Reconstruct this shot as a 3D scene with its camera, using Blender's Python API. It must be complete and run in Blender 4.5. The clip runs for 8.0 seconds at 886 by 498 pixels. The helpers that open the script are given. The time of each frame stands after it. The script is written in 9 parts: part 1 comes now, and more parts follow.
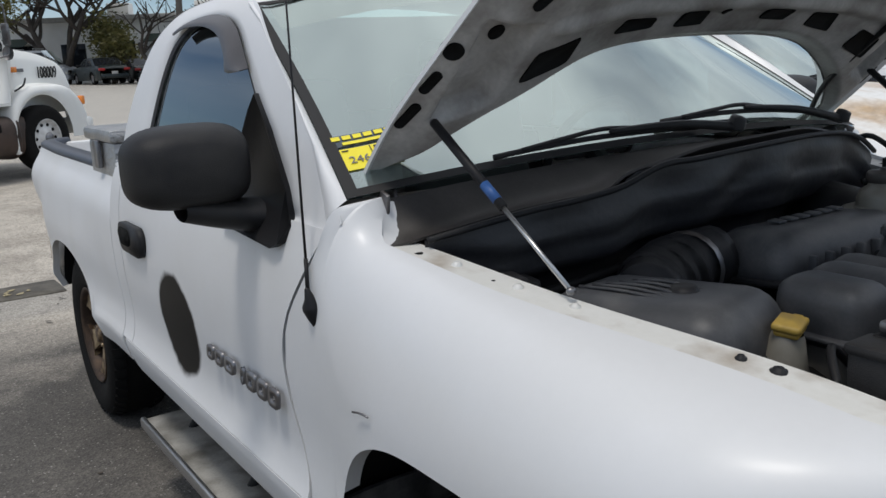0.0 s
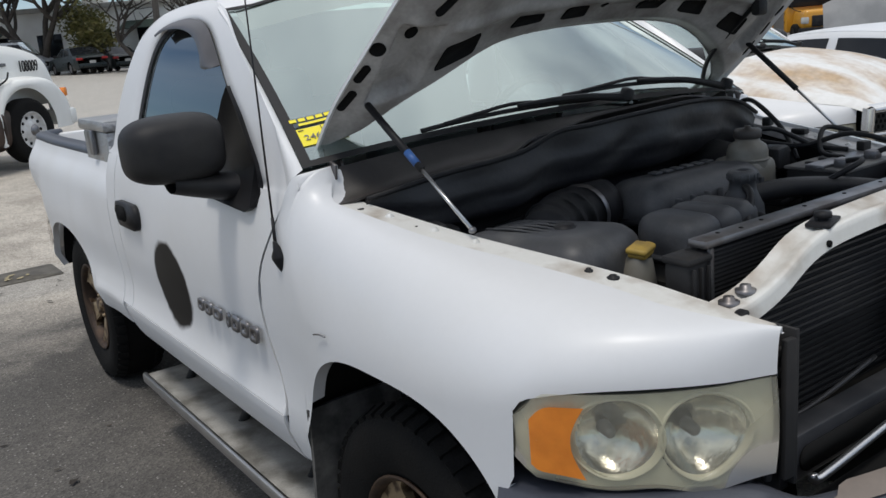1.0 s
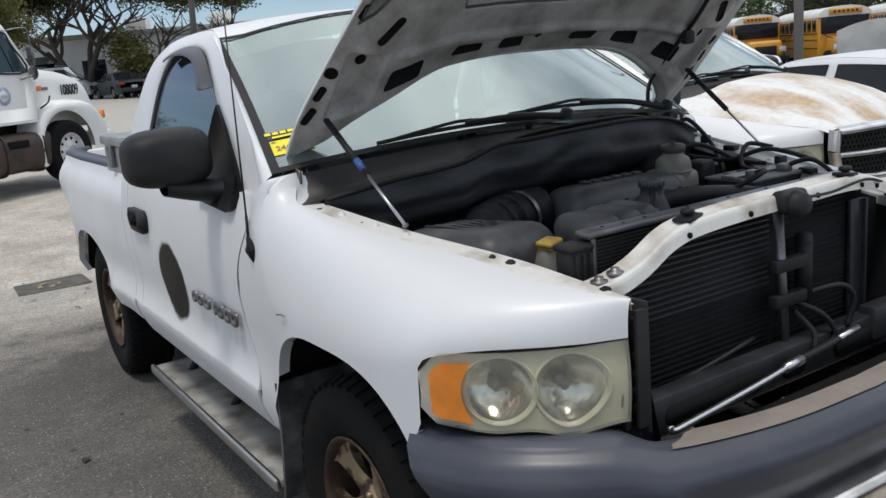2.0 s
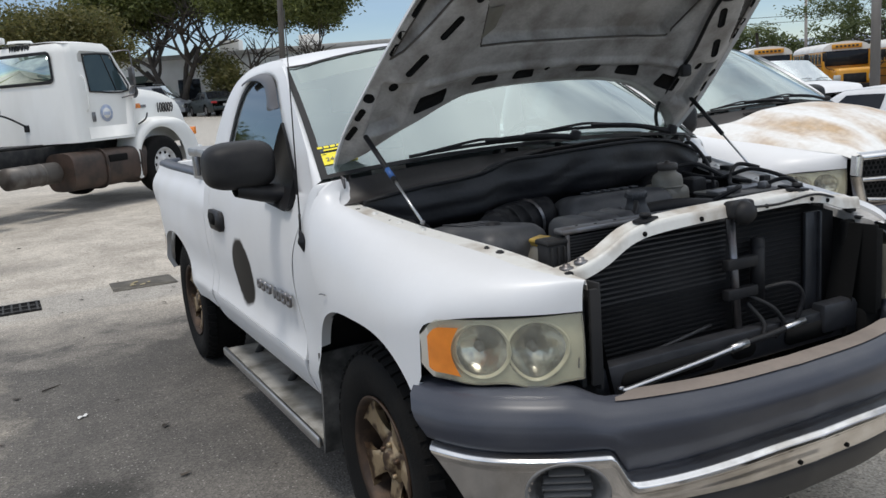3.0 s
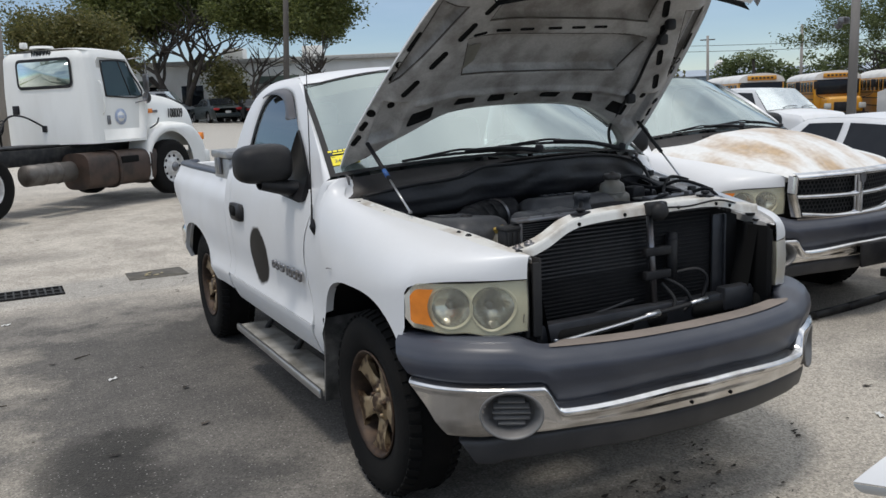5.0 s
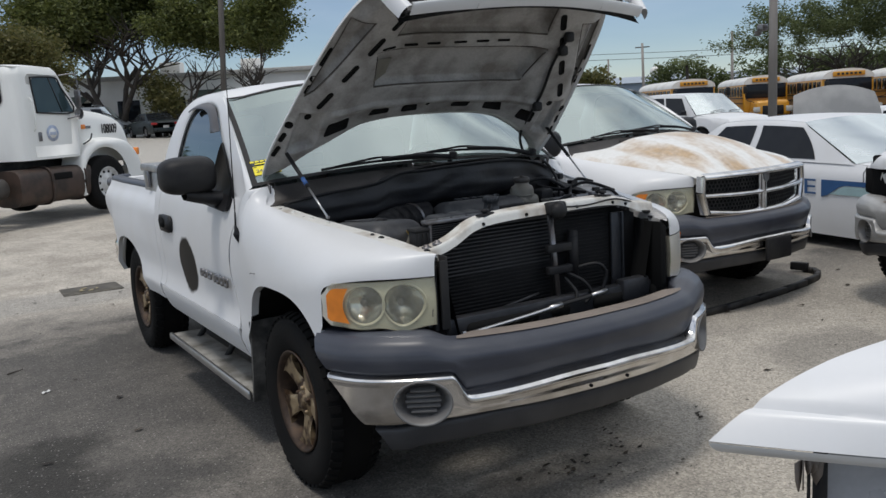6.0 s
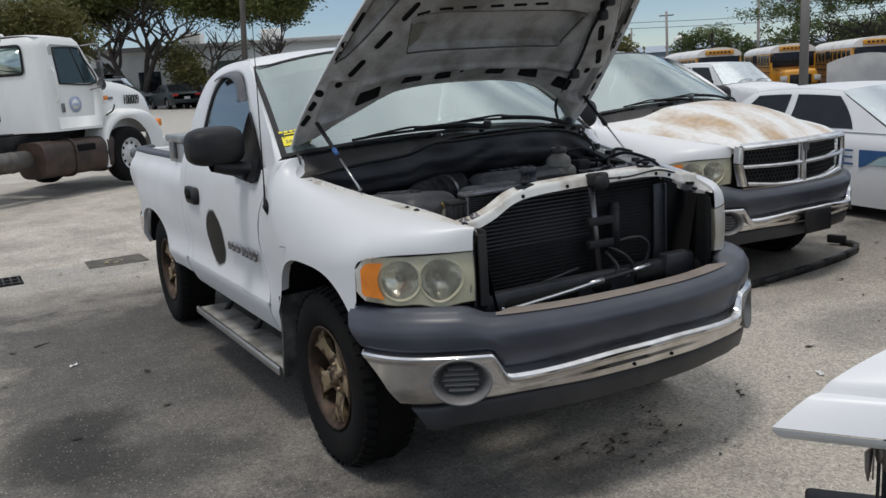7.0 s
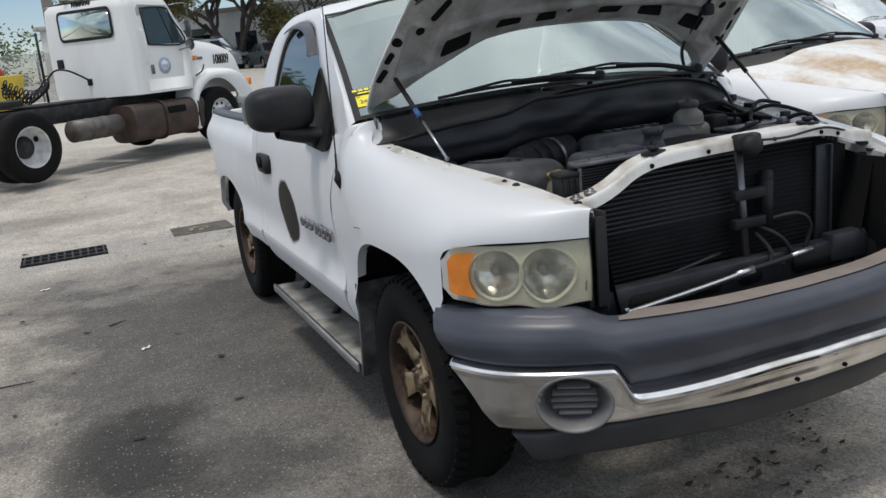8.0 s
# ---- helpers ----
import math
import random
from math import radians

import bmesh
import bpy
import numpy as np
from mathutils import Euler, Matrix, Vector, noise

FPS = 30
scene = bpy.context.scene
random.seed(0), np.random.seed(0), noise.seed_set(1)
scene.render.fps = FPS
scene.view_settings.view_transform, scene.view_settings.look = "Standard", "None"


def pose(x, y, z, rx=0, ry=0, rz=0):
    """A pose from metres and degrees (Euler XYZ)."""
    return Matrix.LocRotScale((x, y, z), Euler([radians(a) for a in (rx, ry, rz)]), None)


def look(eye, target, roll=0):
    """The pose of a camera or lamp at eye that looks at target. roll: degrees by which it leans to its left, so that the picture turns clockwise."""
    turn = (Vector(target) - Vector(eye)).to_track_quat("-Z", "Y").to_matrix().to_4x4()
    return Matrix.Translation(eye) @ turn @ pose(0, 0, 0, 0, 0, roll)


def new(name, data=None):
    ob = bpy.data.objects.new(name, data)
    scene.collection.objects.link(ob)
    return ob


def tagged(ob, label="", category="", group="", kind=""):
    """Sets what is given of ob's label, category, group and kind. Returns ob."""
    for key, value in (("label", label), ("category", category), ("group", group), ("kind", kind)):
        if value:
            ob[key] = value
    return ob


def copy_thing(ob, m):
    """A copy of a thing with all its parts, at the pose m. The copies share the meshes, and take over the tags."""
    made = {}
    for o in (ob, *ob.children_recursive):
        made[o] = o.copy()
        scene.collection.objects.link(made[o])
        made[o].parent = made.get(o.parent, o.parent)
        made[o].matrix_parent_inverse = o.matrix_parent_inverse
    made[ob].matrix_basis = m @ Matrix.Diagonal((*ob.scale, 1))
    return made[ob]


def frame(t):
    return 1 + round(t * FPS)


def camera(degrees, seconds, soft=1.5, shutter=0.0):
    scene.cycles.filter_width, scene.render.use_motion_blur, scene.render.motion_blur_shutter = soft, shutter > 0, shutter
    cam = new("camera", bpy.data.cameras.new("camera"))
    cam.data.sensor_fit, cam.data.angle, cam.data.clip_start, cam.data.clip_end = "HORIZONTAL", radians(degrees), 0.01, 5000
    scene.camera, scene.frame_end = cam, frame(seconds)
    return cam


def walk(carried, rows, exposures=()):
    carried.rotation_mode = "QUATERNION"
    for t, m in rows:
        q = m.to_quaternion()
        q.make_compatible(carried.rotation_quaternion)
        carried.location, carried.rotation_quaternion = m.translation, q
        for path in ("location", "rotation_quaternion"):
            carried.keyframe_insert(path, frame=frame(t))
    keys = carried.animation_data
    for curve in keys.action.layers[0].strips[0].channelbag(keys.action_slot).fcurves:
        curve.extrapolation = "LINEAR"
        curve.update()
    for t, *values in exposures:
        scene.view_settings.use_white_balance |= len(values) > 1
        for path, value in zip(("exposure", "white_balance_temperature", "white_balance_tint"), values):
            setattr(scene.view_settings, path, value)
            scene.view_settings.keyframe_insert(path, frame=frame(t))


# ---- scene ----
cam = camera(54.7, 8.0)
PATH = [
    (0, (-1.697, -1.128, 1.607), (-0.606, 0.507, 1.168), -2.7),
    (0.1, (-1.71, -1.177, 1.605), (-0.638, 0.464, 1.205), -2.7),
    (0.2, (-1.723, -1.225, 1.603), (-0.656, 0.422, 1.218), -2.8),
    (0.3, (-1.737, -1.273, 1.601), (-0.692, 0.389, 1.22), -2.9),
    (0.4, (-1.754, -1.319, 1.599), (-0.701, 0.332, 1.193), -3.1),
    (0.5, (-1.772, -1.364, 1.599), (-0.685, 0.259, 1.171), -3.3),
    (0.6, (-1.793, -1.407, 1.604), (-0.689, 0.185, 1.108), -3.7),
    (0.7, (-1.814, -1.449, 1.615), (-0.712, 0.135, 1.089), -4.1),
    (0.8, (-1.832, -1.491, 1.629), (-0.726, 0.083, 1.084), -4.5),
    (0.9, (-1.845, -1.534, 1.641), (-0.747, 0.057, 1.128), -4.9),
    (1, (-1.85, -1.579, 1.646), (-0.755, 0.021, 1.154), -5.0),
    (1.1, (-1.839, -1.626, 1.638), (-0.761, -0.009, 1.167), -5.1),
    (1.2, (-1.828, -1.673, 1.629), (-0.732, -0.059, 1.19), -5.2),
    (2.3, (-1.876, -2.167, 1.627), (-0.922, -0.458, 1.217), -4.5),
    (2.4, (-1.901, -2.223, 1.626), (-0.98, -0.488, 1.248), -4.3),
    (2.5, (-1.922, -2.281, 1.625), (-0.999, -0.55, 1.235), -4.1),
    (2.6, (-1.928, -2.34, 1.625), (-1.025, -0.595, 1.248), -4.1),
    (2.7, (-1.931, -2.398, 1.627), (-1.024, -0.66, 1.232), -4.2),
    (2.8, (-1.933, -2.455, 1.629), (-1.034, -0.709, 1.254), -4.3),
    (2.9, (-1.934, -2.511, 1.63), (-1.038, -0.761, 1.266), -4.3),
    (3, (-1.934, -2.566, 1.632), (-1.045, -0.813, 1.265), -4.2),
    (3.1, (-1.934, -2.618, 1.633), (-1.039, -0.877, 1.226), -3.9),
    (3.2, (-1.935, -2.668, 1.634), (-1.028, -0.93, 1.235), -3.5),
    (3.3, (-1.937, -2.714, 1.635), (-1.055, -0.968, 1.218), -3.1),
    (3.4, (-1.94, -2.756, 1.636), (-1.066, -1.003, 1.233), -2.6),
    (3.5, (-1.946, -2.795, 1.637), (-1.079, -1.035, 1.25), -2.2),
    (3.6, (-1.962, -2.829, 1.639), (-1.092, -1.068, 1.261), -1.8),
    (3.7, (-1.992, -2.861, 1.641), (-1.122, -1.096, 1.281), -1.4),
    (3.8, (-2.031, -2.89, 1.644), (-1.142, -1.131, 1.301), -1.0),
    (3.9, (-2.076, -2.919, 1.645), (-1.166, -1.172, 1.294), -0.7),
    (4, (-2.12, -2.948, 1.646), (-1.198, -1.211, 1.281), -0.6),
    (4.1, (-2.159, -2.979, 1.645), (-1.296, -1.212, 1.282), -1.2),
    (4.2, (-2.182, -3.011, 1.644), (-1.331, -1.239, 1.279), -1.9),
    (5.3, (-2.235, -3.338, 1.649), (-1.303, -1.6, 1.315), -2.8),
    (5.4, (-2.235, -3.362, 1.649), (-1.295, -1.63, 1.309), -3.0),
    (5.5, (-2.235, -3.385, 1.649), (-1.292, -1.651, 1.33), -3.1),
    (5.7, (-2.232, -3.429, 1.643), (-1.248, -1.715, 1.334), -3.4),
    (5.9, (-2.225, -3.489, 1.637), (-1.224, -1.785, 1.329), -3.4),
    (6, (-2.223, -3.517, 1.642), (-1.209, -1.823, 1.323), -3.3),
    (6.1, (-2.224, -3.519, 1.642), (-1.194, -1.833, 1.33), -3.4),
    (6.2, (-2.225, -3.521, 1.641), (-1.18, -1.842, 1.343), -3.6),
    (6.3, (-2.226, -3.522, 1.64), (-1.181, -1.843, 1.342), -3.6),
    (6.5, (-2.228, -3.522, 1.638), (-1.2, -1.834, 1.329), -3.7),
    (6.7, (-2.225, -3.493, 1.636), (-1.233, -1.79, 1.292), -3.6),
    (6.8, (-2.223, -3.46, 1.635), (-1.249, -1.752, 1.269), -3.5),
    (7, (-2.218, -3.376, 1.633), (-1.253, -1.666, 1.251), -3.5),
    (7.2, (-2.215, -3.281, 1.633), (-1.257, -1.565, 1.26), -3.5),
    (7.3, (-2.21, -3.231, 1.633), (-1.235, -1.524, 1.265), -3.5),
    (7.5, (-2.185, -3.121, 1.632), (-1.246, -1.396, 1.249), -3.6),
    (7.6, (-2.156, -3.061, 1.63), (-1.244, -1.327, 1.23), -3.8),
    (7.7, (-2.112, -2.998, 1.626), (-1.236, -1.247, 1.218), -4.0),
    (7.8, (-2.056, -2.933, 1.621), (-1.188, -1.191, 1.162), -4.4),
    (7.9, (-1.992, -2.867, 1.615), (-1.195, -1.091, 1.155), -4.9),
    (8, (-1.924, -2.8, 1.608), (-1.175, -1.007, 1.138), -5.4),
]
walk(cam, [(t, look(eye, target, roll)) for t, eye, target, roll in PATH], [(0.0, -0.20), (1.2, -0.10), (2.5, 0.05), (4.0, 0.05), (5.5, -0.09), (6.5, -0.25), (8.0, -0.03)])

# ---- daylight ----
SUN_ELEV, SUN_AZ = 72.0, 242.0  # degrees above the ground; degrees clockwise from +y
world = bpy.data.worlds.new("sky")
scene.world = world
world.use_nodes = True
wn, wl = world.node_tree.nodes, world.node_tree.links
wn.clear()
sky = wn.new("ShaderNodeTexSky")
sky.sky_type, sky.sun_disc = "NISHITA", False
sky.sun_elevation, sky.sun_rotation = radians(SUN_ELEV), radians(SUN_AZ)
sky.air_density, sky.dust_density, sky.ozone_density = 0.8, 0.2, 2.6
tc, sp, zz = wn.new("ShaderNodeTexCoord"), wn.new("ShaderNodeSeparateXYZ"), wn.new("ShaderNodeMath")
zz.operation, zz.inputs[1].default_value = "MAXIMUM", 0.0
za = wn.new("ShaderNodeMath")
za.inputs[1].default_value = 0.16
dx, dy, cv = wn.new("ShaderNodeMath"), wn.new("ShaderNodeMath"), wn.new("ShaderNodeCombineXYZ")
dx.operation = dy.operation = "DIVIDE"
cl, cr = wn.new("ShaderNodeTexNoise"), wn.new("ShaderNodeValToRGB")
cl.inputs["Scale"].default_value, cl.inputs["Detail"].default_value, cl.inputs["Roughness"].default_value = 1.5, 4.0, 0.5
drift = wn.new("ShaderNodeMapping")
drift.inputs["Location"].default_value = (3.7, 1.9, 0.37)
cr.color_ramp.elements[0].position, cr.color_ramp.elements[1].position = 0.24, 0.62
fade, cf = wn.new("ShaderNodeMapRange"), wn.new("ShaderNodeMath")
fade.inputs["From Min"].default_value, fade.inputs["From Max"].default_value, fade.inputs["To Min"].default_value = 0.08, 0.55, 0.05
cf.operation = "MULTIPLY"
mx, bg, wo = wn.new("ShaderNodeMixRGB"), wn.new("ShaderNodeBackground"), wn.new("ShaderNodeOutputWorld")
mx.inputs["Color2"].default_value = (12.0, 12.5, 13.1, 1)
bg.inputs["Strength"].default_value = 0.10
wl.new(tc.outputs["Generated"], sp.inputs["Vector"])
wl.new(sp.outputs["Z"], zz.inputs[0]), wl.new(zz.outputs["Value"], za.inputs[0])
wl.new(sp.outputs["X"], dx.inputs[0]), wl.new(za.outputs["Value"], dx.inputs[1])
wl.new(sp.outputs["Y"], dy.inputs[0]), wl.new(za.outputs["Value"], dy.inputs[1])
wl.new(dx.outputs["Value"], cv.inputs["X"]), wl.new(dy.outputs["Value"], cv.inputs["Y"])
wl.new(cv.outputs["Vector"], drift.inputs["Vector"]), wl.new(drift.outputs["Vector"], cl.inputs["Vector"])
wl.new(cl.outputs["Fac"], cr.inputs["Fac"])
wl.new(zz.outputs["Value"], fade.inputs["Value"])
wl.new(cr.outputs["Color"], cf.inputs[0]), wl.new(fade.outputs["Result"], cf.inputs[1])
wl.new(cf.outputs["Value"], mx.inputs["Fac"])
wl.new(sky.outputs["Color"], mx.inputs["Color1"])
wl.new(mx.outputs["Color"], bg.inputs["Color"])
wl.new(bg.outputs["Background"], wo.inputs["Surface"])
sun = new("sun", bpy.data.lights.new("sun", "SUN"))
sun.data.energy, sun.data.angle, sun.data.color = 1.7, radians(12.0), (1.0, 0.95, 0.88)
se, sa = radians(SUN_ELEV), radians(SUN_AZ)
SUN_FROM = Vector((math.sin(sa) * math.cos(se), math.cos(sa) * math.cos(se), math.sin(se)))
sun.matrix_world = look(SUN_FROM * 60, (0, 0, 0))

# ---- materials ----
def material(name, color, rough=0.5, metal=0.0, second=None, amount=0.5, scale=6.0, grain=60.0, grain_amount=0.12, bump=0.0,
             bump_scale=120.0, coat=0.0, rough_vary=0.08, lo=0.42, hi=0.66, alpha=1.0, spread=(1, 1, 1)):
    """A surface with a large stain pattern toward a second colour, a fine grain and a fine relief."""
    m = bpy.data.materials.new(name)
    m.use_nodes = True
    n, l = m.node_tree.nodes, m.node_tree.links
    b = n["Principled BSDF"]
    b.inputs["Roughness"].default_value, b.inputs["Metallic"].default_value = rough, metal
    b.inputs["Coat Weight"].default_value, b.inputs["Coat Roughness"].default_value = coat, 0.20
    second = second or tuple(c * 0.7 for c in color)
    co, mpg = n.new("ShaderNodeTexCoord"), n.new("ShaderNodeMapping")
    mpg.inputs["Scale"].default_value = spread
    l.new(co.outputs["Object"], mpg.inputs["Vector"])
    big, fine = n.new("ShaderNodeTexNoise"), n.new("ShaderNodeTexNoise")
    big.inputs["Scale"].default_value, big.inputs["Detail"].default_value = scale, 5.0
    fine.inputs["Scale"].default_value, fine.inputs["Detail"].default_value = grain, 3.0
    l.new(mpg.outputs["Vector"], big.inputs["Vector"])
    l.new(co.outputs["Object"], fine.inputs["Vector"])
    ramp = n.new("ShaderNodeMapRange")
    ramp.inputs["From Min"].default_value, ramp.inputs["From Max"].default_value, ramp.inputs["To Max"].default_value = lo, hi, amount
    l.new(big.outputs["Fac"], ramp.inputs["Value"])
    mix, gr = n.new("ShaderNodeMixRGB"), n.new("ShaderNodeMixRGB")
    mix.inputs["Color1"].default_value, mix.inputs["Color2"].default_value = (*color, 1), (*second, 1)
    l.new(ramp.outputs["Result"], mix.inputs["Fac"])
    gr.blend_type = "OVERLAY"
    gr.inputs["Fac"].default_value = grain_amount
    l.new(mix.outputs["Color"], gr.inputs["Color1"])
    l.new(fine.outputs["Color"], gr.inputs["Color2"])
    bw = n.new("ShaderNodeRGBToBW")
    l.new(fine.outputs["Color"], bw.inputs["Color"])
    l.new(bw.outputs["Val"], gr.inputs["Color2"])
    l.new(gr.outputs["Color"], b.inputs["Base Color"])
    rr = n.new("ShaderNodeMapRange")
    rr.inputs["To Min"].default_value, rr.inputs["To Max"].default_value = max(rough - rough_vary, 0.02), min(rough + rough_vary, 1)
    l.new(big.outputs["Fac"], rr.inputs["Value"])
    l.new(rr.outputs["Result"], b.inputs["Roughness"])
    if bump:
        bn, bt = n.new("ShaderNodeBump"), n.new("ShaderNodeTexNoise")
        bt.inputs["Scale"].default_value, bt.inputs["Detail"].default_value = bump_scale, 4.0
        bn.inputs["Strength"].default_value, bn.inputs["Distance"].default_value = bump, 0.01
        l.new(co.outputs["Object"], bt.inputs["Vector"])
        l.new(bt.outputs["Fac"], bn.inputs["Height"])
        l.new(bn.outputs["Normal"], b.inputs["Normal"])
    return m


def lerp_(a, b, t):
    return a + (b - a) * t


def clear_glass(name, tint, gloss=0.12, haze=0.0, haze_color=(0.8, 0.8, 0.7), rough=0.03):
    """Thin glass: clear with a tint, a mirror-like sheen that grows at grazing angles, and some dust or haze."""
    m = bpy.data.materials.new(name)
    m.use_nodes = True
    n, l = m.node_tree.nodes, m.node_tree.links
    n.remove(n["Principled BSDF"])
    out = n["Material Output"]
    tr, gl, df = n.new("ShaderNodeBsdfTransparent"), n.new("ShaderNodeBsdfGlossy"), n.new("ShaderNodeBsdfDiffuse")
    tr.inputs["Color"].default_value = (*tint, 1)
    gl.inputs["Roughness"].default_value = rough
    gl.inputs["Color"].default_value = (*[lerp_(0.55, 1.0, c / max(tint)) for c in tint], 1)
    df.inputs["Color"].default_value = (*haze_color, 1)
    fr, ad = n.new("ShaderNodeFresnel"), n.new("ShaderNodeMath")
    fr.inputs["IOR"].default_value = 1.5
    ad.operation, ad.use_clamp = "ADD", True
    ad.inputs[1].default_value = gloss
    l.new(fr.outputs["Fac"], ad.inputs[0])
    m1, m2 = n.new("ShaderNodeMixShader"), n.new("ShaderNodeMixShader")
    nz, mr, co = n.new("ShaderNodeTexNoise"), n.new("ShaderNodeMapRange"), n.new("ShaderNodeTexCoord")
    nz.inputs["Scale"].default_value, nz.inputs["Detail"].default_value = 5.0, 6.0
    mr.inputs["From Min"].default_value, mr.inputs["From Max"].default_value = 0.3, 0.7
    mr.inputs["To Min"].default_value, mr.inputs["To Max"].default_value = haze * 0.7, min(haze * 1.3, 1)
    l.new(co.outputs["Object"], nz.inputs["Vector"])
    l.new(nz.outputs["Fac"], mr.inputs["Value"])
    l.new(mr.outputs["Result"], m1.inputs["Fac"])
    l.new(tr.outputs["BSDF"], m1.inputs[1])
    l.new(df.outputs["BSDF"], m1.inputs[2])
    l.new(ad.outputs["Value"], m2.inputs["Fac"])
    l.new(m1.outputs["Shader"], m2.inputs[1])
    l.new(gl.outputs["BSDF"], m2.inputs[2])
    l.new(m2.outputs["Shader"], out.inputs["Surface"])
    return m


WHITE = material("white_paint", (0.72, 0.724, 0.732), 0.42, second=(0.66, 0.655, 0.64), amount=0.45, scale=2.2, grain_amount=0.05, coat=0.12)
WHITE_OLD = material("weathered_white_paint", (0.74, 0.74, 0.72), 0.42, second=(0.5, 0.47, 0.4), amount=0.5, scale=2.5, grain_amount=0.08)
RUSTY_HOOD = material("white_paint_with_rust", (0.74, 0.73, 0.70), 0.40, second=(0.43, 0.27, 0.12), amount=0.85, scale=1.7, lo=0.46, hi=0.64, grain=26, grain_amount=0.5, spread=(2.2, 0.8, 1))
HOOD_INNER = material("primer_underside", (0.46, 0.45, 0.435), 0.45, second=(0.19, 0.172, 0.155), amount=0.8, scale=7.0, grain=90, grain_amount=0.3, spread=(1, 1, 1))
SEAM = material("dirty_seam", (0.075, 0.066, 0.058), 0.8, second=(0.16, 0.145, 0.13), amount=0.8, scale=12)
BLACK = material("black_plastic", (0.016, 0.016, 0.018), 0.48, second=(0.032, 0.031, 0.030), amount=0.7, scale=8, bump=0.15, bump_scale=400)
BLACK_DUSTY = material("dusty_black_plastic", (0.012, 0.012, 0.013), 0.55, second=(0.046, 0.043, 0.040), amount=0.8, scale=9, grain=140, grain_amount=0.3)
SEAL = material("rubber_seal", (0.012, 0.012, 0.013), 0.75, second=(0.025, 0.023, 0.022), amount=0.6, scale=10)
# near-black colour carries the deep shade of openings, wells and hidden parts
VOID = material("cavity_shade", (0.011, 0.011, 0.011), 0.9, amount=0.2)
GREY_PLASTIC = material("faded_grey_plastic", (0.044, 0.048, 0.063), 0.36, second=(0.072, 0.075, 0.087), amount=0.7, scale=4.5, grain=200, grain_amount=0.15, spread=(1, 1, 3))
TAN_TRIM = material("dusty_tan_trim", (0.225, 0.188, 0.160), 0.75, second=(0.15, 0.125, 0.108), amount=0.6, scale=8)
BEZEL = material("grey_bezel", (0.20, 0.195, 0.19), 0.5, 0.3, second=(0.12, 0.115, 0.11))
LAMP_BACK = material("cream_reflector", (0.56, 0.54, 0.43), 0.34, second=(0.42, 0.395, 0.30), amount=0.6, scale=14)
LAMP_EDGE = material("dirty_lamp_edge", (0.16, 0.15, 0.12), 0.5, second=(0.08, 0.075, 0.06), amount=0.7, scale=14)
LAMP_BOWL = material("bright_reflector", (0.80, 0.79, 0.74), 0.22, 1.0, second=(0.30, 0.28, 0.22), amount=0.8, scale=16, rough_vary=0.05, bump=0.35, bump_scale=22)
CHROME = material("worn_chrome", (0.78, 0.77, 0.76), 0.14, 1.0, second=(0.42, 0.39, 0.35), amount=0.7, scale=6, grain=160, grain_amount=0.2, rough_vary=0.1)
ALLOY = material("bare_alloy", (0.6, 0.6, 0.6), 0.35, 1.0, second=(0.4, 0.4, 0.4), amount=0.5)
RUBBER = material("tyre_rubber", (0.005, 0.005, 0.005), 0.85, second=(0.011, 0.010, 0.009), amount=0.7, scale=10, grain=200, grain_amount=0.3, bump=0.3, bump_scale=160)
RIM = material("brake_dust_alloy", (0.36, 0.27, 0.165), 0.42, 0.55, second=(0.055, 0.030, 0.018), amount=0.95, scale=13, lo=0.47, hi=0.56, grain=120, grain_amount=0.35)
RIM_RUST = material("rusty_rim_barrel", (0.034, 0.020, 0.013), 0.6, 0.3, second=(0.10, 0.06, 0.035), amount=0.8, scale=16, grain=120, grain_amount=0.35)
DAM = material("dark_grey_valance", (0.030, 0.031, 0.035), 0.5, second=(0.055, 0.054, 0.055), amount=0.7, scale=5, grain=160, grain_amount=0.2)


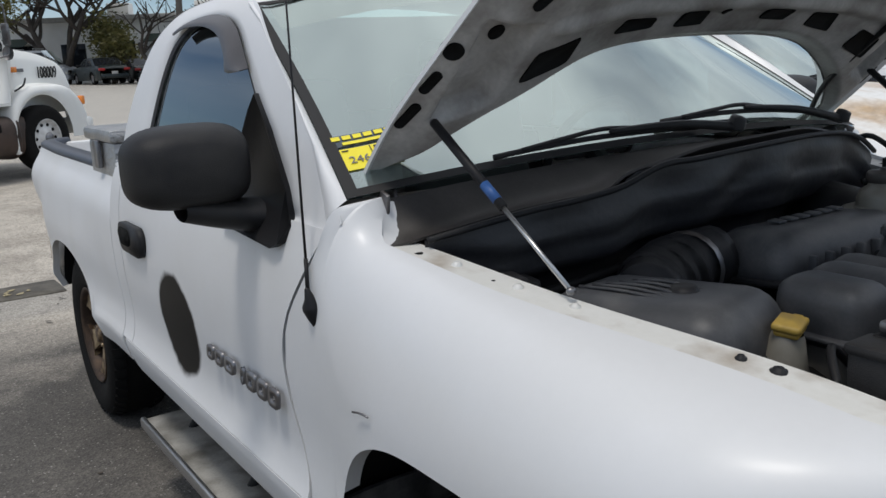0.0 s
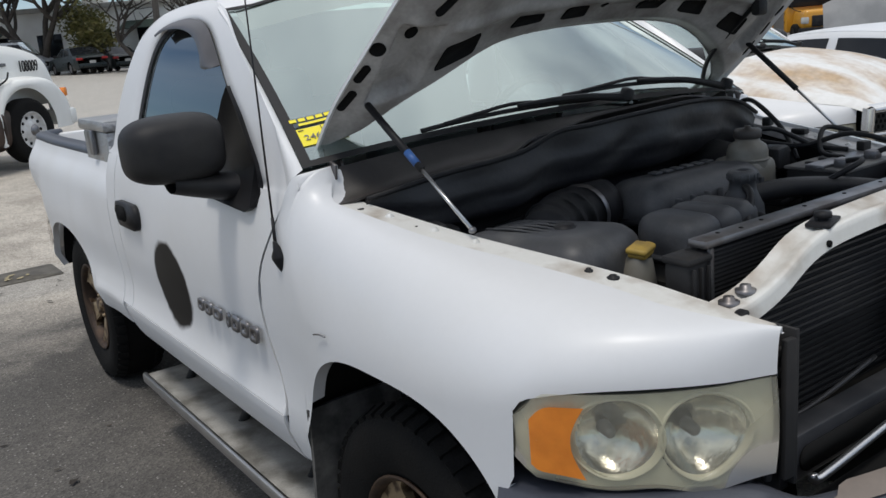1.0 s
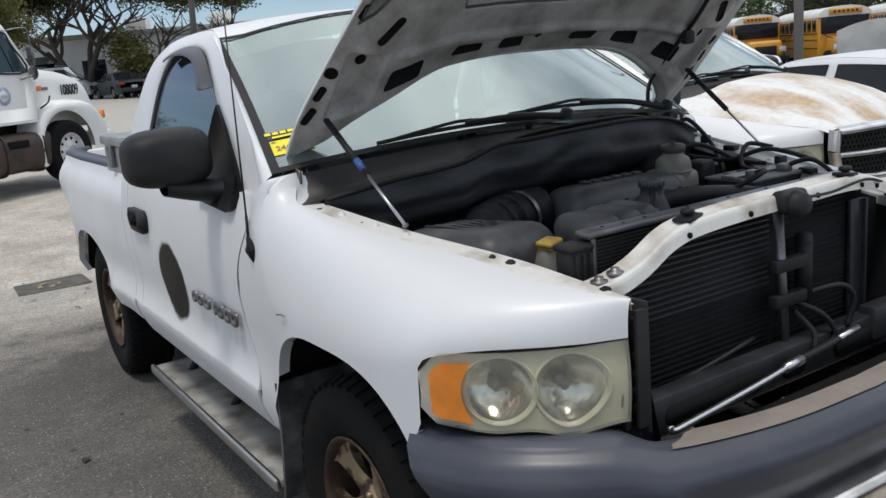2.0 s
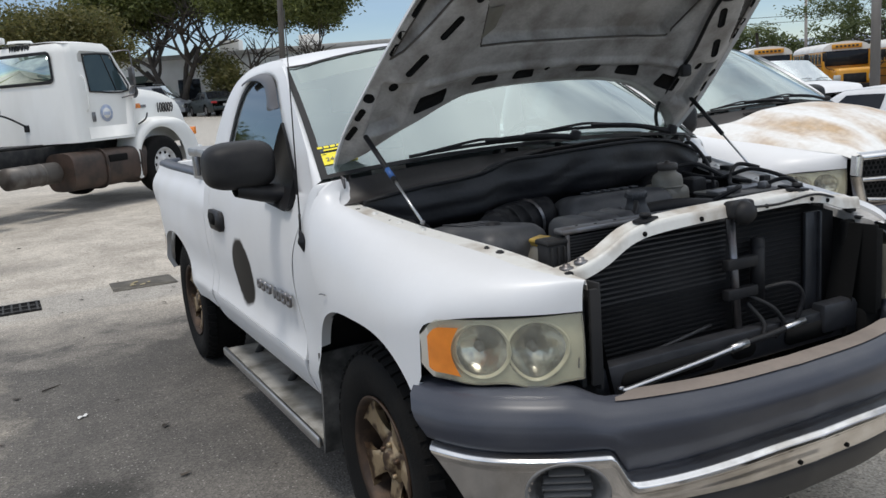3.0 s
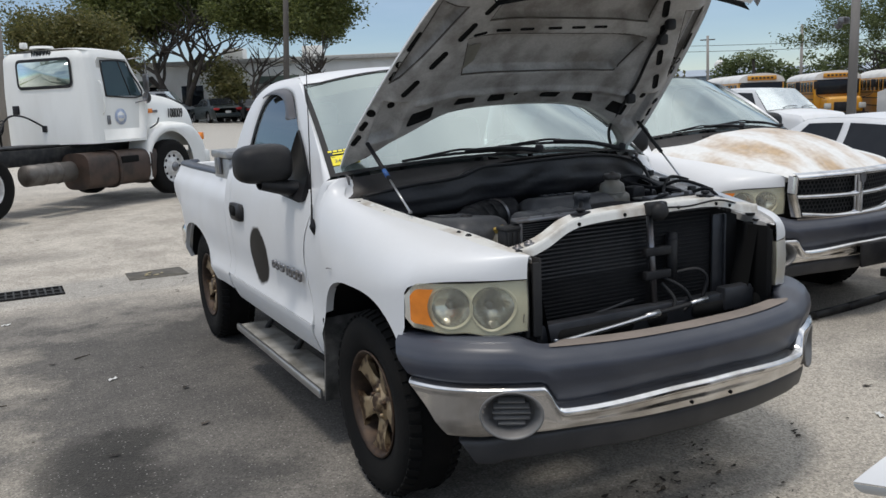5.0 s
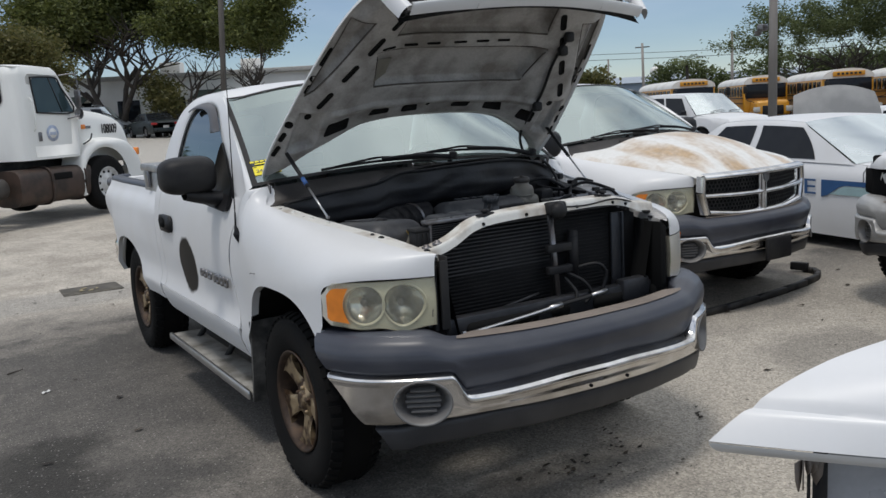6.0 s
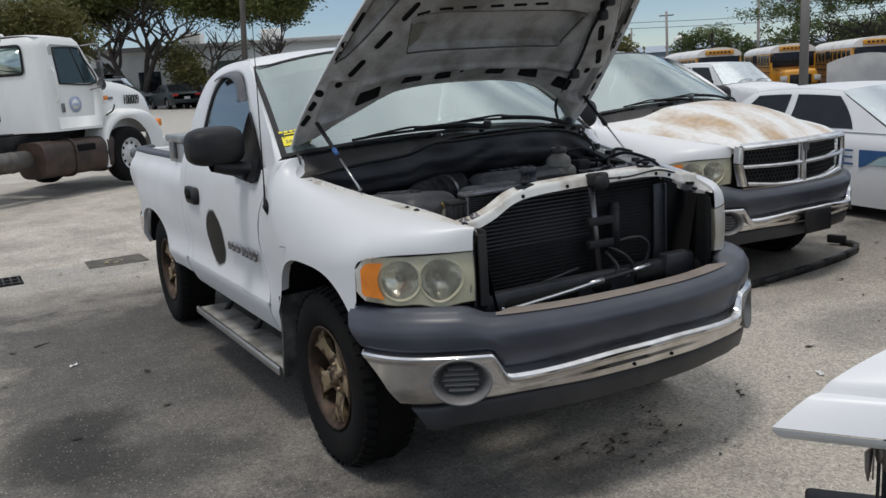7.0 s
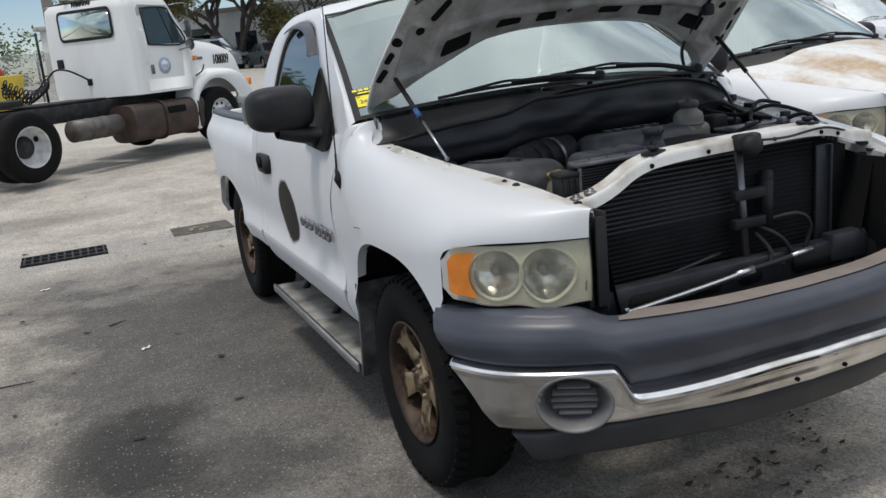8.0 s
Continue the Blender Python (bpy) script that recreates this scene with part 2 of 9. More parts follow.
def stained_paint():
    """White door paint with a dark sprayed oval where a sign was removed, its rim fading out."""
    m = material("stained_door_paint", (0.72, 0.724, 0.732), 0.42, second=(0.66, 0.655, 0.64), amount=0.45, scale=2.2, grain_amount=0.05, coat=0.12)
    n, l = m.node_tree.nodes, m.node_tree.links
    b = n["Principled BSDF"]
    paint = b.inputs["Base Color"].links[0].from_socket
    co, mp, ln = n.new("ShaderNodeTexCoord"), n.new("ShaderNodeMapping"), n.new("ShaderNodeVectorMath")
    mp.inputs["Location"].default_value, mp.inputs["Scale"].default_value = (0, -1.420 / 0.176, -0.848 / 0.162), (0, 1 / 0.176, 1 / 0.162)
    ln.operation = "LENGTH"
    nz, ad, rm, mx = n.new("ShaderNodeTexNoise"), n.new("ShaderNodeMath"), n.new("ShaderNodeMapRange"), n.new("ShaderNodeMixRGB")
    nz.inputs["Scale"].default_value, nz.inputs["Detail"].default_value = 14.0, 6.0
    ad.operation = "MULTIPLY_ADD"
    ad.inputs[1].default_value = 0.20
    rm.interpolation_type = "SMOOTHSTEP"
    rm.inputs["From Min"].default_value, rm.inputs["From Max"].default_value = 1.02, 1.17
    mx.inputs["Color1"].default_value = (0.018, 0.017, 0.016, 1)
    l.new(co.outputs["Object"], mp.inputs["Vector"])
    l.new(mp.outputs["Vector"], ln.inputs[0])
    l.new(co.outputs["Object"], nz.inputs["Vector"])
    l.new(nz.outputs["Fac"], ad.inputs[0])
    l.new(ln.outputs["Value"], ad.inputs[2])
    l.new(ad.outputs["Value"], rm.inputs["Value"])
    l.new(rm.outputs["Result"], mx.inputs["Fac"])
    l.new(paint, mx.inputs["Color2"])
    l.new(mx.outputs["Color"], b.inputs["Base Color"])
    sheen = n.new("ShaderNodeMapRange")
    sheen.inputs["To Min"].default_value, sheen.inputs["To Max"].default_value = 0.04, 0.5
    l.new(rm.outputs["Result"], sheen.inputs["Value"])
    l.new(sheen.outputs["Result"], b.inputs["Specular IOR Level"])
    coat = n.new("ShaderNodeMapRange")
    coat.inputs["To Max"].default_value = 0.12
    l.new(rm.outputs["Result"], coat.inputs["Value"])
    l.new(coat.outputs["Result"], b.inputs["Coat Weight"])
    return m


STAINED_DOOR = stained_paint()
GLASS_SIDE = clear_glass("tinted_side_glass", (0.16, 0.19, 0.2), 0.14)
GLASS_WIND = clear_glass("windshield_glass", (0.58, 0.75, 0.69), 0.32, haze=0.13, haze_color=(0.66, 0.76, 0.73))
GLASS_DARK = clear_glass("dark_glass", (0.10, 0.13, 0.15), 0.10)
LENS = clear_glass("yellowed_lens", (0.96, 0.95, 0.87), 0.03, haze=0.15, haze_color=(0.76, 0.73, 0.60), rough=0.34)
AMBER = material("amber_lens", (0.85, 0.26, 0.03), 0.25, second=(0.6, 0.17, 0.02), amount=0.6, scale=14, coat=0.5)
YELLOW = material("yellow_sticker", (0.85, 0.72, 0.03), 0.5, amount=0.15, second=(0.8, 0.65, 0.05))
YELLOW_CAP = material("faded_yellow_plastic", (0.42, 0.28, 0.05), 0.55, second=(0.20, 0.14, 0.05), amount=0.7, scale=20)
INK = material("black_print", (0.012, 0.012, 0.012), 0.6, amount=0.1)
FABRIC = material("grey_cloth", (0.12, 0.12, 0.12), 0.9, second=(0.08, 0.08, 0.08), grain=200, grain_amount=0.3)
COVER = material("dusty_engine_cover", (0.042, 0.044, 0.049), 0.5, second=(0.095, 0.094, 0.095), amount=0.8, scale=10, grain=140, grain_amount=0.3)
TANK_LOW = material("cloudy_grey_tank", (0.085, 0.083, 0.078), 0.38, second=(0.14, 0.135, 0.125), amount=0.7, scale=9)
SCUFFED = material("stained_white_paint", (0.70, 0.69, 0.65), 0.45, second=(0.30, 0.23, 0.16), amount=0.75, scale=7, lo=0.48, hi=0.68, grain_amount=0.2)
RESERVOIR = material("old_white_tank", (0.21, 0.20, 0.17), 0.45, second=(0.15, 0.13, 0.1), amount=0.7, scale=14)
STEEL = material("grimy_steel", (0.25, 0.25, 0.26), 0.4, 0.8, second=(0.1, 0.08, 0.07), amount=0.7, scale=12)
FIN = material("radiator_fins", (0.010, 0.010, 0.011), 0.65, 0.0, second=(0.021, 0.020, 0.020), amount=0.7, scale=6)
STEP = material("dirty_aluminium_step", (0.40, 0.385, 0.35), 0.55, 0.1, second=(0.12, 0.11, 0.09), amount=0.85, scale=7, grain=120, grain_amount=0.3)
SMOKE = material("smoked_visor", (0.055, 0.050, 0.050), 0.35, second=(0.10, 0.09, 0.09), amount=0.5)
for dull, level in ((BLACK, 0.22), (BLACK_DUSTY, 0.38), (RUBBER, 0.2), (FIN, 0.2), (GREY_PLASTIC, 0.5), (VOID, 0.1), (HOOD_INNER, 0.3)):  # chalky old plastic and rubber
    dull.node_tree.nodes["Principled BSDF"].inputs["Specular IOR Level"].default_value = level

# ---- mesh tools ----
def table(x, rows):
    """Smooth value at x from rows of (x, value)."""
    xs = [r[0] for r in rows]
    if x <= xs[0]:
        return rows[0][1]
    if x >= xs[-1]:
        return rows[-1][1]
    i = max(k for k in range(len(xs)) if xs[k] <= x)
    t = (x - xs[i]) / (xs[i + 1] - xs[i])
    p1, p2 = rows[i][1], rows[i + 1][1]
    h = xs[i + 1] - xs[i]
    m1 = (p2 - rows[i - 1][1]) / (xs[i + 1] - xs[i - 1]) if i > 0 else (p2 - p1) / h
    m2 = (rows[i + 2][1] - p1) / (xs[i + 2] - xs[i]) if i + 2 < len(xs) else (p2 - p1) / h
    return (2 * t ** 3 - 3 * t * t + 1) * p1 + (t ** 3 - 2 * t * t + t) * m1 * h + (3 * t * t - 2 * t ** 3) * p2 + (t ** 3 - t * t) * m2 * h


def clamp(v, a=0.0, b=1.0):
    return max(a, min(b, v))


def smooth(a, b, v):
    t = clamp((v - a) / (b - a))
    return t * t * (3 - 2 * t)


def lerp(a, b, t):
    return a + (b - a) * t


def part(name, bm, mat, parent=None, label="", flat=False, auto=35):
    """Links a bmesh as one mesh object under a thing or a part."""
    me = bpy.data.meshes.new(name)
    if not flat:
        lim = radians(auto)
        for f in bm.faces:
            f.smooth = True
        for e in bm.edges:
            if len(e.link_faces) == 2 and e.calc_face_angle(0) > lim:
                e.smooth = False
    bm.to_mesh(me)
    bm.free()
    for m in (mat if isinstance(mat, (list, tuple)) else [mat]):
        me.materials.append(m)
    ob = new(name, me)
    ob.parent = parent
    if label:
        ob["label"] = label
    return ob


def thing(name, label, category, m=None, group="", kind=""):
    ob = new(name)
    ob.empty_display_size = 0.2
    if m is not None:
        ob.matrix_world = m
    return tagged(ob, label, category, group, kind)


def sheet(bm, fn, nu, nv, flip=False):
    """A grid of faces through fn(u, v), u and v from 0 to 1."""
    vs = [[bm.verts.new(fn(i / nu, j / nv)) for j in range(nv + 1)] for i in range(nu + 1)]
    for i in range(nu):
        for j in range(nv):
            q = (vs[i][j], vs[i + 1][j], vs[i + 1][j + 1], vs[i][j + 1])
            try:
                bm.faces.new(q[::-1] if flip else q)
            except ValueError:
                pass
    return vs


def thick(bm, d, inward=None):
    """Gives an open sheet a thickness d along its normals."""
    bm.normal_update()
    bmesh.ops.recalc_face_normals(bm, faces=bm.faces)
    bmesh.ops.solidify(bm, geom=bm.faces[:] + bm.edges[:] + bm.verts[:], thickness=d)
    return bm


def block(bm, c, s, bevel=0.0, m=None, seg=2, taper=None):
    """A box at c of size s, rounded by bevel; taper (x, y) narrows its top."""
    r = bmesh.ops.create_cube(bm, size=1.0)
    vs = r["verts"]
    for v in vs:
        k = taper if taper and v.co.z > 0 else (1, 1)
        v.co = Vector((v.co.x * s[0] * k[0], v.co.y * s[1] * k[1], v.co.z * s[2]))
    if bevel:
        es = list({e for v in vs for e in v.link_edges})
        r = bmesh.ops.bevel(bm, geom=es, offset=bevel, segments=seg, affect="EDGES", profile=0.5)
        vs = list({v for f in r["faces"] for v in f.verts} | {v for v in vs if v.is_valid})
    t = Matrix.Translation(c) @ (m or Matrix())
    bmesh.ops.transform(bm, matrix=t, verts=vs)
    return vs


def basis(d):
    d = Vector(d).normalized()
    a = Vector((0, 0, 1)) if abs(d.z) < 0.9 else Vector((1, 0, 0))
    u = d.cross(a).normalized()
    return d, u, d.cross(u)


def rod(bm, a, b, r0, r1=None, n=10, caps=True):
    r1 = r0 if r1 is None else r1
    a, b = Vector(a), Vector(b)
    d, u, w = basis(b - a)
    ra = [bm.verts.new(a + (u * math.cos(k * 2 * math.pi / n) + w * math.sin(k * 2 * math.pi / n)) * r0) for k in range(n)]
    rb = [bm.verts.new(b + (u * math.cos(k * 2 * math.pi / n) + w * math.sin(k * 2 * math.pi / n)) * r1) for k in range(n)]
    for k in range(n):
        bm.faces.new((ra[k], ra[(k + 1) % n], rb[(k + 1) % n], rb[k]))
    if caps:
        bm.faces.new(ra[::-1]), bm.faces.new(rb)


def hose(bm, pts, r, n=8, steps=6):
    """A round tube along a smooth line through pts."""
    pts = [Vector(p) for p in pts]
    line = []
    for i in range(len(pts) - 1):
        p0, p1, p2, p3 = pts[max(i - 1, 0)], pts[i], pts[i + 1], pts[min(i + 2, len(pts) - 1)]
        for k in range(steps):
            t = k / steps
            line.append(0.5 * (2 * p1 + (p2 - p0) * t + (2 * p0 - 5 * p1 + 4 * p2 - p3) * t * t + (3 * p1 - p0 - 3 * p2 + p3) * t ** 3))
    line.append(pts[-1])
    rings, ref = [], None
    for i, p in enumerate(line):
        d = (line[min(i + 1, len(line) - 1)] - line[max(i - 1, 0)]).normalized()
        if ref is None:
            ref = basis(d)[1]
        ref = (ref - d * ref.dot(d)).normalized()
        w = d.cross(ref)
        rad = r(i / (len(line) - 1)) if callable(r) else r
        rings.append([bm.verts.new(p + (ref * math.cos(k * 2 * math.pi / n) + w * math.sin(k * 2 * math.pi / n)) * rad) for k in range(n)])
    for a, b in zip(rings, rings[1:]):
        for k in range(n):
            bm.faces.new((a[k], a[(k + 1) % n], b[(k + 1) % n], b[k]))
    bm.faces.new(rings[0][::-1]), bm.faces.new(rings[-1])


def lathe(bm, rows, c=(0, 0, 0), axis=(0, 0, 1), n=32):
    """Turns rows of (radius, height) about an axis through c."""
    c = Vector(c)
    d, u, w = basis(axis)
    rings = []
    for r, h in rows:
        if r < 1e-5:
            rings.append([bm.verts.new(c + d * h)])
        else:
            rings.append([bm.verts.new(c + d * h + (u * math.cos(k * 2 * math.pi / n) + w * math.sin(k * 2 * math.pi / n)) * r) for k in range(n)])
    for a, b in zip(rings, rings[1:]):
        for k in range(n):
            q = [a[k % len(a)], a[(k + 1) % len(a)], b[(k + 1) % len(b)], b[k % len(b)]]
            q = list(dict.fromkeys(q))
            if len(q) > 2:
                bm.faces.new(q)


def plate(bm, pts, depth, m=None):
    """A flat outline of (x, y) points in the xy plane, depth thick along z, moved by m."""
    m = m or Matrix()
    a = [bm.verts.new(m @ Vector((x, y, 0))) for x, y in pts]
    b = [bm.verts.new(m @ Vector((x, y, depth))) for x, y in pts]
    k = len(pts)
    bm.faces.new(a[::-1]), bm.faces.new(b)
    for i in range(k):
        bm.faces.new((a[i], a[(i + 1) % k], b[(i + 1) % k], b[i]))


def round_rect(w, h, r, n=4):
    out = []
    for cx, cy, a0 in ((w / 2 - r, h / 2 - r, 0), (-w / 2 + r, h / 2 - r, 90), (-w / 2 + r, -h / 2 + r, 180), (w / 2 - r, -h / 2 + r, 270)):
        for k in range(n + 1):
            a = radians(a0 + 90 * k / n)
            out.append((cx + r * math.cos(a), cy + r * math.sin(a)))
    return out


def lettering(name, text, size, mat, parent, m, depth=0.002, squeeze=1.0, label=""):
    """Raised letters from the built-in font, as a mesh."""
    cu = bpy.data.curves.new(name, "FONT")
    cu.body, cu.size, cu.extrude, cu.align_x, cu.align_y = text, size, depth, "CENTER", "CENTER"
    tmp = new(name, cu)
    me = bpy.data.meshes.new_from_object(tmp.evaluated_get(bpy.context.evaluated_depsgraph_get()))
    bpy.data.objects.remove(tmp)
    me.transform(m @ Matrix.Diagonal((squeeze, 1, 1, 1)))
    me.materials.clear()
    me.materials.append(mat)
    ob = new(name, me)
    ob.parent = parent
    if label:
        ob["label"] = label
    return ob


PLAN = [(-0.765, 0.62), (-0.715, 0.72), (-0.635, 0.82), (-0.54, 0.90), (-0.44, 0.955), (-0.30, 0.985), (0.0, 1.0), (0.4, 0.99), (0.6, 0.985)]
RAIL_X = [(-0.765, 0.600), (-0.44, 0.640), (-0.07, 0.735), (0.2, 0.785), (0.38, 0.83), (0.5, 0.88), (0.62, 0.922)]
RAIL_Z = [(-0.765, 1.112), (-0.44, 1.158), (-0.07, 1.205), (0.2, 1.24), (0.38, 1.27), (0.5, 1.302), (0.62, 1.338)]
GAP = [(0.51, 0.53), (0.66, 0.525), (0.76, 0.565), (0.87, 0.595), (0.98, 0.60), (1.07, 0.565), (1.16, 0.50), (1.25, 0.435), (1.30, 0.425), (1.37, 0.45)]
BODY_X = [(0.47, 0.93), (0.51, 0.955), (0.56, 0.977), (0.61, 0.992), (0.635, 0.995), (0.66, 0.985), (0.74, 0.972), (0.9, 0.985), (1.05, 0.987), (1.18, 0.972), (1.27, 0.945), (1.30, 0.925)]
SHOULDER = [(-0.765, 0.084), (-0.6, 0.117), (-0.5, 0.148), (-0.45, 0.178), (-0.40, 0.20), (-0.2, 0.25), (0.0, 0.275), (0.2, 0.30), (0.6, 0.30)]
LAMP_TOP = [(-0.765, 1.026), (-0.6, 1.018), (-0.5, 1.0), (-0.45, 0.975), (-0.44, 0.93), (-0.43, 0.86)]


def arch_z(y, cy, cz, a, b, n):
    """Height of a wheel opening over y, a wide and b high, squarer as n grows."""
    d = abs(y - cy) / a
    return cz + b * (1 - d ** n) ** (1 / n) if d < 1 else None


FRONT_ARCH = (-0.028, 0.425, 0.427, 0.498, 2.9)
REAR_ARCH = (3.07, 0.40, 0.545, 0.458, 2.2)


def fender(root, s):
    def low(y):
        if y < -0.44:
            return table(y, LAMP_TOP)
        if y < -0.405:
            return lerp(0.83, arch_z(-0.405, *FRONT_ARCH), (y + 0.44) / 0.035)
        if y < 0.38:
            return arch_z(y, *FRONT_ARCH)
        return lerp(arch_z(0.38, *FRONT_ARCH), 0.51, smooth(0.38, 0.41, y))

    ys = sorted([-0.765 + 1.385 * k / 100 for k in range(101)] + [-0.44 + 0.003 * k for k in range(14)] + [0.35 + 0.005 * k for k in range(20)])

    def fn(u, v):
        y = ys[int(round(u * (len(ys) - 1)))]
        xi, zi, zb = table(y, RAIL_X), table(y, RAIL_Z), low(y)
        k = v * 22
        up, f = smooth(0.31, 0.39, y), clamp((y - 0.36) / 0.26)  # over the hinge it rises to the lower corner of the glass
        wx = lerp(0.80, 0.903, f)
        xi, zi = lerp(xi, wx, up), lerp(zi, 1.379 - 0.05 * (wx / 0.905) ** 2.2, up)
        hs = min(zi - zb, table(y, SHOULDER))
        xs = lerp(table(y, PLAN), table(zi - hs, BODY_X), smooth(0.2, 0.5, y))
        lip = 0.085 * min((xs - xi) / 0.25, 1) * (1 - 0.9 * up)
        if k <= 2:
            x, z = xi + lip * min(k * 0.96, 1.0), zi - (0.016 if k < 1.5 else 0.003)
        elif k <= 15:
            a = (k - 2) / 13 * math.pi / 2
            e = lerp(0.89, 0.72, smooth(0.2, 0.5, y))
            x = lerp(xi + lip, xs, math.sin(a) ** e)
            z = lerp(zi - hs, zi - 0.004, math.cos(a) ** (e * 1.2))
        else:
            z = lerp(zi - hs, zb, min((k - 15) / 6, 1))
            x = lerp(xs, table(z, BODY_X), smooth(0.2, 0.5, y))
        if y > 0.40:
            y = lerp(0.40, table(clamp(z, 0.51, 1.37), GAP) - 0.007, (y - 0.40) / 0.22)
        y = lerp(y, 0.297 + 0.10 * (wx / 0.905) ** 2, up * smooth(15, 0, k))
        if k > 21 and -0.43 < y < 0.36:
            x -= 0.035
        return Vector((s * x, y, z))

    bm = bmesh.new()
    sheet(bm, fn, len(ys) - 1, 22, flip=s > 0)
    bmesh.ops.remove_doubles(bm, verts=bm.verts, dist=0.0004)
    return part("front_fender", bm, WHITE, root, auto=50)


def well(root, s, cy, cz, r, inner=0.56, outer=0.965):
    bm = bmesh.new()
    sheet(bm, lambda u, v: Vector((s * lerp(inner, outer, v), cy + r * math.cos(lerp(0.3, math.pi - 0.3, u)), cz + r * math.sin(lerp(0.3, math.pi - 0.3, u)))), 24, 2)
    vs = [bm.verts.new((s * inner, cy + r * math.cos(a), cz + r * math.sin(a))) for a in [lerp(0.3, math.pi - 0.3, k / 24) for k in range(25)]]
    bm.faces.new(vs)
    # shade inside the arch is put into this sheet's colour
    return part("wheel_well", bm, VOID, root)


def side_panel(root, name, s, y0, y1, z0, z1, mat, low=None, nu=30, nz=26, xoff=0.0, label=""):
    """Body side between two edges y0(z), y1(z), and z0(y) or low to z1."""
    def fn(u, v):
        z = lerp(z0, z1, v)
        ya, yb = y0(z), y1(z)
        y = lerp(ya, yb, u)
        if low:
            b = low(y)
            z = lerp(b, z1, v) if b > z0 else z
        x = table(z, BODY_X) + xoff
        return Vector((s * x, y, z))
    bm = bmesh.new()
    sheet(bm, fn, nu, nz, flip=s < 0)
    thick(bm, 0.012)
    return part(name, bm, mat, root, label, auto=40)


GX = [(1.24, 0.95), (1.30, 0.928), (1.45, 0.893), (1.62, 0.845), (1.73, 0.80), (1.79, 0.755), (1.815, 0.72)]
WIN = [(0.66, 1.272), (0.665, 1.31), (0.79, 1.437), (0.90, 1.515), (1.02, 1.612), (1.12, 1.685), (1.22, 1.728), (1.36, 1.75), (1.50, 1.75), (1.62, 1.732), (1.70, 1.685), (1.75, 1.60), (1.80, 1.45), (1.83, 1.33), (1.83, 1.272), (1.30, 1.268)]
OUT = [(0.445, 1.272), (0.455, 1.35), (0.56, 1.44), (0.72, 1.56), (0.87, 1.655), (1.02, 1.745), (1.14, 1.785), (1.30, 1.812), (1.50, 1.816), (1.72, 1.80), (1.88, 1.72), (1.99, 1.58), (2.06, 1.44), (2.10, 1.31), (2.105, 1.272), (1.30, 1.255)]
ROOF_EDGE = [(1.10, 1.752), (1.16, 1.785), (1.28, 1.812), (1.5, 1.816), (1.72, 1.80), (1.83, 1.755), (1.93, 1.68)]


def ring_curve(pts, n):
    """n points evenly along a closed smooth line, starting at the first."""
    k = len(pts)
    out = []
    for i in range(n):
        f = i / n * k
        j = int(f)
        t = f - j
        p0, p1, p2, p3 = [Vector(pts[(j + d) % k]) for d in (-1, 0, 1, 2)]
        out.append(0.5 * (2 * p1 + (p2 - p0) * t + (2 * p0 - 5 * p1 + 4 * p2 - p3) * t * t + (3 * p1 - p0 - 3 * p2 + p3) * t ** 3))
    return out


